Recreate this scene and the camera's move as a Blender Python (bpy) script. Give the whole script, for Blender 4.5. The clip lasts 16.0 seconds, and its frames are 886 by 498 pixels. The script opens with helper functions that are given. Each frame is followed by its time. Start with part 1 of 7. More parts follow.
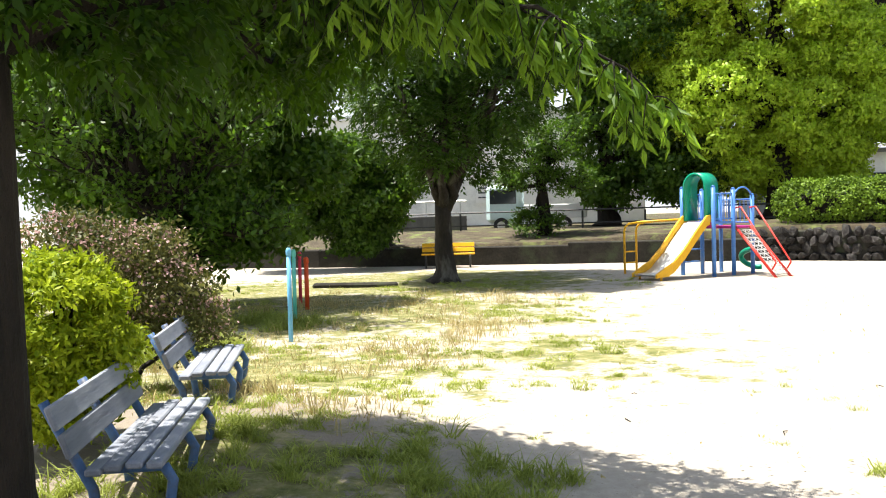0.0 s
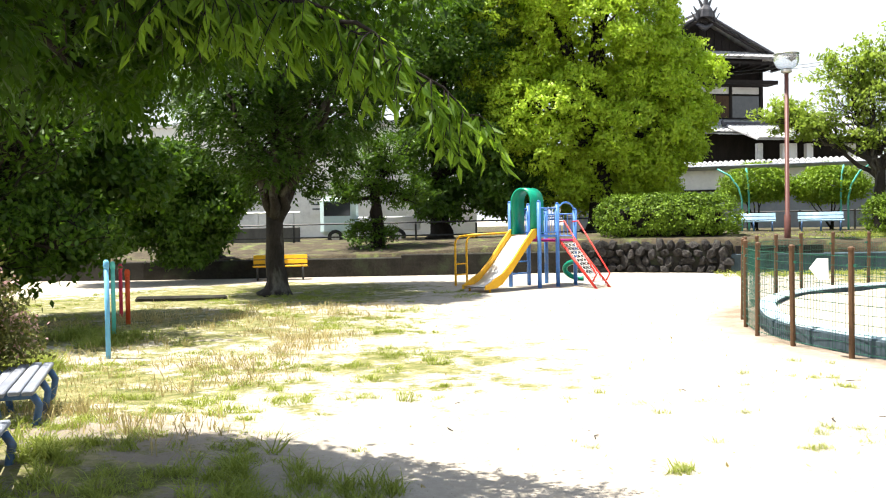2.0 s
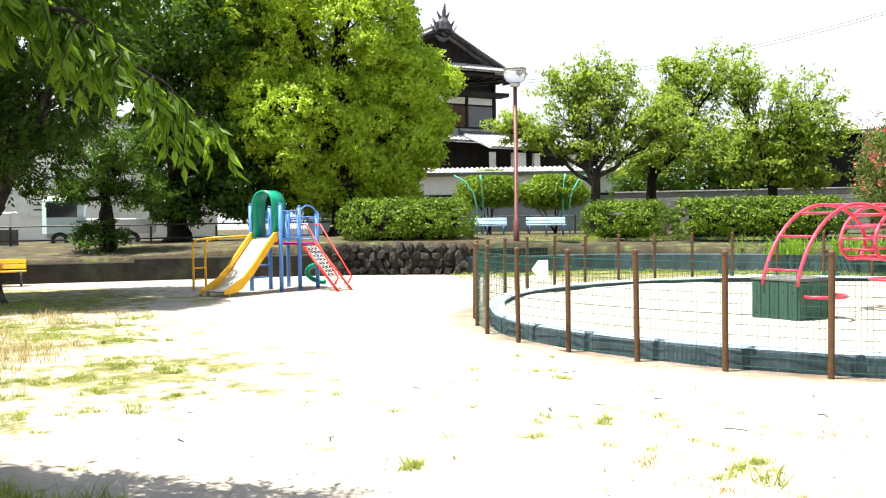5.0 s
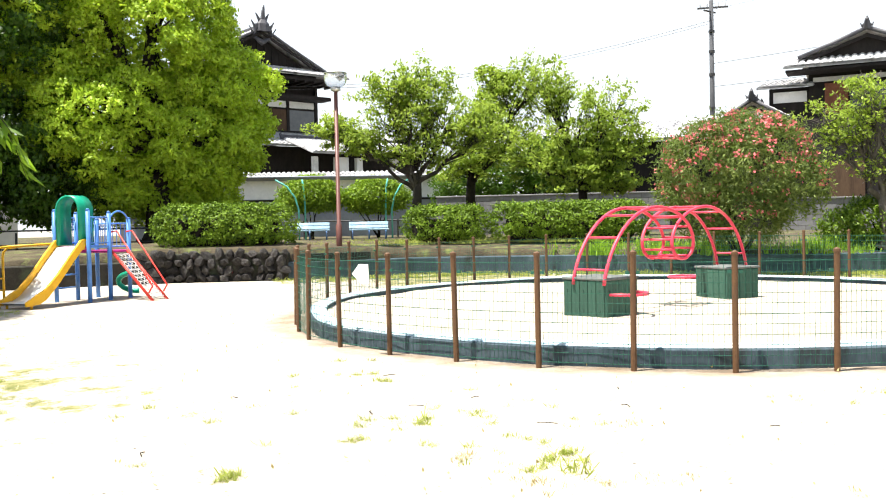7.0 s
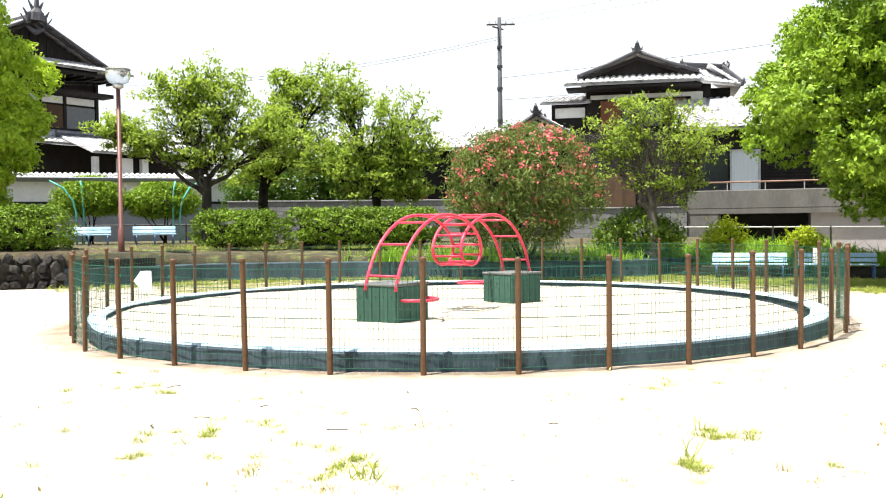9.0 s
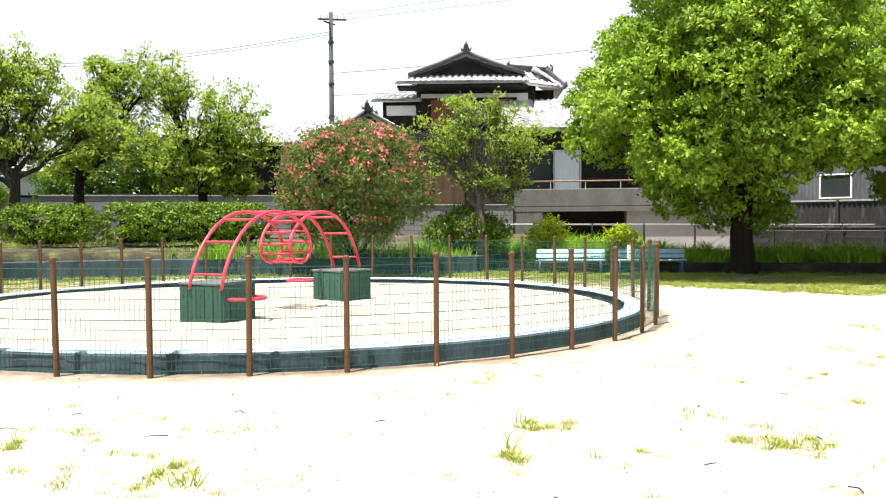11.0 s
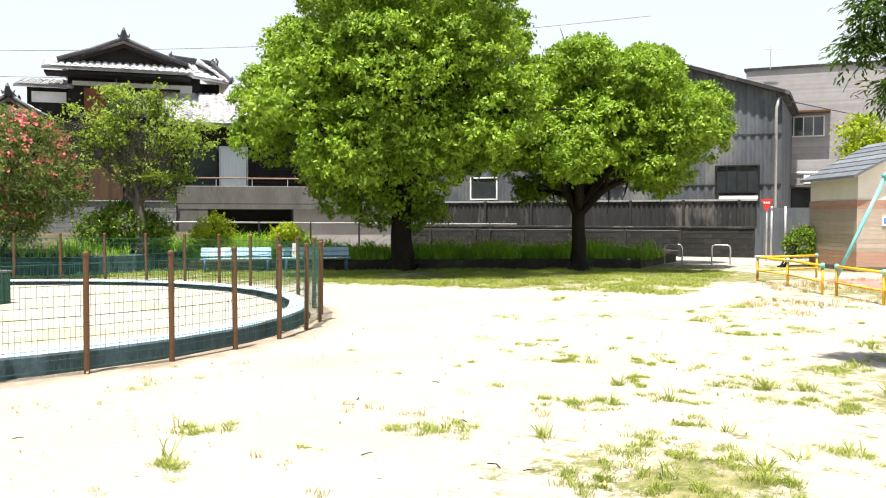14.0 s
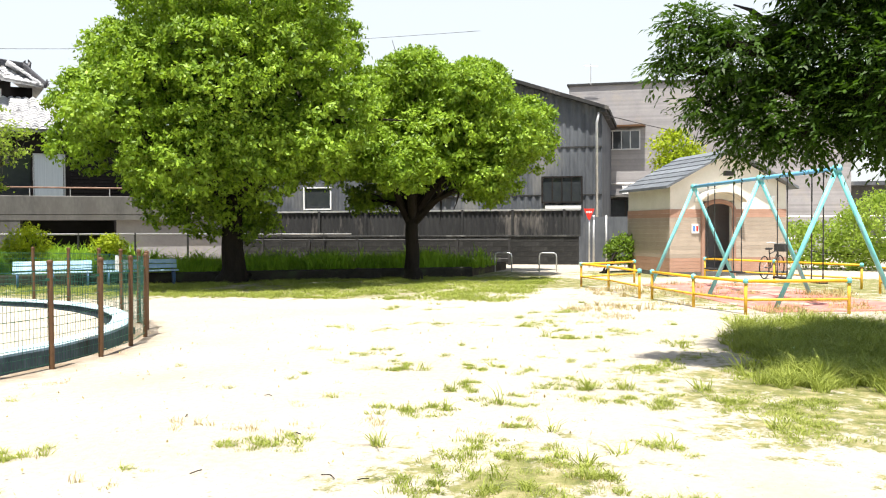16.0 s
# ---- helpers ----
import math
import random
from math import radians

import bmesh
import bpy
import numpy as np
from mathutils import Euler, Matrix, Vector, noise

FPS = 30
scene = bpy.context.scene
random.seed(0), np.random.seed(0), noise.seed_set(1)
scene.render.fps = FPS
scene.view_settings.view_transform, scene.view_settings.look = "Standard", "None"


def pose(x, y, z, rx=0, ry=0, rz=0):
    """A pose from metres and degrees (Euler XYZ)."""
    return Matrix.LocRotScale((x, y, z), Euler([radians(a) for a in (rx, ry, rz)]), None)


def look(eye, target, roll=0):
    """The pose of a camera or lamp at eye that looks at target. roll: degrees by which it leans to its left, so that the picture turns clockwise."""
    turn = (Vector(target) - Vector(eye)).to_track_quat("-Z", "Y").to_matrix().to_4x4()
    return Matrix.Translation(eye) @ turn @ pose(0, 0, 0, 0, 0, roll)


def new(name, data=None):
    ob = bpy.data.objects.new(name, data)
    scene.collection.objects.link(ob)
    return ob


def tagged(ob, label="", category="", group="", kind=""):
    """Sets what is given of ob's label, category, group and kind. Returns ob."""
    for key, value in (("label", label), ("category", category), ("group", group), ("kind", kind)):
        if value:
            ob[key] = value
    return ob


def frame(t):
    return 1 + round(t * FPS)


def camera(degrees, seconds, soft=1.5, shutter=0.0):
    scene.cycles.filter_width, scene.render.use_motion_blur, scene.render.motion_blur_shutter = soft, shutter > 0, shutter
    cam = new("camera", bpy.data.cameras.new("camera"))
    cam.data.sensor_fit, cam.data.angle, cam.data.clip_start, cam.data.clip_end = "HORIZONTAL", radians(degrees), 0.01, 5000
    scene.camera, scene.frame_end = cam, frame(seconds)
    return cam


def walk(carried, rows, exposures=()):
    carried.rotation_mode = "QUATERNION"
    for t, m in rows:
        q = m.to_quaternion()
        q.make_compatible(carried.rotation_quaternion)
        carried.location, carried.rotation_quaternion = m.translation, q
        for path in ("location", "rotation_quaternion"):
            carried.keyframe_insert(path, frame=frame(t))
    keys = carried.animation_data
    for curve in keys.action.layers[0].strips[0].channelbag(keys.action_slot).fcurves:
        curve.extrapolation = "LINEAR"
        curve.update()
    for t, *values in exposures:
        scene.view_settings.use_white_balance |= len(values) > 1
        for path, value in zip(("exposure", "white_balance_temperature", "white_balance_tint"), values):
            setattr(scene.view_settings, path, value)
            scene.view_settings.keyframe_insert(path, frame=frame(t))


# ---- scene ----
cam = camera(52.69, 16.0, soft=1.1)
ROWS = [
    (0, -0.107, 0.219, 1.489, 16.86, -2.27, 1.58), (0.5, -0.052, 0.206, 1.495, 14.37, -2.27, 1.68),
    (1, -0.03, 0.205, 1.498, 12.03, -2.26, 1.79), (1.5, -0.031, 0.216, 1.496, 8.87, -1.9, 1.34),
    (2, -0.023, 0.212, 1.495, 6.42, -1.75, 1.06), (2.5, -0.021, 0.201, 1.485, 4.2, -1.75, 1.15),
    (3, -0.011, 0.211, 1.485, 1.22, -1.84, 1.05), (3.5, -0.001, 0.219, 1.483, -1.17, -1.94, 1.34),
    (4, 0.012, 0.224, 1.485, -3.41, -2.06, 0.98), (4.5, 0.03, 0.215, 1.495, -6.58, -1.92, 0.69),
    (7, 0.093, 0.179, 1.488, -21.0, -1.68, 1.18), (7.5, 0.1, 0.202, 1.492, -23.79, -1.5, 0.96),
    (8, 0.116, 0.209, 1.484, -27.02, -1.58, 1.23), (8.5, 0.113, 0.178, 1.483, -30.64, -1.49, 1.22),
    (9, 0.125, 0.174, 1.487, -34.08, -1.48, 0.64), (11.5, 0.177, 0.14, 1.507, -48.99, -2.14, 0.43),
    (12, 0.206, 0.144, 1.504, -53.97, -2.37, 0.42), (12.5, 0.205, 0.133, 1.508, -57.28, -2.03, 0.8),
    (13, 0.187, 0.103, 1.506, -60.28, -1.92, 0.24), (13.5, 0.166, 0.093, 1.509, -63.19, -2.14, 0.05),
    (14, 0.182, 0.093, 1.508, -65.76, -2.02, -0.03), (14.5, 0.177, 0.084, 1.506, -68.32, -1.91, 0.5),
    (15, 0.183, 0.075, 1.504, -71.25, -1.78, 0.4), (15.5, 0.175, 0.073, 1.505, -73.83, -1.53, 0.33),
    (16, 0.16, 0.064, 1.508, -76.31, -1.41, 0.29),
]
EXPOSURES = [(0, 1.35), (4, 1.42), (8, 1.42), (12, 1.17), (16, 1.1)]
walk(cam, [(t, pose(x, y, z, 90 + p, r, yaw)) for t, x, y, z, yaw, p, r in ROWS], exposures=EXPOSURES)

# ---- world and sun ----
SUN_TO = Vector((-0.31, -0.02, 0.95)).normalized()
world = bpy.data.worlds.new("sky")
scene.world = world
world.use_nodes = True
wn = world.node_tree
sky = wn.nodes.new("ShaderNodeTexSky")
sky.sky_type = "NISHITA"
sky.sun_disc = False
sky.sun_elevation = math.asin(SUN_TO.z)
sky.sun_rotation = math.atan2(SUN_TO.x, SUN_TO.y)
sky.dust_density = 2.0
sky.air_density = 1.3
wn.nodes["Background"].inputs[1].default_value = 0.07
haze = wn.nodes.new("ShaderNodeMix")
haze.data_type = "RGBA"
high = wn.nodes.new("ShaderNodeTexCoord")
apart = wn.nodes.new("ShaderNodeSeparateXYZ")
fall = wn.nodes.new("ShaderNodeMapRange")
wn.links.new(high.outputs["Generated"], apart.inputs[0])
wn.links.new(apart.outputs[2], fall.inputs["Value"])
for socket, value in (("From Min", 0.24), ("From Max", 0.62), ("To Min", 0.72), ("To Max", 0.08)):
    fall.inputs[socket].default_value = value
wn.links.new(fall.outputs["Result"], haze.inputs[0])
haze.inputs[7].default_value = (7.5, 7.85, 8.15, 1)
wn.links.new(sky.outputs[0], haze.inputs[6])
wn.links.new(haze.outputs[2], wn.nodes["Background"].inputs[0])
sun_data = bpy.data.lights.new("sun", "SUN")
sun_data.energy, sun_data.angle, sun_data.color = 5.0, radians(0.55), (1.0, 0.95, 0.86)
sun = new("sun", sun_data)
sun.matrix_world = look(SUN_TO * 80, (0, 0, 0))


# ---- materials ----
def nodes_of(name):
    m = bpy.data.materials.new(name)
    m.use_nodes = True
    nt = m.node_tree
    return m, nt, nt.nodes["Principled BSDF"]


def add(nt, kind, **values):
    n = nt.nodes.new(kind)
    for k, v in values.items():
        n.inputs[k.replace("_", " ")].default_value = v
    return n


def ramp(nt, source, stops):
    r = nt.nodes.new("ShaderNodeValToRGB")
    while len(r.color_ramp.elements) < len(stops):
        r.color_ramp.elements.new(0.5)
    for e, (p, c) in zip(r.color_ramp.elements, stops):
        e.position, e.color = p, (*c, 1)
    nt.links.new(source, r.inputs[0])
    return r.outputs[0]


def blend(nt, fac, a, b, how="MIX"):
    n = nt.nodes.new("ShaderNodeMix")
    n.data_type, n.blend_type = "RGBA", how
    for sock, v in ((n.inputs[0], fac), (n.inputs[6], a), (n.inputs[7], b)):
        if isinstance(v, (int, float)):
            sock.default_value = v
        elif isinstance(v, tuple):
            sock.default_value = (*v, 1)
        else:
            nt.links.new(v, sock)
    return n.outputs[2]


def noisy(nt, scale, detail=4.0, rough=0.6, space="Object", stretch=(1, 1, 1)):
    co = nt.nodes.new("ShaderNodeTexCoord")
    mp = nt.nodes.new("ShaderNodeMapping")
    mp.inputs["Scale"].default_value = stretch
    nt.links.new(co.outputs[space], mp.inputs[0])
    n = add(nt, "ShaderNodeTexNoise", Scale=scale, Detail=detail, Roughness=rough)
    nt.links.new(mp.outputs[0], n.inputs["Vector"])
    return n.outputs["Fac"]


def bump(nt, bsdf, height, strength, distance):
    b = nt.nodes.new("ShaderNodeBump")
    b.inputs["Strength"].default_value, b.inputs["Distance"].default_value = strength, distance
    nt.links.new(height, b.inputs["Height"])
    nt.links.new(b.outputs[0], bsdf.inputs["Normal"])


def mat(name, dark, light, scale=6.0, rough=0.7, metal=0.0, bumps=0.3, depth=0.01, stain=None, stretch=(1, 1, 1), vary=0.0, spec=0.28):
    """Two scales of noise between two colours, an optional stain colour, relief, and a change from object to object."""
    m, nt, b = nodes_of(name)
    fine = noisy(nt, scale * 6, 3, 0.65, stretch=stretch)
    broad = noisy(nt, scale, 5, 0.6, stretch=stretch)
    col = ramp(nt, broad, [(0.3, dark), (0.7, light)])
    col = blend(nt, 0.35, col, ramp(nt, fine, [(0.3, dark), (0.7, light)]))
    if stain:
        spots = ramp(nt, noisy(nt, scale * 0.55, 6, 0.7, stretch=stretch), [(0.52, (0, 0, 0)), (0.66, (1, 1, 1))])
        col = blend(nt, spots, col, stain)
    if vary:
        info = nt.nodes.new("ShaderNodeObjectInfo")
        v = ramp(nt, info.outputs["Random"], [(0, (1 - vary,) * 3), (1, (1 + vary * 0.4,) * 3)])
        col = blend(nt, 1.0, col, v, "MULTIPLY")
    nt.links.new(col, b.inputs["Base Color"])
    b.inputs["Roughness"].default_value, b.inputs["Metallic"].default_value = rough, metal
    b.inputs["Specular IOR Level"].default_value = spec
    if bumps:
        bump(nt, b, fine, bumps, depth)
    return m


def leaf_mat(name, dark, light, through_colour, share=0.35, rough=0.5, gloss=0.15):
    """A leaf: colour changes from leaf to leaf and over the crown; part of the light goes through."""
    m, nt, b = nodes_of(name)
    geo = nt.nodes.new("ShaderNodeNewGeometry")
    one = ramp(nt, geo.outputs["Random Per Island"], [(0.0, dark), (0.6, light), (1.0, tuple(min(1, c * 1.5) for c in light))])
    broad = ramp(nt, noisy(nt, 0.9, 3), [(0.35, dark), (0.65, light)])
    col = blend(nt, 0.45, one, broad)
    nt.links.new(col, b.inputs["Base Color"])
    b.inputs["Roughness"].default_value = rough
    b.inputs["Specular IOR Level"].default_value = gloss
    t = nt.nodes.new("ShaderNodeBsdfTranslucent")
    t.inputs[0].default_value = (*through_colour, 1)
    mix = nt.nodes.new("ShaderNodeMixShader")
    mix.inputs[0].default_value = share
    out = nt.nodes["Material Output"]
    nt.links.new(b.outputs[0], mix.inputs[1])
    nt.links.new(t.outputs[0], mix.inputs[2])
    nt.links.new(mix.outputs[0], out.inputs[0])
    return m


M_LEAF_CAMPHOR = leaf_mat("camphor_leaf", (0.03, 0.08, 0.006), (0.235, 0.35, 0.03), (0.42, 0.63, 0.035), 0.22, 0.5, 0.25)
# camphor leaf brightened for one tree, its sunlit look put into the colour
M_LEAF_CAMPHOR_LIT = leaf_mat("lit_camphor_leaf", (0.14, 0.23, 0.012), (0.43, 0.57, 0.045), (0.58, 0.78, 0.05), 0.3, 0.5, 0.25)
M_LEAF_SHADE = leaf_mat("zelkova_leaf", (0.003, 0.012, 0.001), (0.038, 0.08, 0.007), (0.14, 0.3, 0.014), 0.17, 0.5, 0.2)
# one near zelkova: shade darkens its crown leaf, backlight brightens its spray leaf
M_LEAF_NEAR_SHADED = leaf_mat("shaded_zelkova_leaf", (0.003, 0.009, 0.001), (0.022, 0.052, 0.004), (0.14, 0.3, 0.01), 0.24)
M_LEAF_SPRAY_BACKLIT = leaf_mat("backlit_hanging_leaf", (0.03, 0.08, 0.01), (0.10, 0.18, 0.02), (0.28, 0.46, 0.03), 0.5)
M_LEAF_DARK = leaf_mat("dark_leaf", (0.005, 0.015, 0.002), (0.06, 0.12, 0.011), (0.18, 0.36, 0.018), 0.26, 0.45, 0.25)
M_LEAF_CHERRY = leaf_mat("cherry_leaf", (0.08, 0.14, 0.016), (0.26, 0.34, 0.055), (0.42, 0.56, 0.07), 0.4)
M_LEAF_BRIGHT = leaf_mat("bright_shrub_leaf", (0.06, 0.13, 0.006), (0.38, 0.44, 0.02), (0.42, 0.52, 0.02), 0.28)
M_LEAF_HEDGE = leaf_mat("hedge_leaf", (0.010, 0.032, 0.003), (0.15, 0.24, 0.02), (0.2, 0.34, 0.02), 0.12)
M_LEAF_PINK = leaf_mat("abelia_leaf", (0.015, 0.035, 0.008), (0.12, 0.12, 0.04), (0.22, 0.22, 0.05), 0.25)
M_FLOWER = leaf_mat("oleander_flower", (0.5, 0.05, 0.07), (0.66, 0.2, 0.2), (0.7, 0.25, 0.25), 0.25)
M_BLOSSOM = leaf_mat("pale_pink_blossom", (0.34, 0.16, 0.15), (0.62, 0.43, 0.41), (0.6, 0.4, 0.38), 0.3)
M_LEAF_OLEANDER = leaf_mat("oleander_leaf", (0.03, 0.06, 0.015), (0.15, 0.19, 0.05), (0.2, 0.3, 0.05), 0.3)
M_GRASS = leaf_mat("grass_blade", (0.11, 0.15, 0.028), (0.34, 0.38, 0.09), (0.42, 0.5, 0.08), 0.3, 0.6)
M_GRASS_LUSH = leaf_mat("lush_grass_blade", (0.07, 0.15, 0.012), (0.26, 0.42, 0.04), (0.4, 0.62, 0.04), 0.35, 0.6)
M_STRAW = leaf_mat("dry_grass_blade", (0.25, 0.2, 0.08), (0.5, 0.43, 0.2), (0.5, 0.4, 0.18), 0.25, 0.7)
M_BARK = mat("bark", (0.010, 0.008, 0.006), (0.05, 0.042, 0.034), 5, 0.9, bumps=0.8, depth=0.03, stain=(0.13, 0.125, 0.105), stretch=(1, 1, 0.35))
M_BARK_PALE = mat("pale_bark", (0.04, 0.035, 0.03), (0.16, 0.145, 0.125), 6, 0.9, bumps=0.7, depth=0.02, stretch=(1, 1, 0.4))
M_BARK_DARK = mat("dark_bark", (0.006, 0.005, 0.004), (0.026, 0.02, 0.015), 5, 0.9, bumps=0.9, depth=0.03, stretch=(1, 1, 0.3))
M_STONE = mat("field_stone", (0.018, 0.016, 0.016), (0.09, 0.082, 0.078), 5, 0.9, bumps=0.9, depth=0.04, stain=(0.08, 0.085, 0.065), vary=0.6)
M_WALL_EARTH = mat("dark_old_concrete", (0.014, 0.013, 0.011), (0.05, 0.046, 0.038), 2.5, 0.95, bumps=0.6, depth=0.03, stain=(0.05, 0.06, 0.035))
M_CONCRETE = mat("weathered_concrete", (0.075, 0.073, 0.07), (0.155, 0.15, 0.142), 1.6, 0.9, bumps=0.3, stain=(0.1, 0.095, 0.09), stretch=(1, 1, 0.4))
M_BLOCK_DARK = mat("sooty_block", (0.012, 0.012, 0.013), (0.05, 0.05, 0.048), 1.4, 0.95, bumps=0.4, stain=(0.12, 0.12, 0.115), vary=0.3)
M_BLOCK_GREY = mat("grey_block", (0.15, 0.15, 0.16), (0.26, 0.26, 0.26), 1.6, 0.9, bumps=0.3, stain=(0.14, 0.14, 0.14), vary=0.2)
M_BROWN_POST = mat("brown_painted_steel", (0.075, 0.038, 0.018), (0.14, 0.075, 0.036), 9, 0.5, bumps=0.15, stain=(0.09, 0.05, 0.03))
M_GREEN_WIRE = mat("green_coated_wire", (0.012, 0.07, 0.045), (0.03, 0.13, 0.09), 8, 0.5, bumps=0)
# worn blue curb: high sun put into a dark side and a pale top colour
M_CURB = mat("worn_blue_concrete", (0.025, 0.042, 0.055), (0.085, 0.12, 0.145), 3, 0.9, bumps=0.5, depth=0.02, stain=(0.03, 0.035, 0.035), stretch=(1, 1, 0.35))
M_CURB_TOP = mat("lit_blue_worn_paint", (0.28, 0.42, 0.5), (0.5, 0.62, 0.68), 3, 0.85, bumps=0.4, stain=(0.55, 0.52, 0.46))
M_SAND = mat("pale_sand", (0.36, 0.315, 0.25), (0.46, 0.41, 0.335), 1.2, 0.95, bumps=0.5, depth=0.03, stain=(0.32, 0.27, 0.2))
M_GREEN_BOARD = mat("green_painted_board", (0.02, 0.06, 0.045), (0.06, 0.14, 0.10), 6, 0.75, bumps=0.3, stain=(0.05, 0.07, 0.06), stretch=(1, 1, 0.2), vary=0.25)
M_BOARD_TOP = mat("grey_worn_board", (0.07, 0.08, 0.08), (0.17, 0.18, 0.17), 6, 0.85, bumps=0.3)
M_RED_PINK = mat("faded_red_paint", (0.55, 0.03, 0.07), (0.72, 0.07, 0.12), 5, 0.4, bumps=0.08, stain=(0.75, 0.12, 0.15))
M_RED = mat("red_paint", (0.55, 0.025, 0.02), (0.72, 0.06, 0.04), 5, 0.4, bumps=0.08)
M_BLUE = mat("blue_paint", (0.05, 0.16, 0.48), (0.10, 0.26, 0.62), 5, 0.4, bumps=0.08, stain=(0.12, 0.24, 0.5))
M_YELLOW = mat("yellow_paint", (0.72, 0.36, 0.01), (0.85, 0.50, 0.03), 5, 0.42, bumps=0.08, stain=(0.6, 0.33, 0.03))
M_TEAL = mat("teal_green_plastic", (0.0, 0.22, 0.13), (0.01, 0.34, 0.2), 5, 0.35, bumps=0.05)
M_MAGENTA = mat("magenta_panel", (0.35, 0.01, 0.16), (0.45, 0.03, 0.22), 5, 0.5, bumps=0.05)
M_STEEL = mat("worn_slide_steel", (0.55, 0.55, 0.53), (0.72, 0.72, 0.7), 4, 0.35, 0.1, bumps=0.05)
M_SKYBLUE = mat("light_blue_paint", (0.10, 0.36, 0.62), (0.2, 0.5, 0.75), 5, 0.45, bumps=0.1, stain=(0.2, 0.4, 0.55))
M_MINT = mat("mint_green_paint", (0.07, 0.42, 0.36), (0.16, 0.56, 0.48), 5, 0.45, bumps=0.1, stain=(0.2, 0.45, 0.42))
M_ORANGE = mat("orange_red_paint", (0.55, 0.06, 0.02), (0.7, 0.11, 0.03), 5, 0.5, bumps=0.1)
M_SWING = mat("aqua_paint", (0.12, 0.48, 0.5), (0.24, 0.62, 0.62), 5, 0.45, bumps=0.08, stain=(0.3, 0.5, 0.5))
M_RUST_YELLOW = mat("rusty_yellow_paint", (0.5, 0.28, 0.03), (0.8, 0.5, 0.05), 8, 0.6, bumps=0.2, stain=(0.28, 0.12, 0.04))
M_BENCH_WOOD = mat("grey_blue_weathered_wood", (0.12, 0.14, 0.19), (0.40, 0.42, 0.46), 4, 0.8, bumps=0.5, depth=0.006, stain=(0.22, 0.2, 0.19), stretch=(0.15, 1, 1), vary=0.25)
M_BENCH_LEG = mat("chipped_blue_steel", (0.04, 0.09, 0.20), (0.09, 0.18, 0.36), 9, 0.5, bumps=0.2, stain=(0.10, 0.11, 0.14))
M_BENCH_BLUE = mat("faded_blue_slat", (0.25, 0.42, 0.58), (0.42, 0.58, 0.7), 5, 0.7, bumps=0.2, stain=(0.55, 0.62, 0.66))
M_ROOF = mat("grey_glazed_tile", (0.42, 0.42, 0.43), (0.62, 0.62, 0.62), 3, 0.4, bumps=0.2, stain=(0.14, 0.14, 0.15), vary=0.25)
M_ROOF_EDGE = mat("dark_ridge_tile", (0.03, 0.03, 0.036), (0.10, 0.10, 0.11), 3, 0.5, bumps=0.3)
M_TIMBER = mat("dark_timber", (0.006, 0.005, 0.005), (0.025, 0.02, 0.018), 4, 0.8, bumps=0.3, stretch=(1, 1, 0.3))
M_BOARDING = mat("brown_wood_shutter", (0.05, 0.028, 0.017), (0.13, 0.08, 0.045), 4, 0.8, bumps=0.3, stretch=(1, 1, 0.2), vary=0.3)
M_PLASTER = mat("white_plaster", (0.66, 0.66, 0.65), (0.82, 0.81, 0.79), 1.2, 0.9, bumps=0.1, stain=(0.55, 0.55, 0.54))
M_GREYWALL = mat("grey_plaster", (0.16, 0.18, 0.21), (0.26, 0.28, 0.31), 1.0, 0.9, bumps=0.15, stain=(0.2, 0.21, 0.23))
M_BRICKRED = mat("terracotta_wall", (0.16, 0.06, 0.035), (0.28, 0.11, 0.06), 4, 0.85, bumps=0.2)
M_SHEET = mat("grey_corrugated_sheet", (0.055, 0.06, 0.07), (0.145, 0.158, 0.178), 0.9, 0.75, 0.05, bumps=0.2, stain=(0.2, 0.2, 0.195), stretch=(1, 1, 0.25))
M_SHEET_DARK = mat("dark_corrugated_fence", (0.018, 0.018, 0.02), (0.055, 0.055, 0.055), 1.2, 0.8, 0.1, bumps=0.2, stain=(0.22, 0.2, 0.18), stretch=(1, 1, 0.25))
M_TILE = mat("beige_grey_tile", (0.27, 0.26, 0.27), (0.36, 0.345, 0.35), 2, 0.6, bumps=0.15, stain=(0.36, 0.33, 0.31), vary=0.15)
M_HUT_TILE = mat("beige_hut_tile", (0.36, 0.295, 0.235), (0.46, 0.385, 0.315), 3, 0.65, bumps=0.15, vary=0.15)
M_HUT_BAND = mat("salmon_band_tile", (0.36, 0.21, 0.15), (0.46, 0.28, 0.21), 3, 0.65, bumps=0.15, vary=0.15)
M_HUT_WHITE = mat("cream_render", (0.66, 0.63, 0.55), (0.78, 0.75, 0.67), 2, 0.85, bumps=0.15)
M_SLATE = mat("grey_slate", (0.10, 0.11, 0.13), (0.22, 0.24, 0.26), 3, 0.6, bumps=0.2, vary=0.25)
# near black that stands for the shade inside the garage and the plank boxes
M_BLACK = mat("interior_shade_black", (0.008, 0.008, 0.008), (0.02, 0.02, 0.02), 3, 0.9, bumps=0)
M_GLASS = mat("dark_window_glass", (0.02, 0.024, 0.03), (0.05, 0.055, 0.06), 0.6, 0.06, bumps=0, spec=0.8)
M_CURTAIN = mat("pale_curtain", (0.5, 0.55, 0.56), (0.7, 0.74, 0.74), 5, 0.8, bumps=0.2, stretch=(6, 6, 0.1))
M_WHITE = mat("white_enamel", (0.7, 0.7, 0.7), (0.8, 0.8, 0.79), 3, 0.5, bumps=0.05)
M_ALU = mat("aluminium", (0.5, 0.5, 0.5), (0.65, 0.65, 0.65), 4, 0.4, 0.7, bumps=0.05)
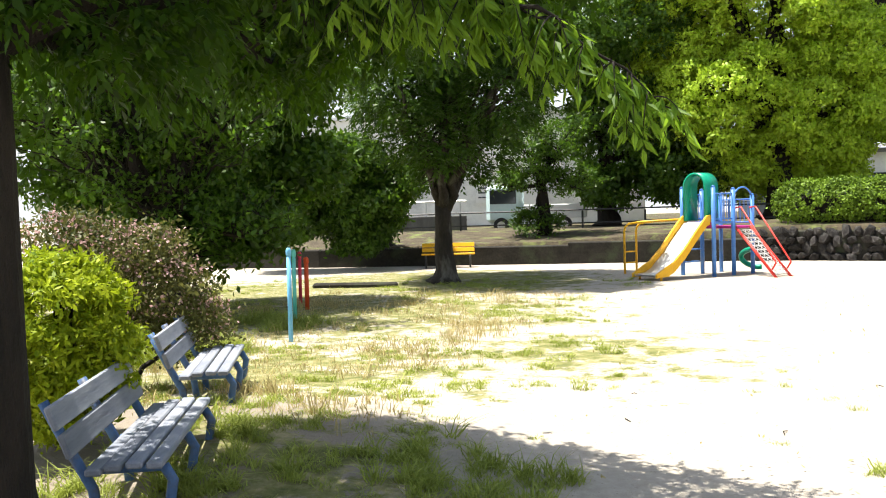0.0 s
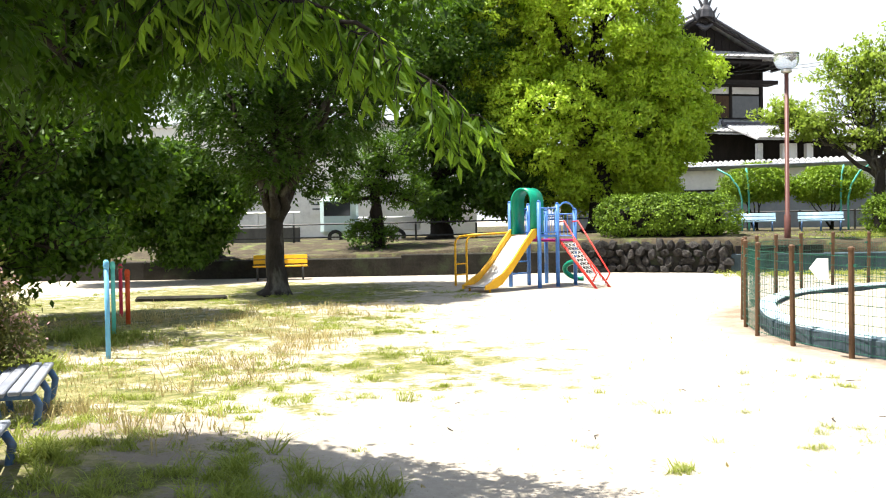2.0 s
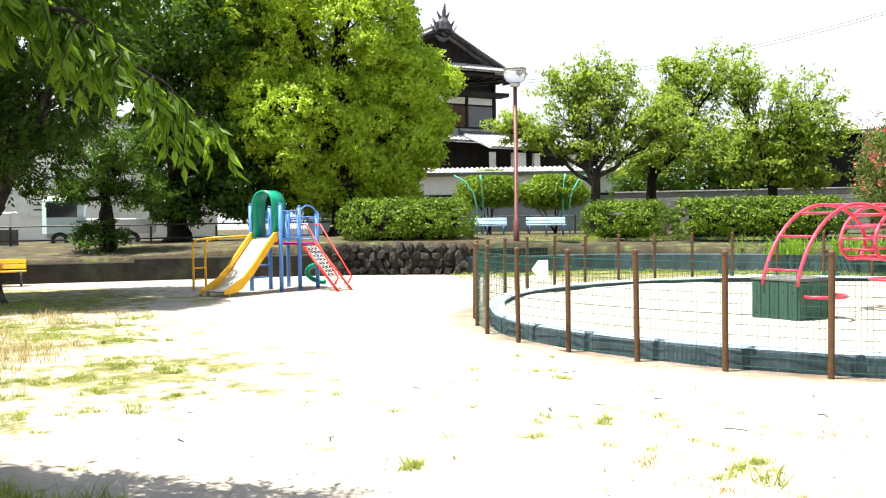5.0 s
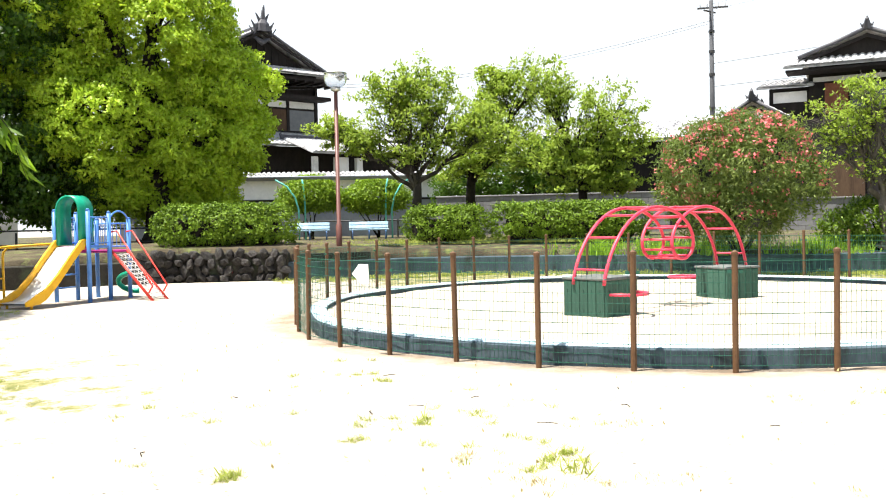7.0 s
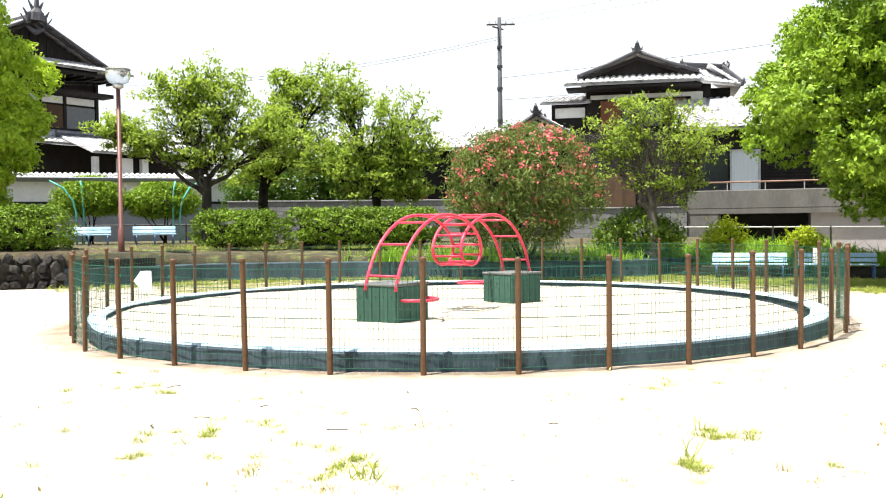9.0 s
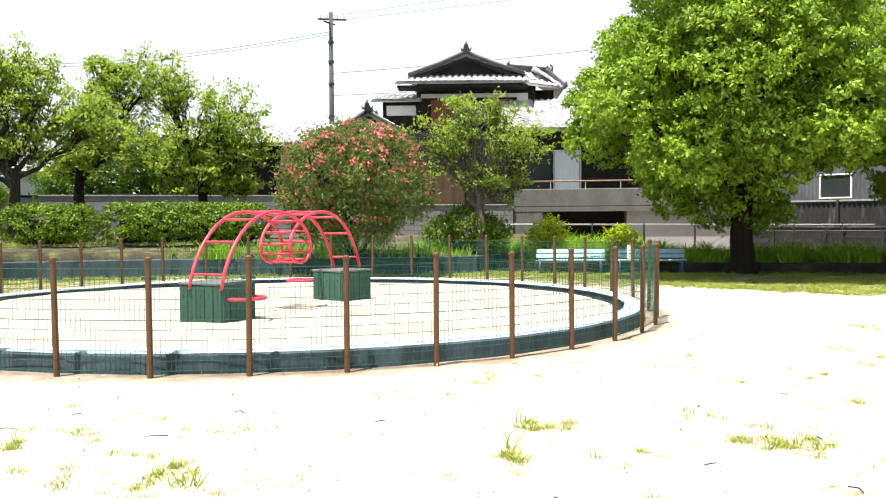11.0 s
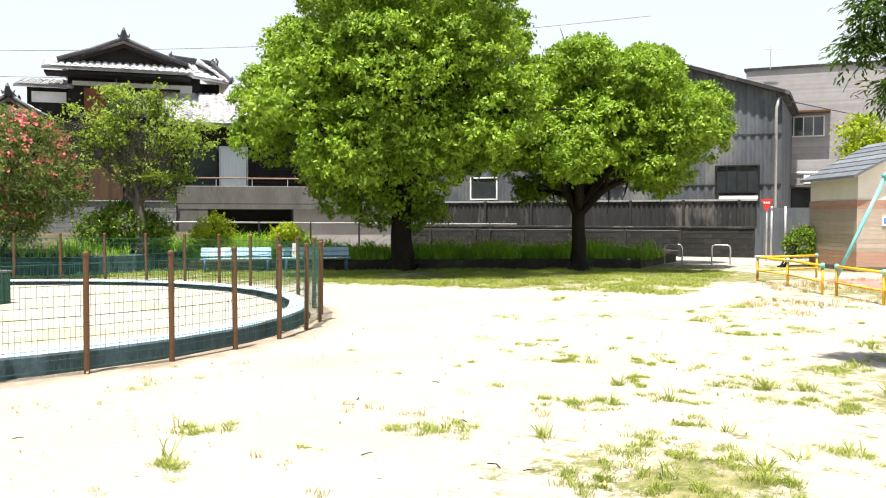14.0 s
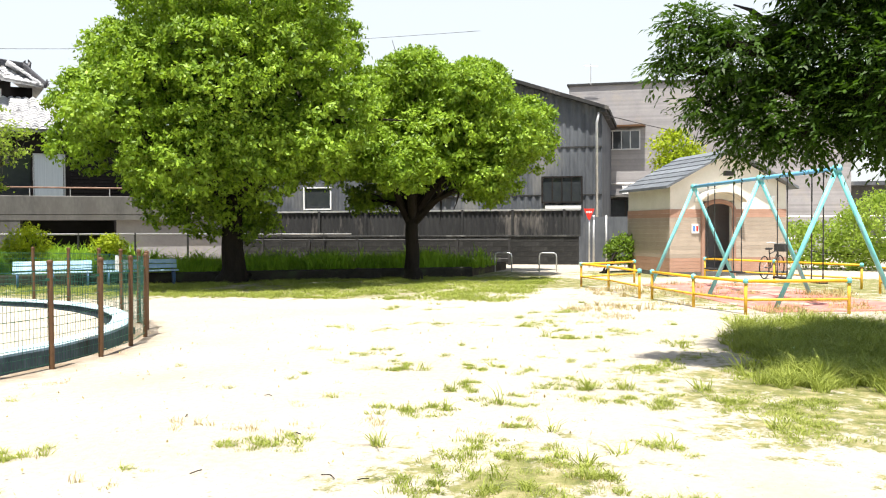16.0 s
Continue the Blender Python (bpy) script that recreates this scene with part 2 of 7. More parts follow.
M_DARK_STEEL = mat("dark_steel", (0.03, 0.03, 0.032), (0.07, 0.07, 0.07), 6, 0.5, 0.4, bumps=0.1)
M_RUBBER = mat("black_rubber", (0.015, 0.015, 0.015), (0.035, 0.035, 0.035), 8, 0.8, bumps=0.1)
M_MAT_RED = mat("faded_red_rubber_mat", (0.36, 0.12, 0.10), (0.5, 0.22, 0.19), 2, 0.9, bumps=0.3, stain=(0.5, 0.4, 0.33))
M_RAIL_RUST = mat("rusty_rail_paint", (0.12, 0.06, 0.04), (0.3, 0.2, 0.15), 6, 0.6, bumps=0.1)
M_LAMP_POLE = mat("maroon_pole_paint", (0.09, 0.035, 0.03), (0.15, 0.065, 0.055), 6, 0.45, bumps=0.1)
M_POLE = mat("utility_pole_concrete", (0.045, 0.048, 0.055), (0.085, 0.088, 0.095), 2, 0.85, bumps=0.1)
M_TERRACE = mat("leaf_litter_soil", (0.025, 0.02, 0.013), (0.115, 0.092, 0.058), 2.5, 0.95, bumps=0.8, depth=0.04, stain=(0.14, 0.17, 0.05))
M_TARP = mat("pale_teal_truck_paint", (0.45, 0.6, 0.6), (0.6, 0.7, 0.7), 2, 0.5, bumps=0.05)


def ground_mat():
    m, nt, b = nodes_of("park_ground")
    co = nt.nodes.new("ShaderNodeTexCoord")

    def spot(x, y, r, sharp):
        d = nt.nodes.new("ShaderNodeVectorMath")
        d.operation = "DISTANCE"
        d.inputs[1].default_value = (x, y, 0)
        nt.links.new(co.outputs["Object"], d.inputs[0])
        mr = add(nt, "ShaderNodeMapRange")
        mr.inputs["From Min"].default_value, mr.inputs["From Max"].default_value = r * (1 + sharp), r * (1 - sharp)
        nt.links.new(d.outputs["Value"], mr.inputs["Value"])
        return mr.outputs["Result"]

    def top(values):
        out = values[0]
        for v in values[1:]:
            n = nt.nodes.new("ShaderNodeMath")
            n.operation = "MAXIMUM"
            nt.links.new(out, n.inputs[0])
            nt.links.new(v, n.inputs[1])
            out = n.outputs[0]
        return out

    sand = ramp(nt, noisy(nt, 0.5, 6, 0.65), [(0.3, (0.34, 0.30, 0.245)), (0.7, (0.45, 0.405, 0.34))])
    sand = blend(nt, 0.4, sand, ramp(nt, noisy(nt, 14, 4, 0.7), [(0.3, (0.29, 0.25, 0.2)), (0.7, (0.5, 0.45, 0.38))]))
    pebbles = ramp(nt, noisy(nt, 42, 2, 0.5), [(0.68, (0, 0, 0)), (0.72, (1, 1, 1))])
    sand = blend(nt, pebbles, sand, (0.2, 0.175, 0.14))
    grass = ramp(nt, noisy(nt, 5, 4, 0.7), [(0.3, (0.075, 0.09, 0.025)), (0.5, (0.18, 0.18, 0.065)), (0.68, (0.34, 0.29, 0.17))])
    areas = top([spot(x, y, r, s) for x, y, r, s in GRASSY])
    n1 = noisy(nt, 1.9, 8, 0.82)
    mask = nt.nodes.new("ShaderNodeMath")
    mask.operation = "MULTIPLY_ADD"
    mask.inputs[1].default_value = 0.34
    nt.links.new(areas, mask.inputs[0])
    nt.links.new(n1, mask.inputs[2])
    fac = ramp(nt, mask.outputs[0], [(0.745, (0, 0, 0)), (0.80, (1, 1, 1))])
    # brown soil about the near tree, deepened by shade put into its colour
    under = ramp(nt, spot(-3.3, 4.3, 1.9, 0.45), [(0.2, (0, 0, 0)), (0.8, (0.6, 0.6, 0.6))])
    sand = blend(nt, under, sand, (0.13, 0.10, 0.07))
    damp = ramp(nt, noisy(nt, 0.28, 4, 0.6), [(0.6, (0, 0, 0)), (0.75, (0.5, 0.5, 0.5))])
    sand = blend(nt, damp, sand, (0.3, 0.24, 0.17))
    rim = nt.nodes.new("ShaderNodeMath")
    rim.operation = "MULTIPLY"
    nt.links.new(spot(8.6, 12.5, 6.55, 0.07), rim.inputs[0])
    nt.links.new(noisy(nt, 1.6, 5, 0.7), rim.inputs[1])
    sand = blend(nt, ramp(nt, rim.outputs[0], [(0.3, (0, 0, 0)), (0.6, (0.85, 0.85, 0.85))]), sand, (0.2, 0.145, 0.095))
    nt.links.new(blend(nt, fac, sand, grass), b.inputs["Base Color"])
    b.inputs["Roughness"].default_value = 0.95
    b.inputs["Specular IOR Level"].default_value = 0.2
    bump(nt, b, noisy(nt, 22, 5, 0.7), 0.6, 0.03)
    return m


# grassy places of the yard: x, y, reach, softness
GRASSY = [(-5.6, 13.0, 5.0, 0.7), (-4.2, 8.0, 3.0, 0.8), (-6.0, 19, 4.5, 0.4), (-2.4, 4.8, 1.3, 0.8), (-1.5, 9.5, 2.4, 0.95), (7.4, -1.2, 1.5, 0.9), (9.0, -3.0, 3.6, 0.4),
          (5.4, 1.0, 1.2, 0.95), (20.6, 8.0, 3.4, 0.35), (19.5, 13.0, 3.6, 0.35), (24, 3.4, 3.0, 0.4), (26.5, 7.5, 5.0, 0.3), (25, 14, 6.0, 0.3), (14.5, 19.0, 3.5, 0.3),
          (9, 21.5, 3.0, 0.3), (18.5, 16.5, 3.0, 0.3), (20.5, -2, 4.0, 0.6), (29, 0.5, 3, 0.5), (24, -5.5, 4, 0.4), (-10, 14, 6, 0.4)]
M_GROUND = ground_mat()


# ---- building helpers ----
def thing(name, m, label, category, group="", kind=""):
    e = new(name)
    e.empty_display_size = 0.2
    e.matrix_basis = m
    return tagged(e, label, category, group, kind)


def part(name, bm, material, parent=None, label="", smooth=False):
    me = bpy.data.meshes.new(name)
    bmesh.ops.recalc_face_normals(bm, faces=bm.faces)
    bm.to_mesh(me)
    bm.free()
    me.materials.append(material)
    if smooth:
        for p in me.polygons:
            p.use_smooth = True
    ob = new(name, me)
    ob.parent = parent
    return tagged(ob, label) if label else ob


def share(name, ob, m, parent):
    """Another piece on the same mesh."""
    o = new(name, ob.data)
    o.parent = parent
    o.matrix_basis = m
    return o


def box(bm, x0, x1, y0, y1, z0, z1, m=None, bevel=0.0):
    vs = [bm.verts.new((x, y, z)) for x in (x0, x1) for y in (y0, y1) for z in (z0, z1)]
    fs = [bm.faces.new([vs[i] for i in f]) for f in ((0, 1, 3, 2), (4, 6, 7, 5), (0, 4, 5, 1), (2, 3, 7, 6), (0, 2, 6, 4), (1, 5, 7, 3))]
    if bevel:
        es = list({e for f in fs for e in f.edges})
        got = bmesh.ops.bevel(bm, geom=es, offset=bevel, segments=1, affect="EDGES")
        vs = list({v for f in got["faces"] for v in f.verts} | {v for v in vs if v.is_valid})
    if m is not None:
        bmesh.ops.transform(bm, matrix=m, verts=vs)
    return bm


def boxed(*a, **k):
    return box(bmesh.new(), *a, **k)


def tube(bm, pts, radii, seg=8, caps=True):
    """A round bar along points."""
    pts = [Vector(p) for p in pts]
    if isinstance(radii, (int, float)):
        radii = [radii] * len(pts)
    rings = []
    side = None
    for i, p in enumerate(pts):
        d = (pts[min(i + 1, len(pts) - 1)] - pts[max(i - 1, 0)]).normalized()
        if side is None:
            side = d.orthogonal().normalized()
        side = (side - d * side.dot(d)).normalized()
        up = d.cross(side)
        rings.append([bm.verts.new(p + (side * math.cos(a) + up * math.sin(a)) * radii[i]) for a in (k * math.tau / seg for k in range(seg))])
    for a, b in zip(rings, rings[1:]):
        for k in range(seg):
            bm.faces.new((a[k], a[(k + 1) % seg], b[(k + 1) % seg], b[k]))
    if caps:
        bm.faces.new(rings[0][::-1])
        bm.faces.new(rings[-1])
    return bm


def tubed(*a, **k):
    return tube(bmesh.new(), *a, **k)


def prism(outline, z0, z1):
    """An upright solid over a plan outline."""
    bm = bmesh.new()
    lo = [bm.verts.new((x, y, z0)) for x, y in outline]
    hi = [bm.verts.new((x, y, z1)) for x, y in outline]
    bm.faces.new(lo[::-1])
    bm.faces.new(hi)
    for i in range(len(lo)):
        j = (i + 1) % len(lo)
        bm.faces.new((lo[i], lo[j], hi[j], hi[i]))
    return bm


def arc(a0, a1, n):
    return [a0 + (a1 - a0) * i / n for i in range(n + 1)]


def sheet_mesh(name, verts, faces, material, parent=None, label="", smooth=False):
    me = bpy.data.meshes.new(name)
    me.from_pydata(verts, [], faces)
    me.materials.append(material)
    if smooth:
        for p in me.polygons:
            p.use_smooth = True
    me.update()
    ob = new(name, me)
    ob.parent = parent
    return tagged(ob, label) if label else ob


def quads_mesh(name, corners, material, parent=None, label=""):
    """corners: (n, 4, 3) array, one loose quad each."""
    n = len(corners)
    me = bpy.data.meshes.new(name)
    me.vertices.add(n * 4)
    me.vertices.foreach_set("co", corners.astype(np.float32).ravel())
    me.loops.add(n * 4)
    me.loops.foreach_set("vertex_index", np.arange(n * 4, dtype=np.int32))
    me.polygons.add(n)
    me.polygons.foreach_set("loop_start", np.arange(0, n * 4, 4, dtype=np.int32))
    me.polygons.foreach_set("loop_total", np.full(n, 4, dtype=np.int32))
    me.update(calc_edges=True)
    me.materials.append(material)
    ob = new(name, me)
    ob.parent = parent
    return tagged(ob, label) if label else ob


def unit(v):
    return v / np.maximum(np.linalg.norm(v, axis=-1, keepdims=True), 1e-9)


def leaf_quads(centres, outward, length, width, rng, droop=0.25, lift=0.4, fold=0.18, jitter=0.55):
    """A folded diamond of each leaf."""
    n = len(centres)
    along = unit(rng.normal(size=(n, 3)) + outward * 0.5 + np.array([0, 0, -droop]) * 2)
    normal = unit(outward * 0.8 + np.array([0, 0, lift]) + rng.normal(size=(n, 3)) * jitter)
    side = unit(np.cross(along, normal))
    normal = np.cross(side, along)
    size = rng.uniform(0.7, 1.25, (n, 1))
    ln, wd = length * size, width * size
    a = centres - along * ln * 0.5
    c = centres + along * ln * 0.5 - normal * ln * 0.12
    mid = centres - along * ln * 0.05
    b = mid + side * wd * 0.5 - normal * wd * fold
    d = mid - side * wd * 0.5 - normal * wd * fold
    return np.stack([a, b, c, d], axis=1)


def clumps_on(blobs, n, rng, inner=0.72, low=-0.75):
    """Points on the skins of ellipsoids, away from the insides of the others. blob: x y z rx ry rz."""
    blobs = np.array(blobs, float)
    area = (blobs[:, 3] * blobs[:, 4] + blobs[:, 3] * blobs[:, 5] + blobs[:, 4] * blobs[:, 5])
    which = rng.choice(len(blobs), n, p=area / area.sum())
    d = unit(rng.normal(size=(n, 3)))
    d[:, 2] = np.where(d[:, 2] < low, -d[:, 2], d[:, 2])
    r = rng.uniform(inner, 1.03, (n, 1)) ** 0.7
    p = blobs[which, :3] + d * blobs[which, 3:] * r
    inside = np.zeros(n, bool)
    for b in blobs:
        inside |= (((p - b[:3]) / b[3:]) ** 2).sum(1) < 0.42
    keep = ~inside
    return p[keep], unit(d[keep] / blobs[which[keep], 3:])


def spaced(p, gap):
    """Indices of points that keep a gap from one another, in order."""
    keep = []
    for i in range(len(p)):
        if not keep or (((p[keep] - p[i]) ** 2).sum(1) > gap[i] ** 2).all():
            keep.append(i)
    return np.array(keep)


def crown(name, parent, blobs, n, per, length, width, spread, material, seed, droop=0.25, lift=0.2, inner=0.72, low=-0.75, label="", lobes=0, lobe=0.4, plate=0.6, fill=0, jitter=0.55, rosette=0.35):
    """Leaves in clumps on masses; lobes splits each mass into smaller cushions set apart on its skin; fill adds coarse inner leaves."""
    rng = np.random.default_rng(seed)
    masses = np.array(blobs, float)
    if lobes:
        p, out = clumps_on(masses, len(masses) * lobes * 5, rng, 0.82, low)
        which = np.argmin(np.linalg.norm((p[:, None] - masses[None, :, :3]) / masses[None, :, 3:], axis=2), 1)
        r = masses[which, 3:].mean(1) ** 0.6 * rng.uniform(0.7, 1.25, len(p)) * lobe
        k = spaced(p, r * 1.05)
        p, out, r = p[k], out[k], r[k]
        p = p - out * r[:, None] * 0.5
        pick = rng.choice(len(p), n, p=r ** 2 / (r ** 2).sum())
        d = unit(rng.normal(size=(n, 3)) * 0.75 + out[pick] * 0.75 + np.array([0, 0, 0.45]))
        c0, o0 = p[pick] + d * r[pick, None] * np.array([1, 1, 0.8]) * rng.uniform(inner, 1.0, (n, 1)), d
    else:
        c0, o0 = clumps_on(masses, n, rng, inner, low)
    c = np.repeat(c0, per, 0)
    o = np.repeat(o0, per, 0)
    off = rng.normal(size=c.shape) * spread * np.array([1, 1, plate])
    c = c + off + o * spread * rng.uniform(0, 0.7, (len(c), 1))
    o = unit(o + off / spread * rosette)
    q = leaf_quads(c, o, length, width, rng, droop, lift, jitter=jitter)
    if fill:
        fill *= 3
        k = rng.choice(len(masses), fill)
        d = unit(rng.normal(size=(fill, 3)))
        q = np.concatenate([q, leaf_quads(masses[k, :3] + d * masses[k, 3:] * rng.uniform(0.4, 0.8, (fill, 1)), d, length * 1.4, width * 1.6, rng)])
    return quads_mesh(name, q, material, parent, label)


def fronds(name, parent, blobs, n, count, reach, length, width, material, seed, hang=0.5, inner=0.3, label=""):
    """A crown of flat leafy twigs: leaves to both sides of each twig, tips hanging."""
    rng = np.random.default_rng(seed)
    p, out = clumps_on(np.array(blobs, float), n, rng, inner, -1)
    n = len(p)
    run = unit(out * np.array([1, 1, 0.25]) + rng.normal(size=(n, 3)) * 0.4 + np.array([0, 0, -0.3 * hang]))
    up = unit(np.array([0, 0, 1.0]) + rng.normal(size=(n, 3)) * 0.25 + out * 0.2)
    side = unit(np.cross(run, up))
    up = np.cross(side, run)
    size = reach * rng.uniform(0.6, 1.25, (n, 1))
    qs = []
    for j in range(count):
        t = (j + 0.5) / count
        at = p + run * size * (t - 0.4) + np.array([0, 0, -0.45 * hang * t * t]) * size
        way = unit(run * 0.75 + side * (0.85 if j % 2 else -0.85) * (1 - 0.6 * t) + np.array([0, 0, -0.55 * hang]) + rng.normal(size=(n, 3)) * 0.22)
        flat = unit(up + rng.normal(size=(n, 3)) * 0.3)
        edge = unit(np.cross(way, flat))
        flat = np.cross(edge, way)
        ln = length * rng.uniform(0.7, 1.2, (n, 1)) * (1 - 0.35 * abs(t - 0.45))
        mid = at + way * ln * 0.42
        wd = edge * width * 0.5 * ln / length
        qs.append(np.stack([at, mid + wd + flat * ln * 0.05, at + way * ln - flat * ln * 0.08, mid - wd + flat * ln * 0.05], 1))
    return quads_mesh(name, np.concatenate(qs), material, parent, label)


def drawn_in(blobs, eye, k):
    """The same masses k times as far from a place."""
    return [tuple(e + (v - e) * k for e, v in zip(eye, b[:3])) + (b[3] * k,) for b in blobs]


def curve_pts(a, b, sag, n=6, wobble=0.0, rng=None):
    a, b = Vector(a), Vector(b)
    out = []
    for i in range(n + 1):
        t = i / n
        p = a.lerp(b, t) + Vector((0, 0, sag * math.sin(math.pi * t)))
        if wobble and 0 < i < n:
            p += Vector(rng.normal(size=3)) * wobble
        out.append(p)
    return out


def trunk_and_limbs(parent, height, r, ends, material, seed, flare=1.9, lean=(0, 0), fork=1.0, twigs=3, fine=0.4):
    """One trunk with its root flare, limbs to the given ends, and twigs off them; local to parent."""
    rng = np.random.default_rng(seed)
    pts, rad = [], []
    for t, k in ((-0.02, flare), (0.03, flare * 0.8), (0.08, 1.35), (0.18, 1.1), (0.4, 1.0), (0.7, 0.92), (1.0, 0.85)):
        pts.append(Vector((lean[0] * t + rng.normal() * r * 0.1 * (t > 0), lean[1] * t + rng.normal() * r * 0.1 * (t > 0), height * t)))
        rad.append(r * k)
    bm = tubed(pts, rad, 12)
    part("trunk", bm, material, parent, smooth=True)
    for e in ends:
        e = Vector(e)
        start = pts[-1].lerp(pts[-2], rng.uniform(0.0, 0.7))
        cp = curve_pts(start, e, (e - start).length * rng.uniform(0.02, 0.14), 7, (e - start).length * 0.025, rng)
        r0 = r * 0.62 * fork
        bm = tubed(cp, [r0 * (1 - 0.8 * i / 7) for i in range(8)], 8)
        for _ in range(twigs):
            i = int(rng.integers(2, 7))
            d = Vector(rng.normal(size=3) + np.array([0, 0, 0.5])).normalized()
            q = cp[i] + d * (e - start).length * rng.uniform(0.3, 0.6) * fine * 2
            tube(bm, curve_pts(cp[i], q, 0.05, 4, 0.03, rng), [r0 * (0.4 - 0.085 * j) for j in range(5)], 5)
        part("limb", bm, material, parent, smooth=True)


def ground_z(x, y):
    return 0.2 * math.exp(-((x + 3.4) ** 2 + (y - 5.2) ** 2) / 3.0)


# ---- crowns: x, y, z, reach of each mass of leaves ----
BIG_CAMPHOR = [(0.12, 28.21, 8.63, 2.37), (1.84, 28.16, 7.26, 2.55), (3.57, 27.99, 5.85, 1.73), (-0.61, 28.21, 6.37, 1.55), (0.4, 28.21, 4.47, 2.37), (2.85, 28.07, 3.93, 2.0), (4.08, 27.92, 4.61, 1.09), (1.78, 28.16, 2.71, 1.28), (1.54, 28.17, 10.37, 2.19), (-0.92, 28.2, 7.92, 1.73), (-1.05, 28.19, 5.33, 1.46), (-0.14, 28.21, 3.07, 1.09), (0.72, 28.21, 2.54, 1.37), (3.01, 28.06, 2.61, 1.18)]
BACK_TREE = [(-3.1, 31.06, 7.79, 2.22), (-2.8, 31.09, 4.2, 2.02), (-3.76, 30.98, 2.3, 1.21), (-4.76, 30.84, 6.61, 1.82), (-1.51, 31.18, 2.67, 1.61)]
PLANE_TREE = [(-5.5, 19.06, 5.38, 1.79), (-6.7, 18.68, 4.32, 1.34), (-4.58, 19.3, 4.01, 1.28), (-5.79, 18.98, 3.19, 1.15), (-4.97, 19.2, 2.8, 0.77), (-6.5, 18.75, 3.15, 0.77), (-5.22, 19.14, 7.07, 1.91), (-3.96, 19.44, 5.08, 1.15)]
NEAR_TREE = [(-3.66, 6.82, 3.18, 0.73), (-2.44, 6.82, 3.19, 0.59), (-1.57, 6.55, 3.21, 0.47), (-2.78, 6.14, 3.71, 0.8), (-3.39, 6.96, 2.77, 0.39), (-1.05, 6.35, 3.26, 0.36), (-2.78, 6.69, 2.89, 0.32), (-3.4, 3.98, 2.57, 0.36), (-3.26, 4.36, 2.57, 0.37), (-3.05, 4.75, 2.69, 0.33)]
DARK_TREE = [(-7.86, 10.65, 4.2, 1.35), (-8.52, 10.13, 4.15, 1.02), (-8.56, 10.1, 3.11, 0.93), (-7.28, 11.06, 3.76, 1.02), (-6.8, 11.37, 2.75, 1.27), (-7.64, 10.81, 1.98, 1.02), (-6.5, 11.54, 1.39, 0.72), (-8.2, 10.39, 2.44, 1.1), (-7.11, 11.17, 1.18, 0.68), (-6.43, 11.57, 3.62, 1.18)]
DARK_LOW = [(-6.0, 11.8, 3.2, 0.7), (-5.75, 11.9, 2.2, 0.55), (-7.9, 10.6, 1.2, 0.8)]
DARK_TREE_B = [(-9.34, 23.45, 1.67, 0.98), (-10.03, 23.16, 2.79, 1.14), (-10.92, 22.76, 1.41, 0.81), (-9.51, 23.38, 0.89, 0.73), (-8.59, 23.73, 2.28, 0.73), (-11.44, 22.5, 2.36, 1.14)]
SLENDER = [(-5.01, 26.77, 2.73, 0.97), (-6.01, 26.57, 2.25, 0.7), (-4.19, 26.91, 2.36, 0.88), (-5.21, 26.73, 1.04, 0.67), (-4.5, 26.86, 3.55, 1.05), (-5.49, 26.68, 3.42, 0.88)]
BRIGHT_BUSH = [(-3.8, 4.56, 0.95, 0.35), (-3.71, 4.64, 1.04, 0.22), (-3.9, 4.47, 0.7, 0.35), (-3.69, 4.65, 0.74, 0.26), (-3.84, 4.52, 1.15, 0.19), (-3.8, 4.56, 0.48, 0.26)]
PINK_BUSH = [(-4.6, 6.85, 0.85, 0.36), (-4.72, 6.75, 1.2, 0.28), (-4.45, 6.95, 0.6, 0.3), (-5.05, 6.51, 1.14, 0.39), (-4.84, 6.67, 0.98, 0.31), (-5.25, 6.35, 1.29, 0.29), (-4.85, 6.66, 0.69, 0.23), (-5.03, 6.53, 0.8, 0.31)]
ROUND_A = [(8.19, 36.28, 2.74, 1.01), (7.63, 36.4, 2.64, 0.67), (8.86, 36.13, 2.62, 0.67)]
ROUND_B = [(10.75, 35.61, 2.63, 1.01), (10.19, 35.77, 2.55, 0.67), (11.42, 35.4, 2.57, 0.63)]
CHERRY_A = [(10.51, 28.31, 6.11, 1.11), (9.42, 28.69, 4.9, 1.52), (11.01, 28.12, 4.87, 1.29), (8.14, 29.08, 4.26, 0.94), (10.11, 28.46, 3.86, 1.29), (12.05, 27.69, 4.47, 1.05), (9.26, 28.74, 5.94, 0.94), (7.25, 29.31, 4.55, 0.59)]
CHERRY_B = [(13.64, 30.27, 5.48, 1.55), (12.85, 30.61, 3.64, 1.16), (14.77, 29.73, 6.16, 1.29), (14.0, 30.11, 4.23, 1.29), (13.85, 30.17, 6.71, 0.9)]
CHERRY_C = [(15.71, 28.11, 4.67, 1.62), (16.9, 27.41, 5.31, 1.25), (14.47, 28.77, 3.62, 1.25), (17.38, 27.11, 4.11, 1.04), (15.86, 28.02, 3.18, 1.37), (15.04, 28.47, 6.29, 0.94), (16.54, 27.63, 3.45, 1.12), (17.03, 27.33, 2.64, 0.87)]
OLEANDER = [(14.68, 19.24, 2.86, 1.12), (15.64, 18.46, 2.82, 1.33), (15.23, 18.81, 3.48, 0.7), (16.19, 17.98, 2.22, 0.91), (14.34, 19.49, 2.08, 0.75), (15.42, 18.64, 1.68, 1.02), (14.67, 19.25, 1.42, 0.62)]
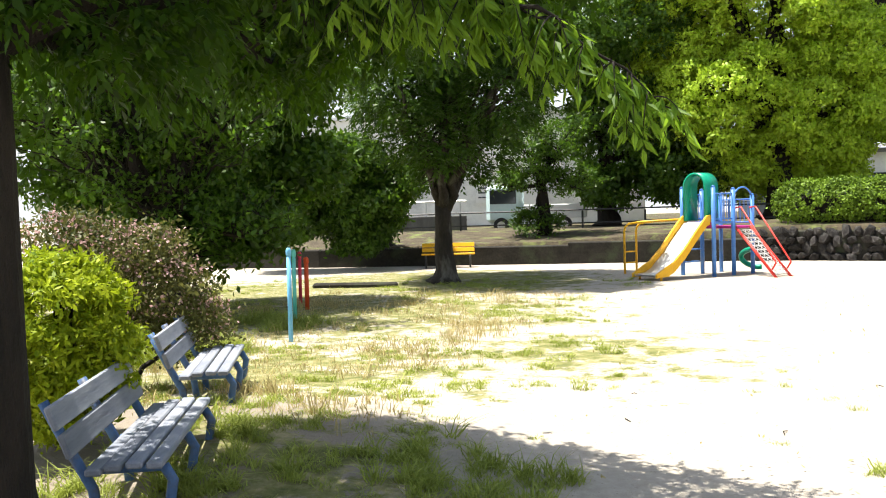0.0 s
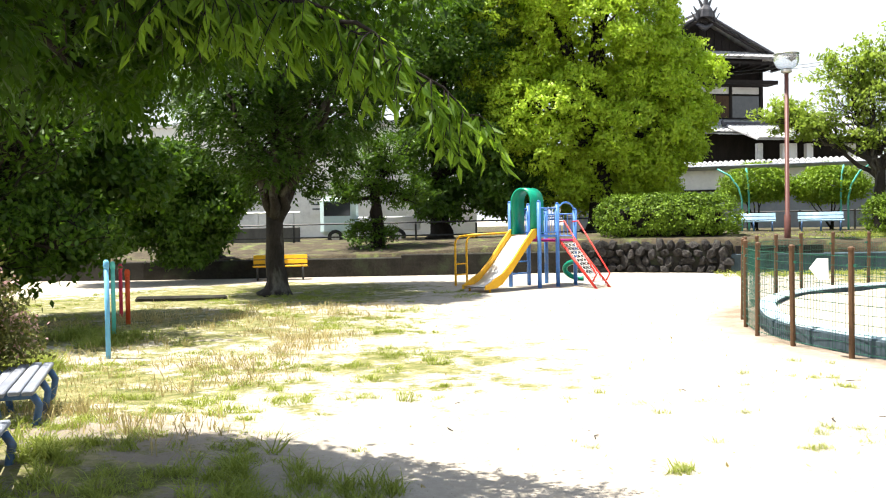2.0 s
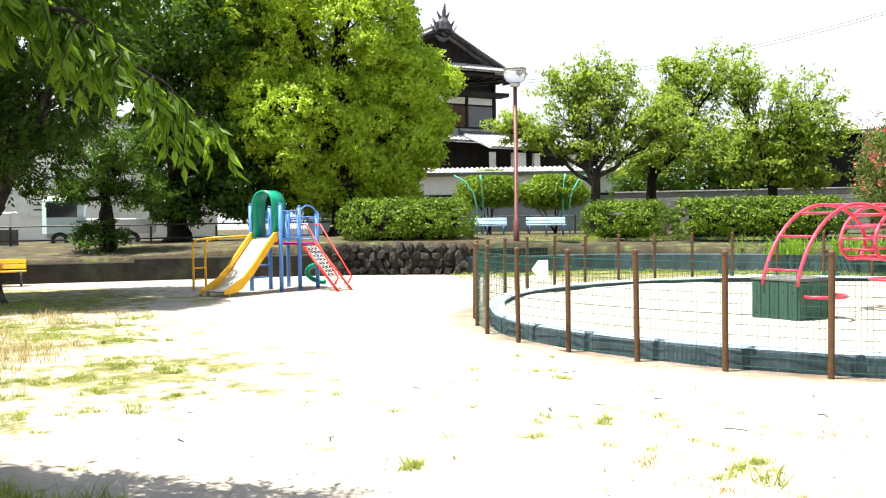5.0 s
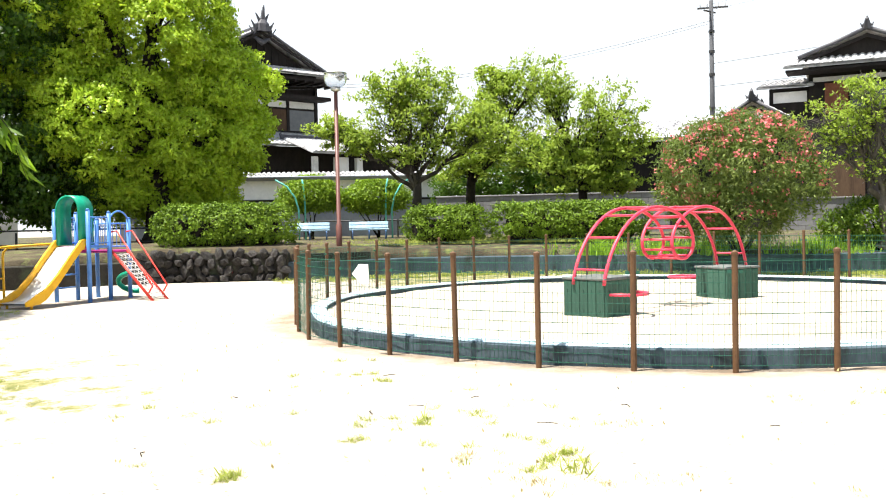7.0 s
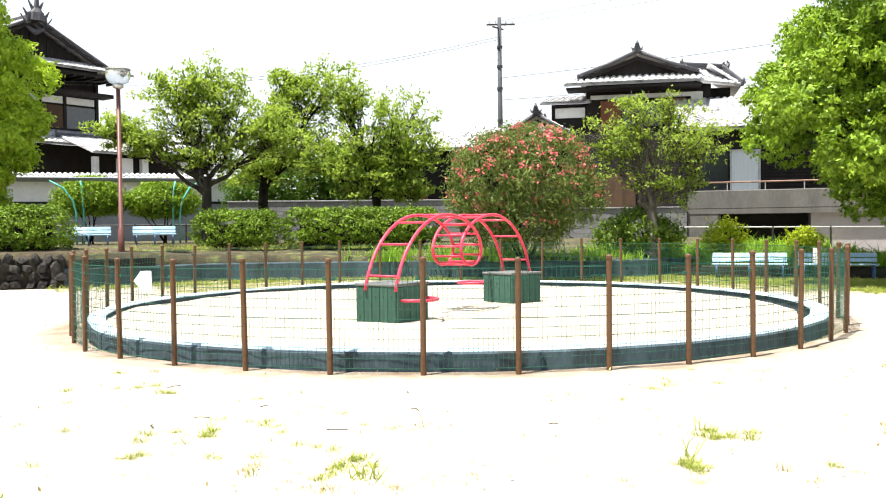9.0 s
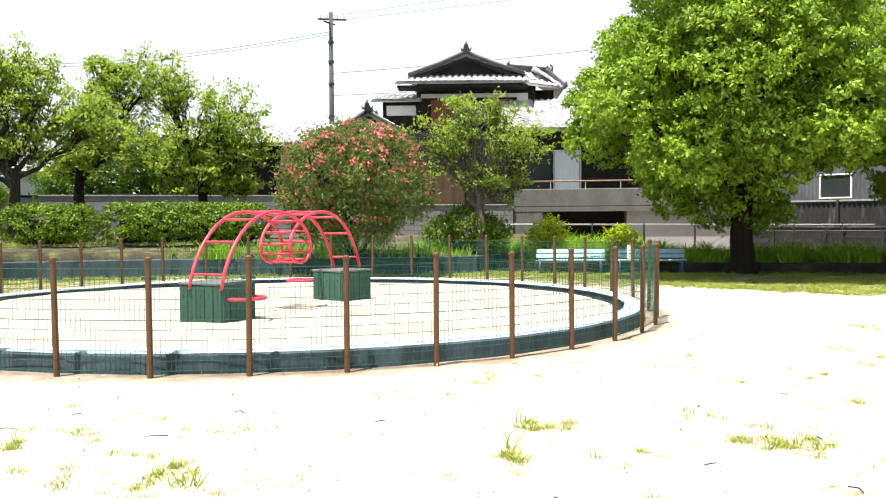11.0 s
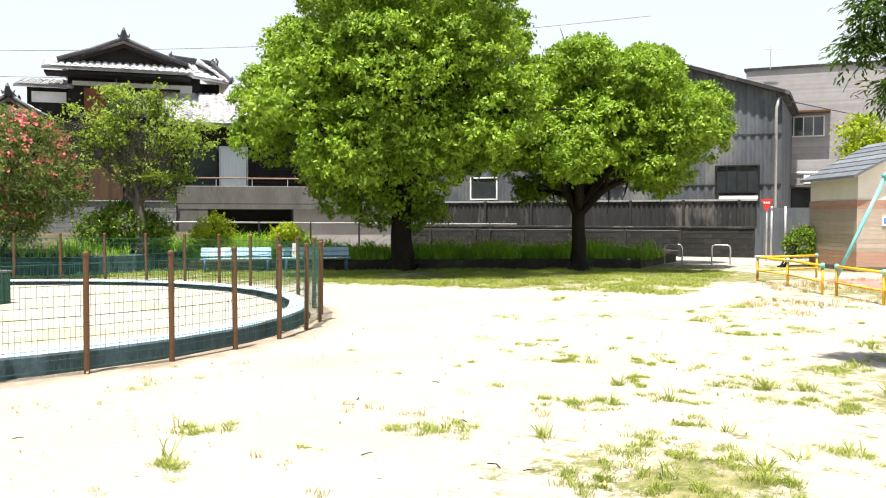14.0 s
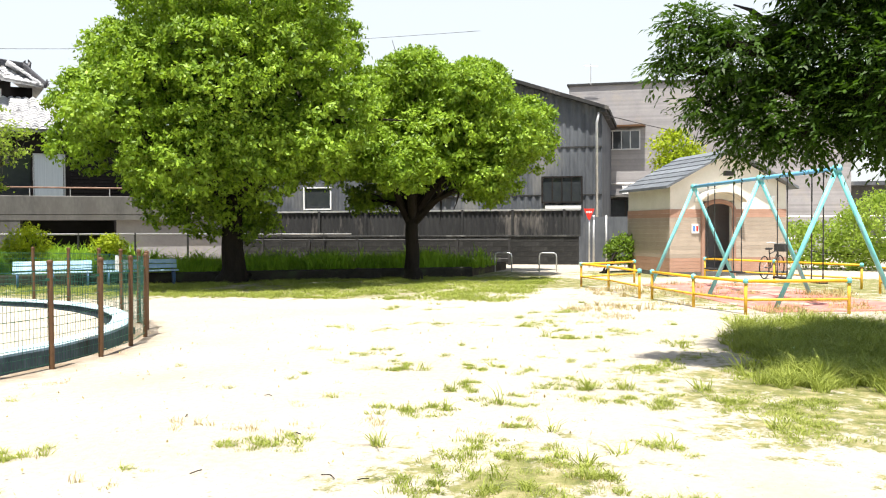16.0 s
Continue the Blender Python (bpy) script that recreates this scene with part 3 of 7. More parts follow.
SMALL_TREE = [(19.13, 17.97, 4.37, 0.91), (18.68, 18.44, 3.72, 0.91), (19.78, 17.26, 3.73, 1.02), (20.3, 16.64, 3.64, 0.71), (19.23, 17.87, 2.92, 1.12), (18.23, 18.88, 3.96, 0.64), (18.91, 18.2, 4.85, 0.61), (19.57, 17.49, 4.7, 0.71), (19.88, 17.15, 2.59, 0.71)]
CAMPHOR_A = [(29.45, 15.31, 6.85, 3.22), (28.04, 17.76, 7.22, 1.72), (27.59, 18.45, 5.58, 1.83), (27.14, 19.12, 4.56, 1.25), (28.85, 16.42, 4.18, 2.47), (30.52, 13.07, 7.68, 2.36), (31.19, 11.35, 5.6, 1.83), (30.82, 12.33, 4.58, 1.83), (30.08, 14.04, 4.18, 2.04), (29.43, 15.36, 2.53, 1.5), (28.74, 16.61, 2.74, 1.29), (30.19, 13.8, 10.34, 2.79), (28.89, 16.35, 10.09, 2.36), (29.98, 14.25, 1.9, 0.97)]
CAMPHOR_B = [(33.45, 9.18, 7.24, 1.23), (33.95, 7.12, 6.54, 1.53), (34.22, 5.69, 5.01, 1.62), (33.67, 8.37, 4.87, 1.98), (33.09, 10.42, 6.63, 1.12), (32.89, 11.05, 4.48, 1.35), (34.03, 6.72, 3.55, 1.3), (33.27, 9.82, 3.17, 1.08), (32.88, 11.07, 2.54, 0.67)]
RIGHT_TREE = [(9.5, -1.68, 3.19, 0.8), (9.63, -0.71, 3.15, 0.53), (9.66, -0.21, 3.46, 0.34), (9.56, -1.28, 2.56, 0.65), (9.62, -0.82, 2.41, 0.4), (9.65, -0.38, 2.65, 0.28), (9.66, 0.01, 3.07, 0.2), (9.34, -2.38, 2.81, 1.24), (9.45, -1.91, 4.07, 1.11)]
HUT_BUSH = [(30.13, 1.36, 0.68, 0.43), (30.14, 1.23, 0.96, 0.29)]
SIDE_BUSH = [(32.53, -6.37, 0.91, 0.97), (32.39, -7.03, 1.38, 1.18), (32.77, -4.99, 0.81, 0.75), (32.62, -5.86, 0.53, 0.75), (32.87, -4.28, 0.9, 0.75)]
GOLD_BUSH = [(36.16, -0.47, 4.36, 0.75), (36.15, -0.9, 3.69, 0.7)]




def deepened(blobs, eye, k):
    """Adds masses before and behind the larger ones, so that the crown is as deep as it is wide."""
    size = sorted(b[3] for b in blobs)[len(blobs) // 3]
    large = [b for b in blobs if b[3] >= size]
    more = [(*b[:3], b[3] * 0.8) for b in drawn_in(large, eye, 1 - k)] + [(*b[:3], b[3] * 0.75) for b in drawn_in(large, eye, 1 + k)]
    return list(blobs) + more


BIG_CAMPHOR = drawn_in(BIG_CAMPHOR, (0.0, 0.21, 1.49), 1.12)
NEAR_TREE = drawn_in(NEAR_TREE, (-0.03, 0.21, 1.49), 0.75) + [(-2.9, 3.6, 2.8, 0.4), (-2.5, 3.95, 2.85, 0.4)]
# leaf masses above the view, added to throw shade on the near bench
OVERHEAD_SHADE = [(-3.3, 5.0, 4.2, 0.8), (-3.0, 4.4, 4.3, 1.1), (-2.1, 3.1, 4.2, 1.2) , (-3.6, 2.6, 4.0, 1.1)]
CAMPHOR_A = drawn_in(CAMPHOR_A, (0.18, 0.09, 1.5), 0.77)
CAMPHOR_B = drawn_in(CAMPHOR_B + [(31.9, 9.0, 3.75, 1.25)], (0.18, 0.09, 1.5), 0.79)
CAMPHOR_A, CAMPHOR_B = deepened(CAMPHOR_A, (0.18, 0.09, 1.5), 0.13), deepened(CAMPHOR_B, (0.18, 0.09, 1.5), 0.1)
PLANE_TREE = deepened(PLANE_TREE, (0, 0.21, 1.49), 0.09)
BIG_CAMPHOR = [(x - 0.1, y, z, r * 0.93) for x, y, z, r in BIG_CAMPHOR]


# ---- ground, terrace, walls ----
def axis(lo, hi, step):
    far = [4, 10, 25, 60, 150, 400, 1000, 2200]
    mid = [lo + step * i for i in range(int((hi - lo) / step) + 1)]
    return [lo - f for f in reversed(far)] + mid + [hi + f for f in far]


gx, gy = axis(-8, 20, 0.5), axis(-6, 22, 0.5)
gv = [(x, y, ground_z(x, y) + (0.012 * noise.noise((x * 0.8, y * 0.8, 0)) if -9 < x < 21 and -7 < y < 23 else 0)) for y in gy for x in gx]
gf = [(j * len(gx) + i, j * len(gx) + i + 1, (j + 1) * len(gx) + i + 1, (j + 1) * len(gx) + i) for j in range(len(gy) - 1) for i in range(len(gx) - 1)]
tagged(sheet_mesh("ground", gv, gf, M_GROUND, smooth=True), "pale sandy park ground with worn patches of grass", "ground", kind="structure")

# raised bank behind the yard, held by the walls
EDGE = [(-16, 24.3), (-11.2, 24.2), (-4, 25.0), (1.8, 25.6), (4.9, 24.6)]
EDGE_LOW = [(4.9, 24.6), (9.2, 24.6), (13.2, 22.2), (16.3, 18.8), (18.8, 17.6), (22.5, 17.9)]
bank_out = [(-60, 30)] + EDGE + EDGE_LOW[1:] + [(27, 17.5), (34, 19.5), (70, 22), (70, 120), (-60, 120)]
inner_edge = [(x, y + 0.25) for x, y in EDGE + EDGE_LOW[1:]]
bm = bmesh.new()
rows = []
for (x, y), z in zip(inner_edge, [0.5, 0.5, 0.62, 0.92, 0.9, 0.72, 0.62, 0.6, 0.5, 0.4]):
    d = Vector((x, y, 0)).normalized()
    rows.append([bm.verts.new((x + d.x * k, y + d.y * k, zz)) for k, zz in ((0, -0.1), (0.02, z), (1.2, z + 0.1), (3.0, max(z + 0.14, 0.88)), (8, 0.92), (60, 0.95))])
for a, b in zip(rows, rows[1:]):
    for i in range(5):
        bm.faces.new((a[i], b[i], b[i + 1], a[i + 1]))
bmesh.ops.subdivide_edges(bm, edges=bm.edges[:], cuts=2, use_grid_fill=True)
tagged(part("bank_ground", bm, M_TERRACE, smooth=True), "raised bank of leaf litter and grass", "ground", kind="structure")


def along(line, step):
    out = []
    for (x0, y0), (x1, y1) in zip(line, line[1:]):
        n = max(1, round(math.hypot(x1 - x0, y1 - y0) / step))
        out += [(x0 + (x1 - x0) * i / n, y0 + (y1 - y0) * i / n, math.atan2(y1 - y0, x1 - x0)) for i in range(n)]
    return out


def wall_run(name, line, z0, z1, thick, material, label):
    root = tagged(new(name), label, "wall", kind="structure")
    for (x0, y0), (x1, y1) in zip(line, line[1:]):
        n = math.hypot(x1 - x0, y1 - y0)
        bm = boxed(-0.02, n + 0.02, 0, thick, z0, z1 if not callable(z1) else z1(x0), bevel=0.03)
        ob = part("wall_section", bm, material, root)
        ob.matrix_basis = pose(x0, y0, 0, 0, 0, math.degrees(math.atan2(y1 - y0, x1 - x0)))
    return root


wall_run("wall_dark_retaining", EDGE[:4], -0.1, lambda x: 0.52 if x < -8 else 0.6 if x < -3 else 0.88, 0.3, M_WALL_EARTH, "dark old concrete retaining wall stained with moss")
stone_wall = wall_run("wall_stone_retaining", EDGE[3:], -0.1, 0.78, 0.26, M_WALL_EARTH, "rough field-stone retaining wall")
wall_run("wall_low_edging", EDGE_LOW, -0.1, 0.5, 0.22, M_CURB, "low bluish concrete edging wall of the bank")
BED = [(19.6, 17.5), (21.6, 13.9), (23.3, 11.3), (25.2, 8.0), (26.6, 5.6)]
wall_run("wall_bed_edging", BED, -0.1, 0.3, 0.2, M_WALL_EARTH, "low dark stone edging of the planted bed")
tagged(part("bed_ground", prism([(x + 0.12, y + 0.1) for x, y in BED] + [(31.5, 5.4), (34, 10), (33, 18), (27, 20)], -0.1, 0.26), M_TERRACE), "raised soil bed under the camphor trees", "ground", kind="structure")
rng = np.random.default_rng(5)
stone_meshes = []
for k in range(8):
    bm = bmesh.new()
    bmesh.ops.create_icosphere(bm, subdivisions=1, radius=0.55)
    for v in bm.verts:
        v.co *= 1 + 0.5 * noise.noise(v.co * 1.9 + Vector((k * 7, 0, 0)))
        v.co.x, v.co.z = max(-0.42, min(0.42, v.co.x)), max(-0.42, min(0.42, v.co.z))
    ob = part("stone", bm, M_STONE, stone_wall)
    ob.matrix_basis = Matrix.Translation((4.4 + 0.05 * k, 24.9, -0.6))
    stone_meshes.append(ob)
for i, (x, y, a) in enumerate(along([(1.0, 25.45), (1.8, 25.55), (4.95, 24.56)], 0.3)):
    for j in range(4):
        s = rng.uniform(0.28, 0.42)
        share("stone", stone_meshes[int(rng.integers(8))], Matrix.Translation((x + rng.normal() * 0.05 + (j % 2) * 0.14, y - 0.04, 0.1 + j * 0.215 + rng.normal() * 0.02)) @ Matrix.Rotation(a, 4, "Z") @ Matrix.Rotation(rng.uniform(0, 6.28), 4, "Y") @ Matrix.Diagonal((s * rng.uniform(0.8, 1.15), 0.3, s * 0.8, 1)), stone_wall)


# ---- trees and shrubs ----
def round_blobs(blobs, base, flat=0.85):
    return [(x - base[0], y - base[1], z - base[2], r, r, r * flat) for x, y, z, r in blobs]


def tree(name, base, blobs, trunk_h, trunk_r, leaf, bark, n, per, length, width, spread, seed, label, lean=(0, 0), droop=0.25, inner=0.72, flare=1.9, fork=1.0, twigs=3, low=-0.75, flat=0.85, lobes=12, lobe=0.42, plate=0.6, fill=1500, jitter=0.55, rosette=0.35):
    root = thing(name, Matrix.Translation(base), label, "tree")
    bl = round_blobs(blobs, base, flat)
    trunk_and_limbs(root, trunk_h, trunk_r, [b[:3] for b in bl], bark, seed, flare, lean, fork, twigs)
    crown("crown", root, bl, n, per, length, width, spread, leaf, seed, droop, inner=inner, low=low, lobes=lobes, lobe=lobe, plate=plate, fill=fill, jitter=jitter, rosette=rosette)
    return root


def frond_tree(name, base, blobs, trunk_h, trunk_r, leaf, bark, n, count, reach, length, width, seed, label, hang=0.5, flare=1.9, fork=1.0, inner=0.3, over=()):
    """A zelkova: layered flat twigs of pointed leaves; over adds unseen masses for shade."""
    root = thing(name, Matrix.Translation(base), label, "tree")
    bl = round_blobs(list(blobs) + list(over), base, 0.85)
    trunk_and_limbs(root, trunk_h, trunk_r, [b[:3] for b in bl], bark, seed, flare, fork=fork, twigs=5, fine=0.25)
    fronds("crown", root, bl, n, count, reach, length, width, leaf, seed, hang, inner)
    # coarse unseen leaves, added to block the sun from the ground below
    if over:
        crown("upper_shade_crown", root, round_blobs(over, base, 0.6), 1800, 16, length * 1.5, width * 1.8, 0.14, leaf, seed + 1, inner=0.1, low=-1)
    return root


def airy_tree(name, base, blobs, trunk_h, trunk_r, leaf, bark, n_twigs, leaves, length, width, seed, label, bare=0, flare=1.7):
    """An open tree: limbs, branchlets and twigs that show between thin layers of leaves; bare adds dead twigs."""
    rng = np.random.default_rng(seed)
    root = thing(name, Matrix.Translation(base), label, "tree")
    bl = round_blobs(blobs, base, 0.75)
    pts = [Vector((rng.normal() * 0.05, rng.normal() * 0.05, trunk_h * t)) for t in (-0.05, 0.06, 0.3, 0.65, 1.0)]
    part("trunk", tubed(pts, [trunk_r * k for k in (flare, 1.25, 1.0, 0.9, 0.8)], 12), bark, root, smooth=True)
    at, way = [], []
    for x, y, z, rx, ry, rz in bl:
        e = Vector((x, y, z - rz * 0.3))
        start = pts[-1].lerp(pts[-2], rng.uniform(0, 0.8))
        span = (e - start).length
        cp = curve_pts(start, e, span * rng.uniform(-0.02, 0.12), 8, span * 0.03, rng)
        bm = tubed(cp, [trunk_r * (0.5 - 0.05 * i) for i in range(9)], 7)
        for k in range(n_twigs):
            p = cp[int(rng.integers(3, 9))]
            d = unit(rng.normal(size=3) * np.array([1, 1, 0.7]) + np.array([0, 0, 0.25]))
            q = Vector((x, y, z)) + Vector(d * np.array([rx, ry, rz]) * rng.uniform(0.6, 1.1))
            dead = k < bare
            tw = curve_pts(p, q, rng.uniform(-0.1, 0.2), 6, 0.05, rng)
            tube(bm, tw, [(0.022 if not dead else 0.016) * (1 - 0.13 * i) for i in range(7)], 4)
            for m in range(3):
                o = tw[int(rng.integers(2, 7))]
                v = unit(np.array(q - p) * 0.6 / max(0.3, (q - p).length) + rng.normal(size=3) * 0.7 + np.array([0, 0, 0.3]))
                end = o + Vector(v) * rx * rng.uniform(0.25, 0.55)
                tube(bm, [o, o.lerp(end, 0.5) + Vector(rng.normal(size=3)) * 0.03, end], [0.009, 0.006, 0.003], 3)
                if not dead:
                    f = rng.uniform(0.1, 1.1, (leaves, 1))
                    at.append(np.array(o) + (np.array(end) - np.array(o)) * f + rng.normal(size=(leaves, 3)) * np.array([0.11, 0.11, 0.045]))
                    way.append(np.tile(v, (leaves, 1)))
        part("limb", bm, bark, root, smooth=True)
    c = np.concatenate(at)
    o = unit(np.concatenate(way) * np.array([0.3, 0.3, 0.1]) + np.array([0, 0, 0.8]))
    quads_mesh("crown", leaf_quads(c, o, length, width, rng, 0.3, 0.6, jitter=0.6), leaf, root)
    return root


def shrub(name, base, blobs, leaf, n, per, length, width, spread, seed, label, stems=5, category="bush", inner=0.8, flat=0.9, low=-0.9, lobes=0):
    root = thing(name, Matrix.Translation(base), label, category)
    rng = np.random.default_rng(seed)
    bl = round_blobs(blobs, base, flat)
    bm = bmesh.new()
    for k in range(stems):
        b = bl[k % len(bl)]
        p = Vector(b[:3]) + Vector(rng.normal(size=3)) * b[3] * 0.3
        tube(bm, curve_pts((rng.normal() * 0.08, rng.normal() * 0.08, 0), p, 0.05, 5, 0.03, rng), [0.035 - 0.005 * i for i in range(6)], 5)
    part("stem", bm, M_BARK_DARK, root, smooth=True)
    crown("foliage", root, bl, n, per, length, width, spread, leaf, seed, inner=inner, low=low, lobes=lobes, lobe=0.3, jitter=0.45, rosette=0.6)
    return root


tree("camphor_tree", (1.9, 31.0, 0.9), BIG_CAMPHOR, 2.6, 0.42, M_LEAF_CAMPHOR_LIT, M_BARK_DARK, 11500, 20, 0.14, 0.07, 0.09, 11, "large rounded camphor tree with bright green leaves", inner=0.85, lobes=30, lobe=0.62, fill=6000, jitter=0.38, rosette=0.5, plate=0.7)
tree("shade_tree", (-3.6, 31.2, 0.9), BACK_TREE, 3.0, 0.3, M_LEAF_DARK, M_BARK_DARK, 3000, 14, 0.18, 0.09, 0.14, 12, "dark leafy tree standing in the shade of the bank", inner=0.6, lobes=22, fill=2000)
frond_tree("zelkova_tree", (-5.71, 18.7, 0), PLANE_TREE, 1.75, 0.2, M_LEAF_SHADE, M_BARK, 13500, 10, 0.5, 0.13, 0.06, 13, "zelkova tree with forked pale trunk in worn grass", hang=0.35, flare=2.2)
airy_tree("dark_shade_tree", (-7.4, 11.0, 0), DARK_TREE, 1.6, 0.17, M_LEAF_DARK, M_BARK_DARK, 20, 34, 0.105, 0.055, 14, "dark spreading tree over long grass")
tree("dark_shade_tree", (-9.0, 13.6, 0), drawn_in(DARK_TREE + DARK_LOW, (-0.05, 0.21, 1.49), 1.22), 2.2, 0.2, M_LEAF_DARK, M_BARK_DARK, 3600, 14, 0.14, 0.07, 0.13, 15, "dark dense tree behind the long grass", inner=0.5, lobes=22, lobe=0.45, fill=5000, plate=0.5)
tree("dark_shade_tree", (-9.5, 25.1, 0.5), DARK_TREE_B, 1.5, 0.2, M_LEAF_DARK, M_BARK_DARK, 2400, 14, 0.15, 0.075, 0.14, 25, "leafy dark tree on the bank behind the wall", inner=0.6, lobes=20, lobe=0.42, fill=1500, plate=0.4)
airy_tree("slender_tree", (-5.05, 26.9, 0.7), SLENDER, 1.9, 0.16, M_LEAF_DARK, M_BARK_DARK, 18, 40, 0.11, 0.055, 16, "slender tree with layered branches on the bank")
airy_tree("cherry_tree", (10.05, 28.4, 0.9), CHERRY_A, 2.2, 0.17, M_LEAF_CHERRY, M_BARK, 26, 34, 0.135, 0.07, 17, "open cherry tree with light green leaves", bare=1)
airy_tree("cherry_tree", (12.9, 30.6, 0.9), CHERRY_B, 2.2, 0.2, M_LEAF_CHERRY, M_BARK_DARK, 28, 36, 0.135, 0.07, 18, "open cherry tree with a dark trunk", bare=1)
airy_tree("cherry_tree", (16.0, 27.9, 0.9), CHERRY_C, 1.9, 0.18, M_LEAF_CHERRY, M_BARK_DARK, 28, 34, 0.135, 0.07, 19, "spreading cherry tree with light green leaves", bare=2)
tree("garden_tree", (19.5, 39.0, 0.8), [(18.0, 39.6, 3.6, 1.6), (20.3, 38.6, 4.0, 1.7), (22.3, 37.6, 4.6, 1.3), (16.5, 40.3, 3.0, 1.3), (21.6, 38.0, 3.0, 1.3)], 1.8, 0.18, M_LEAF_DARK, M_BARK_DARK, 1500, 14, 0.16, 0.08, 0.16, 26, "dark garden trees behind the block wall", inner=0.5, lobes=18, lobe=0.5, fill=1500, plate=0.4)
airy_tree("small_tree", (19.3, 17.9, 0.6), SMALL_TREE, 1.5, 0.17, M_LEAF_CHERRY, M_BARK_PALE, 18, 22, 0.115, 0.058, 20, "small half-bare tree with pale dead twigs", bare=5)
tree("camphor_tree", (22.7, 11.5, 0), CAMPHOR_A, 2.4, 0.3, M_LEAF_CAMPHOR, M_BARK_DARK, 11500, 20, 0.13, 0.065, 0.085, 21, "broad camphor tree with bright lobed crown", inner=0.85, low=-1, lobes=34, lobe=0.58, fill=5000, jitter=0.38, rosette=0.5, plate=0.7)
tree("camphor_tree", (24.9, 7.0, 0), CAMPHOR_B, 1.9, 0.2, M_LEAF_CAMPHOR, M_BARK_DARK, 6500, 20, 0.13, 0.065, 0.085, 22, "rounded camphor tree with a leaning limb", inner=0.85, low=-1, lobes=34, lobe=0.52, fill=3500, jitter=0.38, rosette=0.5, plate=0.7)
# its over masses are added above the view to shade the grass
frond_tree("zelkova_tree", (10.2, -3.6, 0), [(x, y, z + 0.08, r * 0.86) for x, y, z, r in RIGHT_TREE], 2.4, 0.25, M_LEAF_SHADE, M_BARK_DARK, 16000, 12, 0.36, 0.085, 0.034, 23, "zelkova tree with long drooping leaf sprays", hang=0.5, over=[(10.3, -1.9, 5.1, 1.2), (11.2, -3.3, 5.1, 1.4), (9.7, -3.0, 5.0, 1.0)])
frond_tree("zelkova_tree", (-2.8, 2.93, 0), NEAR_TREE, 2.6, 0.18, M_LEAF_NEAR_SHADED, M_BARK_DARK, 10000, 12, 0.32, 0.08, 0.032, 24, "zelkova tree with rough dark trunk beside the benches", hang=0.8, flare=1.15, fork=0.6, over=OVERHEAD_SHADE)
shrub("shrub", (-4.0, 5.0, 0), BRIGHT_BUSH, M_LEAF_BRIGHT, 1100, 22, 0.05, 0.02, 0.04, 31, "dense yellow-green shrub beside the bench", lobes=26)
pink = shrub("flowering_shrub", (-5.2, 6.9, 0), PINK_BUSH, M_LEAF_PINK, 900, 20, 0.05, 0.024, 0.09, 32, "loose shrub with pinkish bronze leaves and blossom", inner=0.5)
crown("blossom", pink, round_blobs(PINK_BUSH, (-5.2, 6.9, 0), 0.95), 420, 6, 0.03, 0.03, 0.05, M_BLOSSOM, 40, inner=0.85, low=-0.6, label="pale pink blossom")
shrub("round_shrub", (8.2, 36.3, 0.9), ROUND_A, M_LEAF_CAMPHOR, 900, 22, 0.12, 0.06, 0.12, 33, "clipped cushion-shaped shrub on bare stems", flat=0.7)
shrub("round_shrub", (10.8, 35.6, 0.9), ROUND_B, M_LEAF_CAMPHOR, 900, 22, 0.12, 0.06, 0.12, 34, "clipped cushion-shaped shrub on bare stems", flat=0.7)
ole = shrub("oleander_shrub", (15.3, 18.75, 0.5), OLEANDER, M_LEAF_OLEANDER, 1900, 20, 0.13, 0.035, 0.14, 35, "oleander shrub covered in red-pink flowers", stems=9, inner=0.7)
crown("blossom", ole, round_blobs(OLEANDER, (15.3, 18.75, 0.5), 0.95), 380, 8, 0.075, 0.075, 0.07, M_FLOWER, 36, inner=0.92, low=-0.2, label="red-pink flower clusters")
shrub("shrub", (29.2, 1.9, 0), HUT_BUSH, M_LEAF_HEDGE, 120, 18, 0.1, 0.05, 0.1, 37, "small leafy shrub beside the hut")
shrub("shrub", (31.5, -10.0, 0), SIDE_BUSH, M_LEAF_CHERRY, 700, 20, 0.14, 0.06, 0.18, 38, "low spreading green shrubs")
shrub("shrub", (35.6, -3.3, 0), GOLD_BUSH, M_LEAF_BRIGHT, 200, 20, 0.16, 0.08, 0.2, 39, "yellow-green treetop behind the hut", stems=3)

shrub("shrub", (19.3, 18.1, 0.5), [(19.36, 18.46, 1.29, 0.67), (18.9, 18.93, 1.13, 0.5), (19.8, 17.98, 1.12, 0.47)], M_LEAF_HEDGE, 420, 20, 0.1, 0.05, 0.12, 45, "dark leafy shrub at the foot of the small tree")
shrub("shrub", (21.33, 16.96, 0.5), [(21.33, 16.96, 1.1, 0.44), (21.17, 17.16, 0.93, 0.31)], M_LEAF_BRIGHT, 160, 18, 0.12, 0.04, 0.12, 46, "bright yellow-green shrub by the garage")
shrub("shrub", (23.41, 15.81, 0.4), [(23.41, 15.81, 0.85, 0.39)], M_LEAF_BRIGHT, 110, 18, 0.12, 0.04, 0.12, 47, "low yellow-green shrub by the garage")


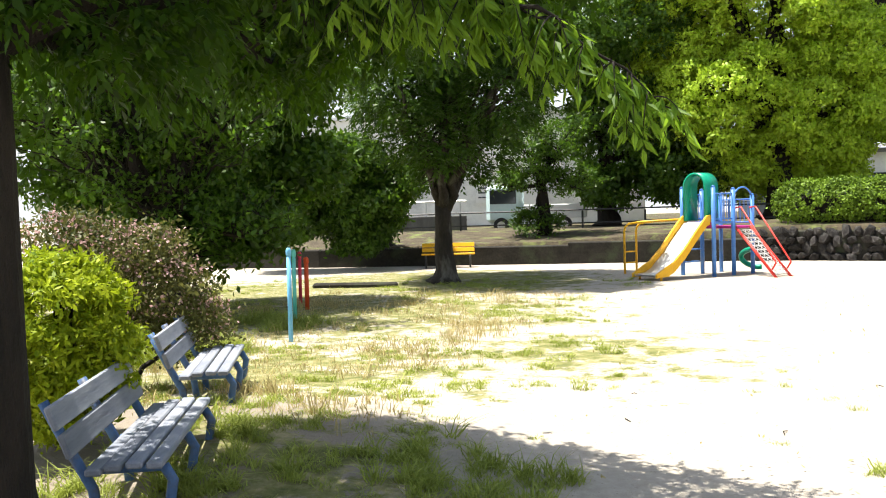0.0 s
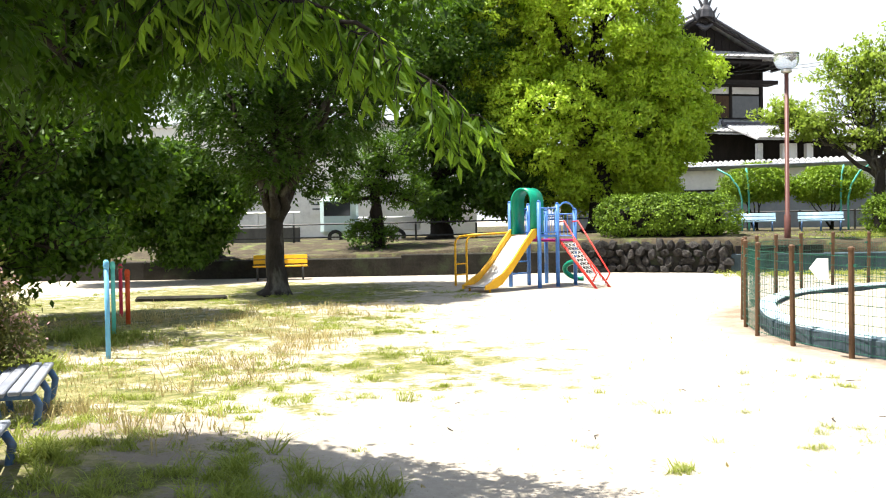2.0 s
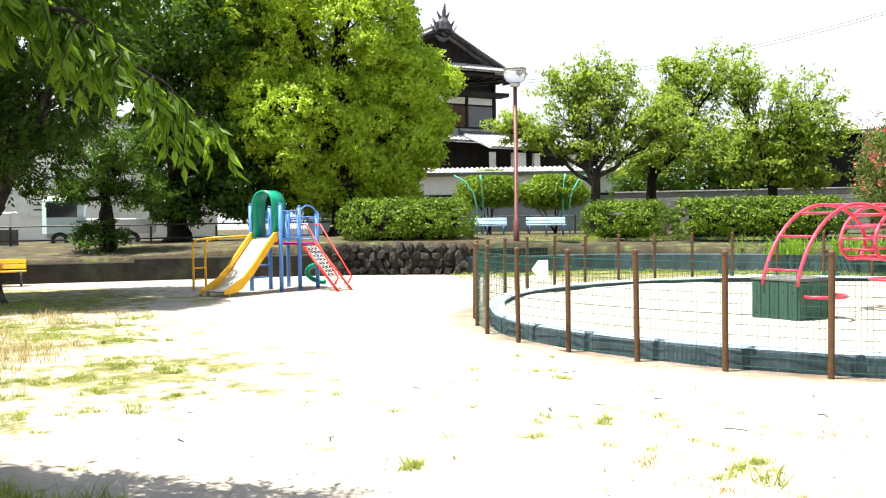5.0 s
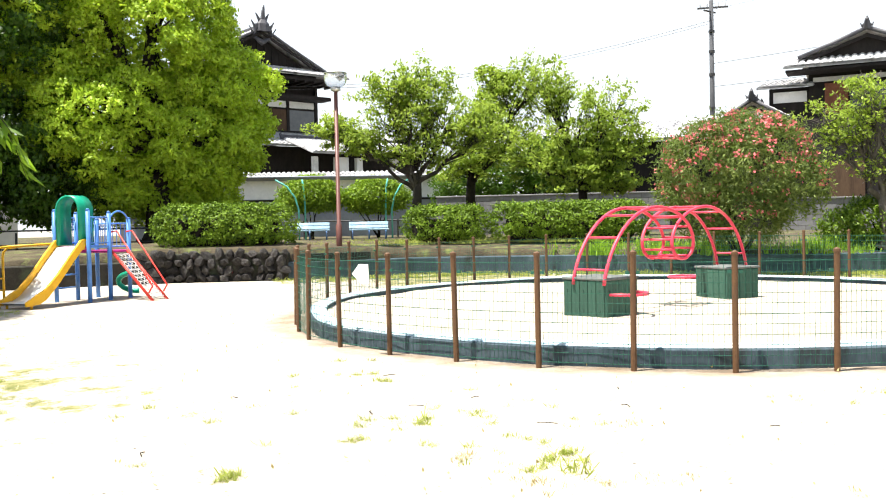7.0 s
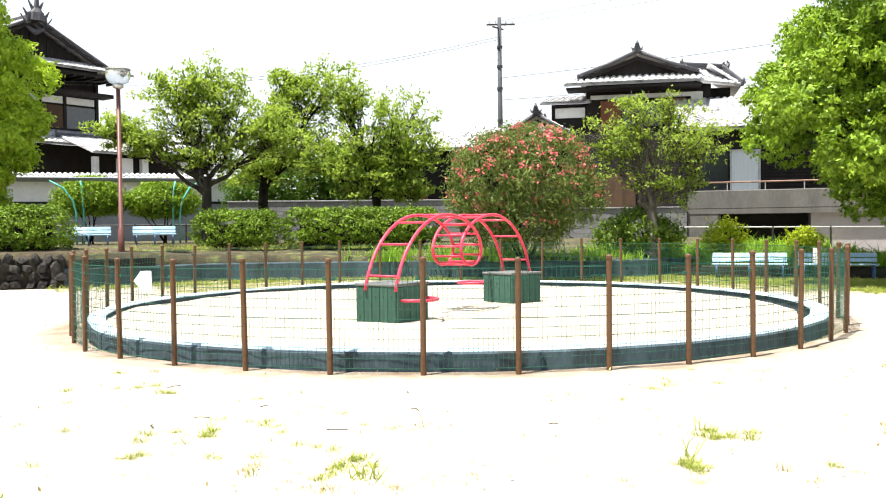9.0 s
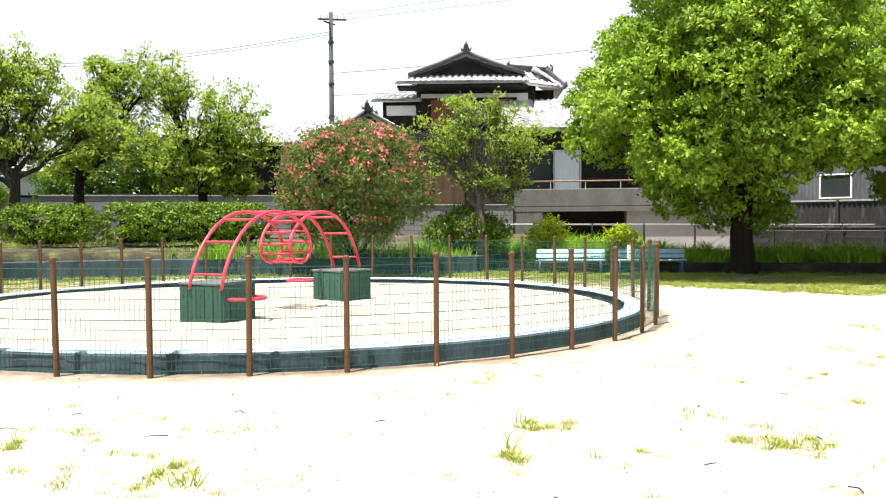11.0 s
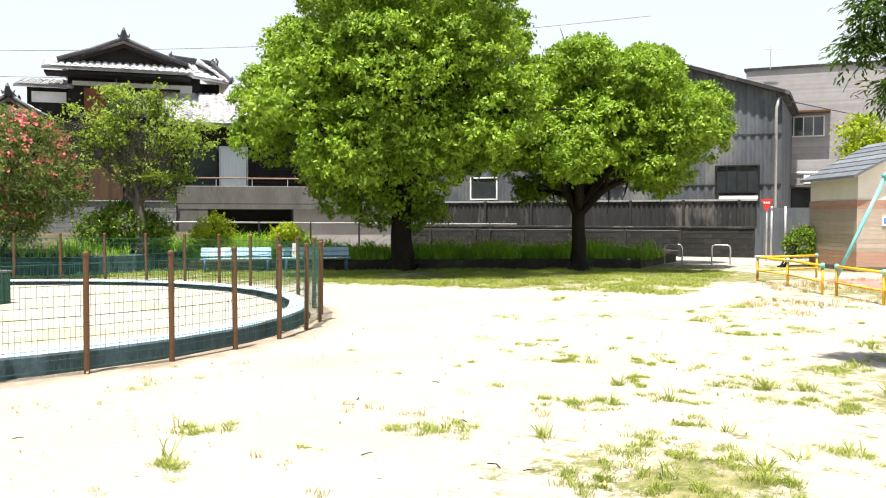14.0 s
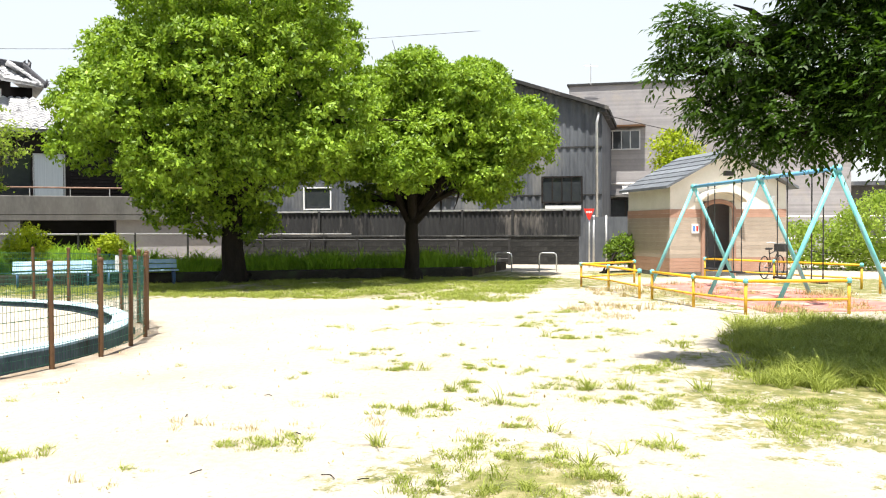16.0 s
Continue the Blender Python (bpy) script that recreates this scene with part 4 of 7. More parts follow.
def hedge(line, width, z0, z1, seed, label):
    """A clipped hedge: leaves on a rounded box along a line, over dark twigs."""
    (x0, y0), (x1, y1) = line
    n = math.hypot(x1 - x0, y1 - y0)
    root = thing("hedge", pose(x0, y0, z0, 0, 0, math.degrees(math.atan2(y1 - y0, x1 - x0))), label, "hedge")
    h = z1 - z0
    part("twig_core", boxed(0.3, n - 0.3, -width / 2 + 0.35, width / 2 - 0.35, 0, h - 0.35, bevel=0.1), M_BARK_DARK, root)
    blobs = [(0.3 + (n - 0.6) * i / max(1, round(n / 0.5)), 0, h * 0.5, 0.5, width / 2, h * 0.52) for i in range(round(n / 0.5) + 1)]
    crown("foliage", root, blobs, int(n * h * 300), 20, 0.085, 0.045, 0.08, M_LEAF_HEDGE, seed, inner=0.9, lift=0.1, jitter=0.32)


hedge([(1.75, 26.75), (5.2, 26.0)], 1.4, 0.9, 2.08, 41, "clipped dense green hedge on the bank")
hedge([(9.2, 26.7), (11.2, 25.9)], 1.3, 0.9, 1.95, 42, "clipped dark green hedge block")
hedge([(11.7, 25.7), (15.6, 23.5)], 1.3, 0.9, 2.0, 43, "clipped dark green hedge block")


# ---- round play enclosure ----
CX, CY, CR = 8.59, 12.51, 6.08


def rim(a):
    """The enclosure is not quite round: drawn in a little at its far side."""
    t = max(0.0, min(1.0, (58 - abs((math.degrees(a) - 135 + 180) % 360 - 180)) / 22))
    return 1 - 0.036 * t * t * (3 - 2 * t)


def ring(r0, r1, z0, z1, n=96):
    bm = bmesh.new()
    rows = []
    for i in range(n):
        a = i * math.tau / n
        w = rim(a) + 0.004 * noise.noise((math.cos(a) * 9, math.sin(a) * 9, 0))
        rows.append([bm.verts.new((CX + math.cos(a) * r * w, CY + math.sin(a) * r * w, z)) for r, z in ((r0, z0), (r0, z1 - 0.02), (r0 + 0.02, z1), (r1 - 0.02, z1), (r1, z1 - 0.02), (r1, z0))])
    for i in range(n):
        a, b = rows[i], rows[(i + 1) % n]
        for k in range(5):
            bm.faces.new((a[k], b[k], b[k + 1], a[k + 1]))
    return bm


curb = thing("round_curb", Matrix(), "low round concrete curb in worn blue paint", "curb")
# side takes the shaded colour, top the sunlit one
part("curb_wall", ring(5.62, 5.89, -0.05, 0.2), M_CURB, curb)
part("curb_top", ring(5.60, 5.86, 0.19, 0.222), M_CURB_TOP, curb, "worn blue top face, coloured pale as if sunlit")
bm = bmesh.new()
hub = bm.verts.new((CX, CY, 0.135))
rows = [[bm.verts.new((CX + math.cos(i * math.tau / 64) * r, CY + math.sin(i * math.tau / 64) * r, 0.13 + 0.04 * noise.noise((math.cos(i * math.tau / 64) * r, math.sin(i * math.tau / 64) * r, 3)))) for i in range(64)] for r in (0.8, 1.6, 2.4, 3.2, 4.0, 4.8, 5.42)]
for i in range(64):
    bm.faces.new((hub, rows[0][i], rows[0][(i + 1) % 64]))
    for a, b in zip(rows, rows[1:]):
        bm.faces.new((a[i], b[i], b[(i + 1) % 64], a[(i + 1) % 64]))
tagged(part("sand_floor", bm, M_SAND, smooth=True), "pale footworn sand inside the round curb", "sand", kind="structure")

fence = thing("wire_fence", Matrix.Translation((CX, CY, 0)), "round green wire-mesh fence on brown steel posts", "fence")
N_POST = 40
A0 = radians(-118.0)
bm = tubed([(0, 0, -0.05), (0, 0, 1.14)], 0.03, 10)
tube(bm, [(0, 0, 1.13), (0, 0, 1.155), (0, 0, 1.17)], [0.036, 0.034, 0.012], 10)
post0 = part("post", bm, M_BROWN_POST, fence, smooth=False)
post0.matrix_basis = Matrix.Translation((math.cos(A0) * CR, math.sin(A0) * CR, 0))
span = 2 * CR * math.sin(math.pi / N_POST)
bm = bmesh.new()
for k in range(11):
    z = 0.06 + k * 0.1
    tube(bm, [(0, 0, z), (span / 2, 0, z + 0.002 * (-1) ** k), (span, 0, z)], 0.0034 if k % 5 else 0.0048, 4, False)
for k in range(1, 19):
    x = span * k / 19
    tube(bm, [(x, 0.004, 0.04), (x, 0.004, 1.08)], 0.0022, 3, False)
for x in (0.05, span - 0.05):
    box(bm, x - 0.02, x + 0.02, -0.012, 0.012, 0.95, 0.98)
panel0 = part("mesh_panel", bm, M_GREEN_WIRE, fence)


def panel_pose(i):
    a, b = A0 + i * math.tau / N_POST, A0 + (i + 1) * math.tau / N_POST
    p, q = Vector((math.cos(a), math.sin(a), 0)) * CR * rim(a), Vector((math.cos(b), math.sin(b), 0)) * CR * rim(b)
    return Matrix.Translation(p) @ Matrix.Rotation(math.atan2(q.y - p.y, q.x - p.x), 4, "Z")


panel0.matrix_basis = panel_pose(0)
for i in range(1, N_POST):
    a = A0 + i * math.tau / N_POST
    share("post", post0, pose(math.cos(a) * CR * rim(a), math.sin(a) * CR * rim(a), random.uniform(-0.01, 0.015), random.uniform(-0.8, 0.8), random.uniform(-0.8, 0.8), 0), fence)
    share("mesh_panel", panel0, panel_pose(i), fence)


def plate(name, x, y, z, face, w, h, label):
    """A white notice plate with a pointed end, tied to the fence."""
    root = thing(name, pose(x, y, z, 0, 0, face), label, "sign")
    bm = bmesh.new()
    out = [(-w / 2 - 0.06, 0), (-w / 2 + 0.05, h / 2), (w / 2, h * 0.52), (w / 2 + 0.01, -h * 0.45), (-w / 2 + 0.08, -h / 2)]
    f = [bm.verts.new((a, -0.004, b)) for a, b in out]
    g = [bm.verts.new((a, 0.004, b)) for a, b in out]
    bm.faces.new(f)
    bm.faces.new(g[::-1])
    for i in range(5):
        bm.faces.new((f[i], f[(i + 1) % 5], g[(i + 1) % 5], g[i]))
    part("board", bm, M_WHITE, root)
    return root


plate("notice_plate", 2.83, 9.88, 0.93, -62, 0.2, 0.22, "white pointed notice plate tied to the wire fence")
plate("notice_plate", 14.1, 9.35, 0.9, 60, 0.2, 0.26, "white torn notice sheet tied to the wire fence")


def plank_box(x, y, turn, w, d, h, label):
    root = thing("play_box", pose(x, y, 0.06, 0, 0, turn), label, "play box", "climber boxes")
    core = part("core", boxed(-w / 2 + 0.03, w / 2 - 0.03, -d / 2 + 0.03, d / 2 - 0.03, -0.1, h - 0.03), M_BLACK, root)
    n = 5
    first = None
    for sx, sy, tt, ln in ((0, -1, 0, w), (0, 1, 180, w), (-1, 0, -90, d), (1, 0, 90, d)):
        for k in range(n):
            s = -ln / 2 + ln * (k + 0.5) / n
            m = pose(sx * w / 2, sy * d / 2, 0, 0, 0, tt) @ Matrix.Translation((s, 0, random.uniform(-0.006, 0.006))) @ Matrix.Diagonal((ln / n / 0.2, 1, 1, 1))
            if first is None:
                bm = boxed(-0.095, 0.095, -0.02, 0.02, -0.1, h - 0.02, bevel=0.008)
                for z in (0.16, h - 0.16):
                    tube(bm, [(0, -0.02, z), (0, -0.032, z)], 0.014, 6)
                first = part("plank", bm, M_GREEN_BOARD, root)
                first.matrix_basis = m
            else:
                share("plank", first, m, root)
    part("lid", boxed(-w / 2 - 0.03, w / 2 + 0.03, -d / 2 - 0.03, d / 2 + 0.03, h - 0.018, h + 0.02, bevel=0.01), M_BOARD_TOP, root, "grey worn lid")
    return root


plank_box(6.75, 11.3, 21, 0.72, 0.72, 0.6, "green plank play box with a grey lid")
plank_box(10.03, 12.65, 5, 0.7, 0.7, 0.58, "green plank play box with a grey lid")
for x, y, turn in ((6.84, 10.96, -35), (9.84, 13.36, 160)):
    r = thing("ring_step", pose(x, y, 0.45, 0, 0, turn), "flat pink-red ring step bolted to the play box", "play ring")
    part("ring", tubed([(0.3 * math.cos(a) + 0.1, 0.3 * math.sin(a), 0) for a in arc(0, math.tau, 20)], 0.024, 8, False), M_RED_PINK, r, smooth=True)
    part("bracket", boxed(-0.35, 0.05, -0.02, 0.02, -0.02, 0.01), M_RED_PINK, r)

# looping ladder that springs from one box to the other
P, Q = Vector((6.75, 11.34, 0.6)), Vector((10.03, 12.65, 0.62))
mid = (P + Q) / 2
ex = (Q - P).normalized()
ey = Vector((-ex.y, ex.x, 0))
climber = thing("loop_climber", Matrix.Translation((mid.x, mid.y, 0)), "pink-red looping ladder climber between two boxes", "climber")


def loop_at(f):
    x = 0.262 * f - (0.6 if abs(f) < math.pi else 0.95) * math.sin(f)
    z = 1.66 - (0.4 if abs(f) < math.pi else 1.1) * (1 + math.cos(f))
    return x, z


top_f = 1.49 * math.pi
for s in (-1, 1):
    pts = []
    for f in arc(-top_f, top_f, 72):
        x, z = loop_at(f)
        pts.append(ex * x + ey * (s * 0.27 + 0.13 * f / top_f) + Vector((0, 0, max(z, 0.5))))
    part("rail", tubed(pts, 0.026, 8), M_RED_PINK, climber, smooth=True)
for i, f in enumerate(arc(-top_f * 0.96, top_f * 0.95, 20)):
    x, z = loop_at(f)
    c = ex * x + ey * (0.13 * f / top_f) + Vector((0, 0, z))
    part("rung", tubed([c - ey * 0.27, c + ey * 0.27], 0.018, 6), M_RED_PINK, climber, smooth=True)

# ---- combined slide and climbing frame ----
play = thing("play_structure", pose(-0.78, 20.43, 0, 0, 0, math.degrees(math.atan2(-0.65, 0.76))), "blue climbing frame with yellow slide, green arch and red ladder", "play structure")


def ppart(name, bm, m, label="", smooth=True):
    return part(name, bm, m, play, label, smooth)


W, DECK = 0.86, 1.16
for x, y, h in ((0, 0, 1.9), (W, 0, 1.9), (0, 0.62, 1.85), (W, 0.62, 1.85), (0, 1.24, 1.72), (W, 1.24, 1.72)):
    bm = tubed([(x, y, -0.05), (x, y, h)], 0.045, 12)
    tube(bm, [(x, y, h), (x, y, h + 0.03)], [0.05, 0.02], 12)
    ppart("post", bm, M_BLUE)
ppart("deck", boxed(-0.02, W + 0.02, 0, 0.62, DECK - 0.05, DECK, bevel=0.01), M_BLUE, "blue upper deck", False)
ppart("deck", boxed(-0.02, W + 0.02, 0.62, 1.26, DECK - 0.16, DECK - 0.11, bevel=0.01), M_MAGENTA, "magenta lower deck", False)
ppart("edge_band", boxed(-0.03, W + 0.03, -0.03, 0.0, DECK - 0.1, DECK), M_MAGENTA, "", False)


def railing(x0, y0, x1, y1, z0, z1, n=6):
    bm = bmesh.new()
    for z in (z0, z1):
        tube(bm, [(x0, y0, z), (x1, y1, z)], 0.016, 6)
    for k in range(1, n):
        t = k / n
        tube(bm, [(x0 + (x1 - x0) * t, y0 + (y1 - y0) * t, z0), (x0 + (x1 - x0) * t, y0 + (y1 - y0) * t, z1)], 0.009, 5, False)
    ppart("railing", bm, M_BLUE)


railing(0, 0, 0, 0.62, DECK + 0.06, 1.75)
railing(0, 0.62, 0, 1.24, DECK, 1.66)
railing(0, 1.24, W, 1.24, DECK - 0.04, 1.62, 8)
railing(W, 0, W, 0.62, DECK + 0.06, 1.75)
ppart("hoop", tubed([(W, 0.93 + 0.31 * math.cos(a), 1.6 + 0.28 * math.sin(a)) for a in arc(0, math.pi, 14)], 0.02, 8), M_BLUE)
# green arch over the head of the slide
bm = bmesh.new()
rows = []
for a in arc(0, math.pi, 20):
    c, s = math.cos(a), math.sin(a)
    rows.append([bm.verts.new((W / 2 + c * r, y, 1.9 + s * r)) for r, y in ((0.26, -0.1), (0.31, -0.1), (0.31, 0.3), (0.26, 0.3))])
for low in (0, -1):
    base = rows[low]
    drop = [bm.verts.new((v.co.x, v.co.y, DECK + 0.02)) for v in base]
    rows.insert(0 if low == 0 else len(rows), drop)
for a, b in zip(rows, rows[1:]):
    for k in range(4):
        bm.faces.new((a[k], a[(k + 1) % 4], b[(k + 1) % 4], b[k]))
bm.faces.new(rows[0])
bm.faces.new(rows[-1])
ppart("arch", bm, M_TEAL, "dark green plastic arch", True)
# slide: chute and side walls
prof = [(0.0, DECK), (-0.12, DECK - 0.02), (-0.4, DECK - 0.28), (-0.8, DECK - 0.68), (-1.12, 0.22), (-1.3, 0.14), (-1.62, 0.12)]
bm = bmesh.new()
rows = [[bm.verts.new((x, y, z + dz)) for x, dz in ((0.12, 0), (0.76, 0), (0.76, -0.03), (0.12, -0.03))] for y, z in prof]
for a, b in zip(rows, rows[1:]):
    for k in range(4):
        bm.faces.new((a[k], a[(k + 1) % 4], b[(k + 1) % 4], b[k]))
ppart("chute", bm, M_STEEL, "pale worn metal chute", True)
for x in (0.08, 0.75):
    bm = bmesh.new()
    rows = [[bm.verts.new((x + dx, y, z + dz)) for dx, dz in ((0, -0.06), (0.05, -0.06), (0.05, 0.15 if -1.5 < y else 0.02), (0, 0.15 if -1.5 < y else 0.02))] for y, z in prof]
    for a, b in zip(rows, rows[1:]):
        for k in range(4):
            bm.faces.new((a[k], a[(k + 1) % 4], b[(k + 1) % 4], b[k]))
    bm.faces.new(rows[0])
    bm.faces.new(rows[-1])
    ppart("slide_wall", bm, M_YELLOW, "yellow slide side", False)
for x in (0.14, 0.74):
    ppart("slide_foot", tubed([(x, -1.45, 0.1), (x, -1.45, -0.05)], 0.025, 8), M_YELLOW)
# yellow bar with its ladder, off the left side
for y in (0.05, 0.42):
    ppart("bar", tubed([(0, y, DECK + 0.06), (-0.9, y - 0.35, DECK + 0.02), (-1.22, y - 0.47, DECK - 0.02), (-1.3, y - 0.5, DECK - 0.1), (-1.32, y - 0.51, DECK - 0.2), (-1.32, y - 0.51, -0.05)], 0.026, 8), M_YELLOW)
for z in (0.25, 0.5):
    ppart("rung", tubed([(-1.32, -0.46, z), (-1.32, -0.09, z)], 0.017, 6), M_YELLOW)
for z in (0.28, 0.55):
    ppart("rung", tubed([(0, 0, z), (0, 0.62, z)], 0.018, 6), M_BLUE)
# red ladder with net and handrails
for y in (0.68, 1.16):
    ppart("ladder_side", tubed([(W, y, DECK - 0.12), (W + 1.12, y - 0.12, -0.02)], 0.03, 8), M_RED)
    ppart("handrail", tubed([(W, y, DECK + 0.28), (W + 0.15, y, DECK + 0.3), (W + 1.05, y - 0.1, 0.36), (W + 1.1, y - 0.11, 0.3), (W + 1.0, y - 0.1, 0.16)], 0.018, 8), M_RED)
bm = bmesh.new()
for k in range(1, 13):
    t = k / 13
    p = Vector((W + 1.12 * t, 0.68 - 0.12 * t, DECK - 0.12 - (DECK - 0.1) * t))
    tube(bm, [p, p + Vector((0, 0.48, 0))], 0.012, 5)
    if k < 12:
        q = p + Vector((1.12 / 13, -0.12 / 13, -(DECK - 0.1) / 13))
        for j in range(4):
            tube(bm, [p + Vector((0, 0.12 * j, 0)), q + Vector((0, 0.12 * (j + 1), 0))], 0.007, 4)
            tube(bm, [p + Vector((0, 0.12 * (j + 1), 0)), q + Vector((0, 0.12 * j, 0))], 0.007, 4)
ppart("net", bm, M_STEEL, "pale rope net in the ladder")
bm = tubed([(W * 0.6 + 0.22 * math.cos(a), 1.4 + 0.05 * a, 0.5 - 0.06 * a + 0.08 * math.sin(a)) for a in arc(0, 6, 24)], 0.06, 8)
ppart("spiral_chute", bm, M_TEAL, "dark green curled chute")


# ---- benches ----
def slat_bench(name, m, length, n_seat, n_back, wood, metal, label, depth=0.36, seat_z=0.36, back_h=0.27, group=""):
    root = thing(name, m, label, "bench", group)
    w = depth / n_seat
    bm = boxed(0, length, 0, w - 0.014, seat_z - 0.035, seat_z, bevel=0.008)
    first = part("seat_slat", bm, wood, root)
    for k in range(1, n_seat):
        share("seat_slat", first, pose(random.uniform(-0.012, 0.012), k * w, -0.006 * (k - 1) ** 2 + 0.004, random.uniform(-1.5, 1.5), 0, 0), root)
    bm = boxed(0, length, -0.015, 0.015, 0, 0.115, bevel=0.008)
    b0 = part("back_slat", bm, wood, root)
    for k in range(n_back):
        mm = pose(random.uniform(-0.01, 0.01), depth + 0.045 + 0.05 * k, seat_z + 0.03 + k * 0.13, -20, 0, 0)
        if k == 0:
            b0.matrix_basis = mm
        else:
            share("back_slat", b0, mm, root)
    for x in (0.12, length / 2, length - 0.12):
        pts = [(x, 0.02, seat_z - 0.05), (x, -0.02, seat_z - 0.12), (x, 0.0, 0.12), (x, 0.1, 0.0), (x, 0.12, -0.08)]
        part("front_leg", tubed(pts, 0.026, 8), metal, root, smooth=True)
        part("seat_bearer", tubed([(x, 0.02, seat_z - 0.055), (x, depth, seat_z - 0.055)], 0.022, 8), metal, root, smooth=True)
        part("back_leg", tubed([(x, depth - 0.06, -0.08), (x, depth - 0.02, seat_z * 0.6), (x, depth + 0.085, seat_z + 0.06), (x, depth + 0.185, seat_z + back_h)], 0.026, 8), metal, root, smooth=True)
    return root


def bench_pose(x0, y0, x1, y1, z):
    return pose(x0, y0, z, 0, 0, math.degrees(math.atan2(y1 - y0, x1 - x0)))


slat_bench("park_bench", bench_pose(-2.50, 3.66, -3.07, 4.99, 0.05), 1.45, 4, 2, M_BENCH_WOOD, M_BENCH_LEG, "weathered grey slat bench with chipped blue legs in grass", 0.36, 0.36)
slat_bench("park_bench", bench_pose(-3.42, 5.80, -3.98, 7.02, 0.06), 1.35, 4, 2, M_BENCH_WOOD, M_BENCH_LEG, "sunlit weathered slat bench with chipped blue legs", 0.36, 0.36)
for x, y, turn, z in ((6.7, 33.4, -12, 0.9), (8.9, 33.0, -14, 0.9)):
    slat_bench("park_bench", pose(x, y, z, 0, 0, turn), 1.5, 4, 2, M_BENCH_BLUE, M_BENCH_LEG, "pale blue slat bench under the pergola", 0.4, 0.42, group="pergola benches")
slat_bench("park_bench", pose(19.4, 15.9, 0, 0, 0, -52), 1.9, 4, 2, M_BENCH_BLUE, M_BENCH_LEG, "pale blue slat bench at the edge of the grass", 0.4, 0.4)
slat_bench("park_bench", pose(20.75, 14.2, 0, 0, 0, -52), 1.9, 4, 2, M_BENCH_BLUE, M_BENCH_LEG, "pale blue slat bench at the edge of the grass", 0.4, 0.4)
slat_bench("yellow_bench", pose(-7.75, 23.3, 0, 0, 0, 16), 1.45, 4, 2, M_YELLOW, M_DARK_STEEL, "yellow bench in front of the dark retaining wall", 0.4, 0.4)

# ---- coloured posts ----
for x, y, h, m, r, lab in ((-5.0, 9.92, 1.13, M_SKYBLUE, 0.028, "light blue painted steel post in grass"), (-5.72, 11.5, 1.05, M_MINT, 0.028, "mint green painted steel post in grass"),
                           (-6.42, 13.35, 0.85, M_ORANGE, 0.036, "orange-red painted steel post in grass"), (-6.95, 14.2, 0.9, M_RED_PINK, 0.03, "faded pink-red painted steel post in grass")):
    root = thing("exercise_post", Matrix.Translation((x, y, 0)), lab, "post", "coloured posts")
    part("shaft", tubed([(0, 0, -0.05), (0.006, 0, h - 0.1)], r, 12), m, root, smooth=True)
    part("cap", tubed([(0.006, 0, h - 0.1), (0.006, 0, h - 0.09), (0.006, 0, h - 0.03), (0.006, 0, h)], [r * 1.05, r * 1.2, r * 1.2, r * 0.7], 12), m, root, smooth=True)
bm = boxed(-0.9, 0.9, -0.12, 0.12, -0.04, 0.1, bevel=0.04)
tagged(part("kerb_log", bm, M_WALL_EARTH), "old low concrete kerb half sunk in grass", "kerb").matrix_basis = pose(-7.3, 17.5, 0, 0, 0, 8)

# ---- lamp, pergola, poles ----
lamp = thing("street_lamp", Matrix.Translation((6.55, 25.4, 0.6)), "maroon lamp post with a clear globe", "lamp")
part("pole", tubed([(0, 0, -0.3), (0, 0, 0.9), (0, 0, 0.92), (0, 0, 4.75)], [0.085, 0.085, 0.06, 0.055], 12), M_LAMP_POLE, lamp, smooth=True)
part("collar", tubed([(0, 0, 4.72), (0, 0, 4.76), (0, 0, 4.86)], [0.07, 0.15, 0.13], 14), M_ALU, lamp, smooth=True)
glass, gnt, gb = nodes_of("globe_glass")
gb.inputs["Base Color"].default_value = (0.9, 0.92, 0.93, 1)
gb.inputs["Roughness"].default_value = 0.08
gb.inputs["Transmission Weight"].default_value = 0.8
gb.inputs["IOR"].default_value = 1.2
part("globe", tubed([(0, 0, 4.84), (0, 0, 4.9), (0, 0, 5.02), (0, 0, 5.16), (0, 0, 5.24)], [0.14, 0.26, 0.32, 0.33, 0.31], 18), glass, lamp, "clear bowl-shaped globe", True)
part("cap", tubed([(0, 0, 5.24), (0, 0, 5.26), (0, 0, 5.3)], [0.34, 0.33, 0.05], 18), M_ALU, lamp, smooth=True)

pergola = thing("pergola", pose(7.6, 35.4, 0.9, 0, 0, -14), "green steel pergola with curved posts and slatted top", "pergola")
for x, out in ((-0.1, -0.9), (0.15, -0.1), (3.35, 0.1), (3.6, 0.75)):
    part("post", tubed([(x, 0, 0), (x, 0, 1.2), (x + out * 0.15, 0, 1.7), (x + out * 0.5, 0, 2.15), (x + out, 0, 2.42)], 0.035, 8), M_MINT, pergola, smooth=True)
for k in range(9):
    y = -1.2 + 0.3 * k
    part("slat", tubed([(-2.2, y, 2.46), (5.0, y, 2.46)], 0.03, 6), M_BENCH_WOOD, pergola)
pole = thing("utility_pole", Matrix.Translation((43.05, 55.5, 0)), "concrete utility pole with a steel crossarm and insulators", "utility pole")
part("shaft", tubed([(0, 0, -0.3), (0, 0, 17.6)], [0.24, 0.15], 12), M_POLE, pole, smooth=True)
part("crossarm", boxed(-1.0, 1.2, -0.06, 0.06, 17.0, 17.12, m=Matrix.Rotation(-0.6, 4, "Z")), M_DARK_STEEL, pole)
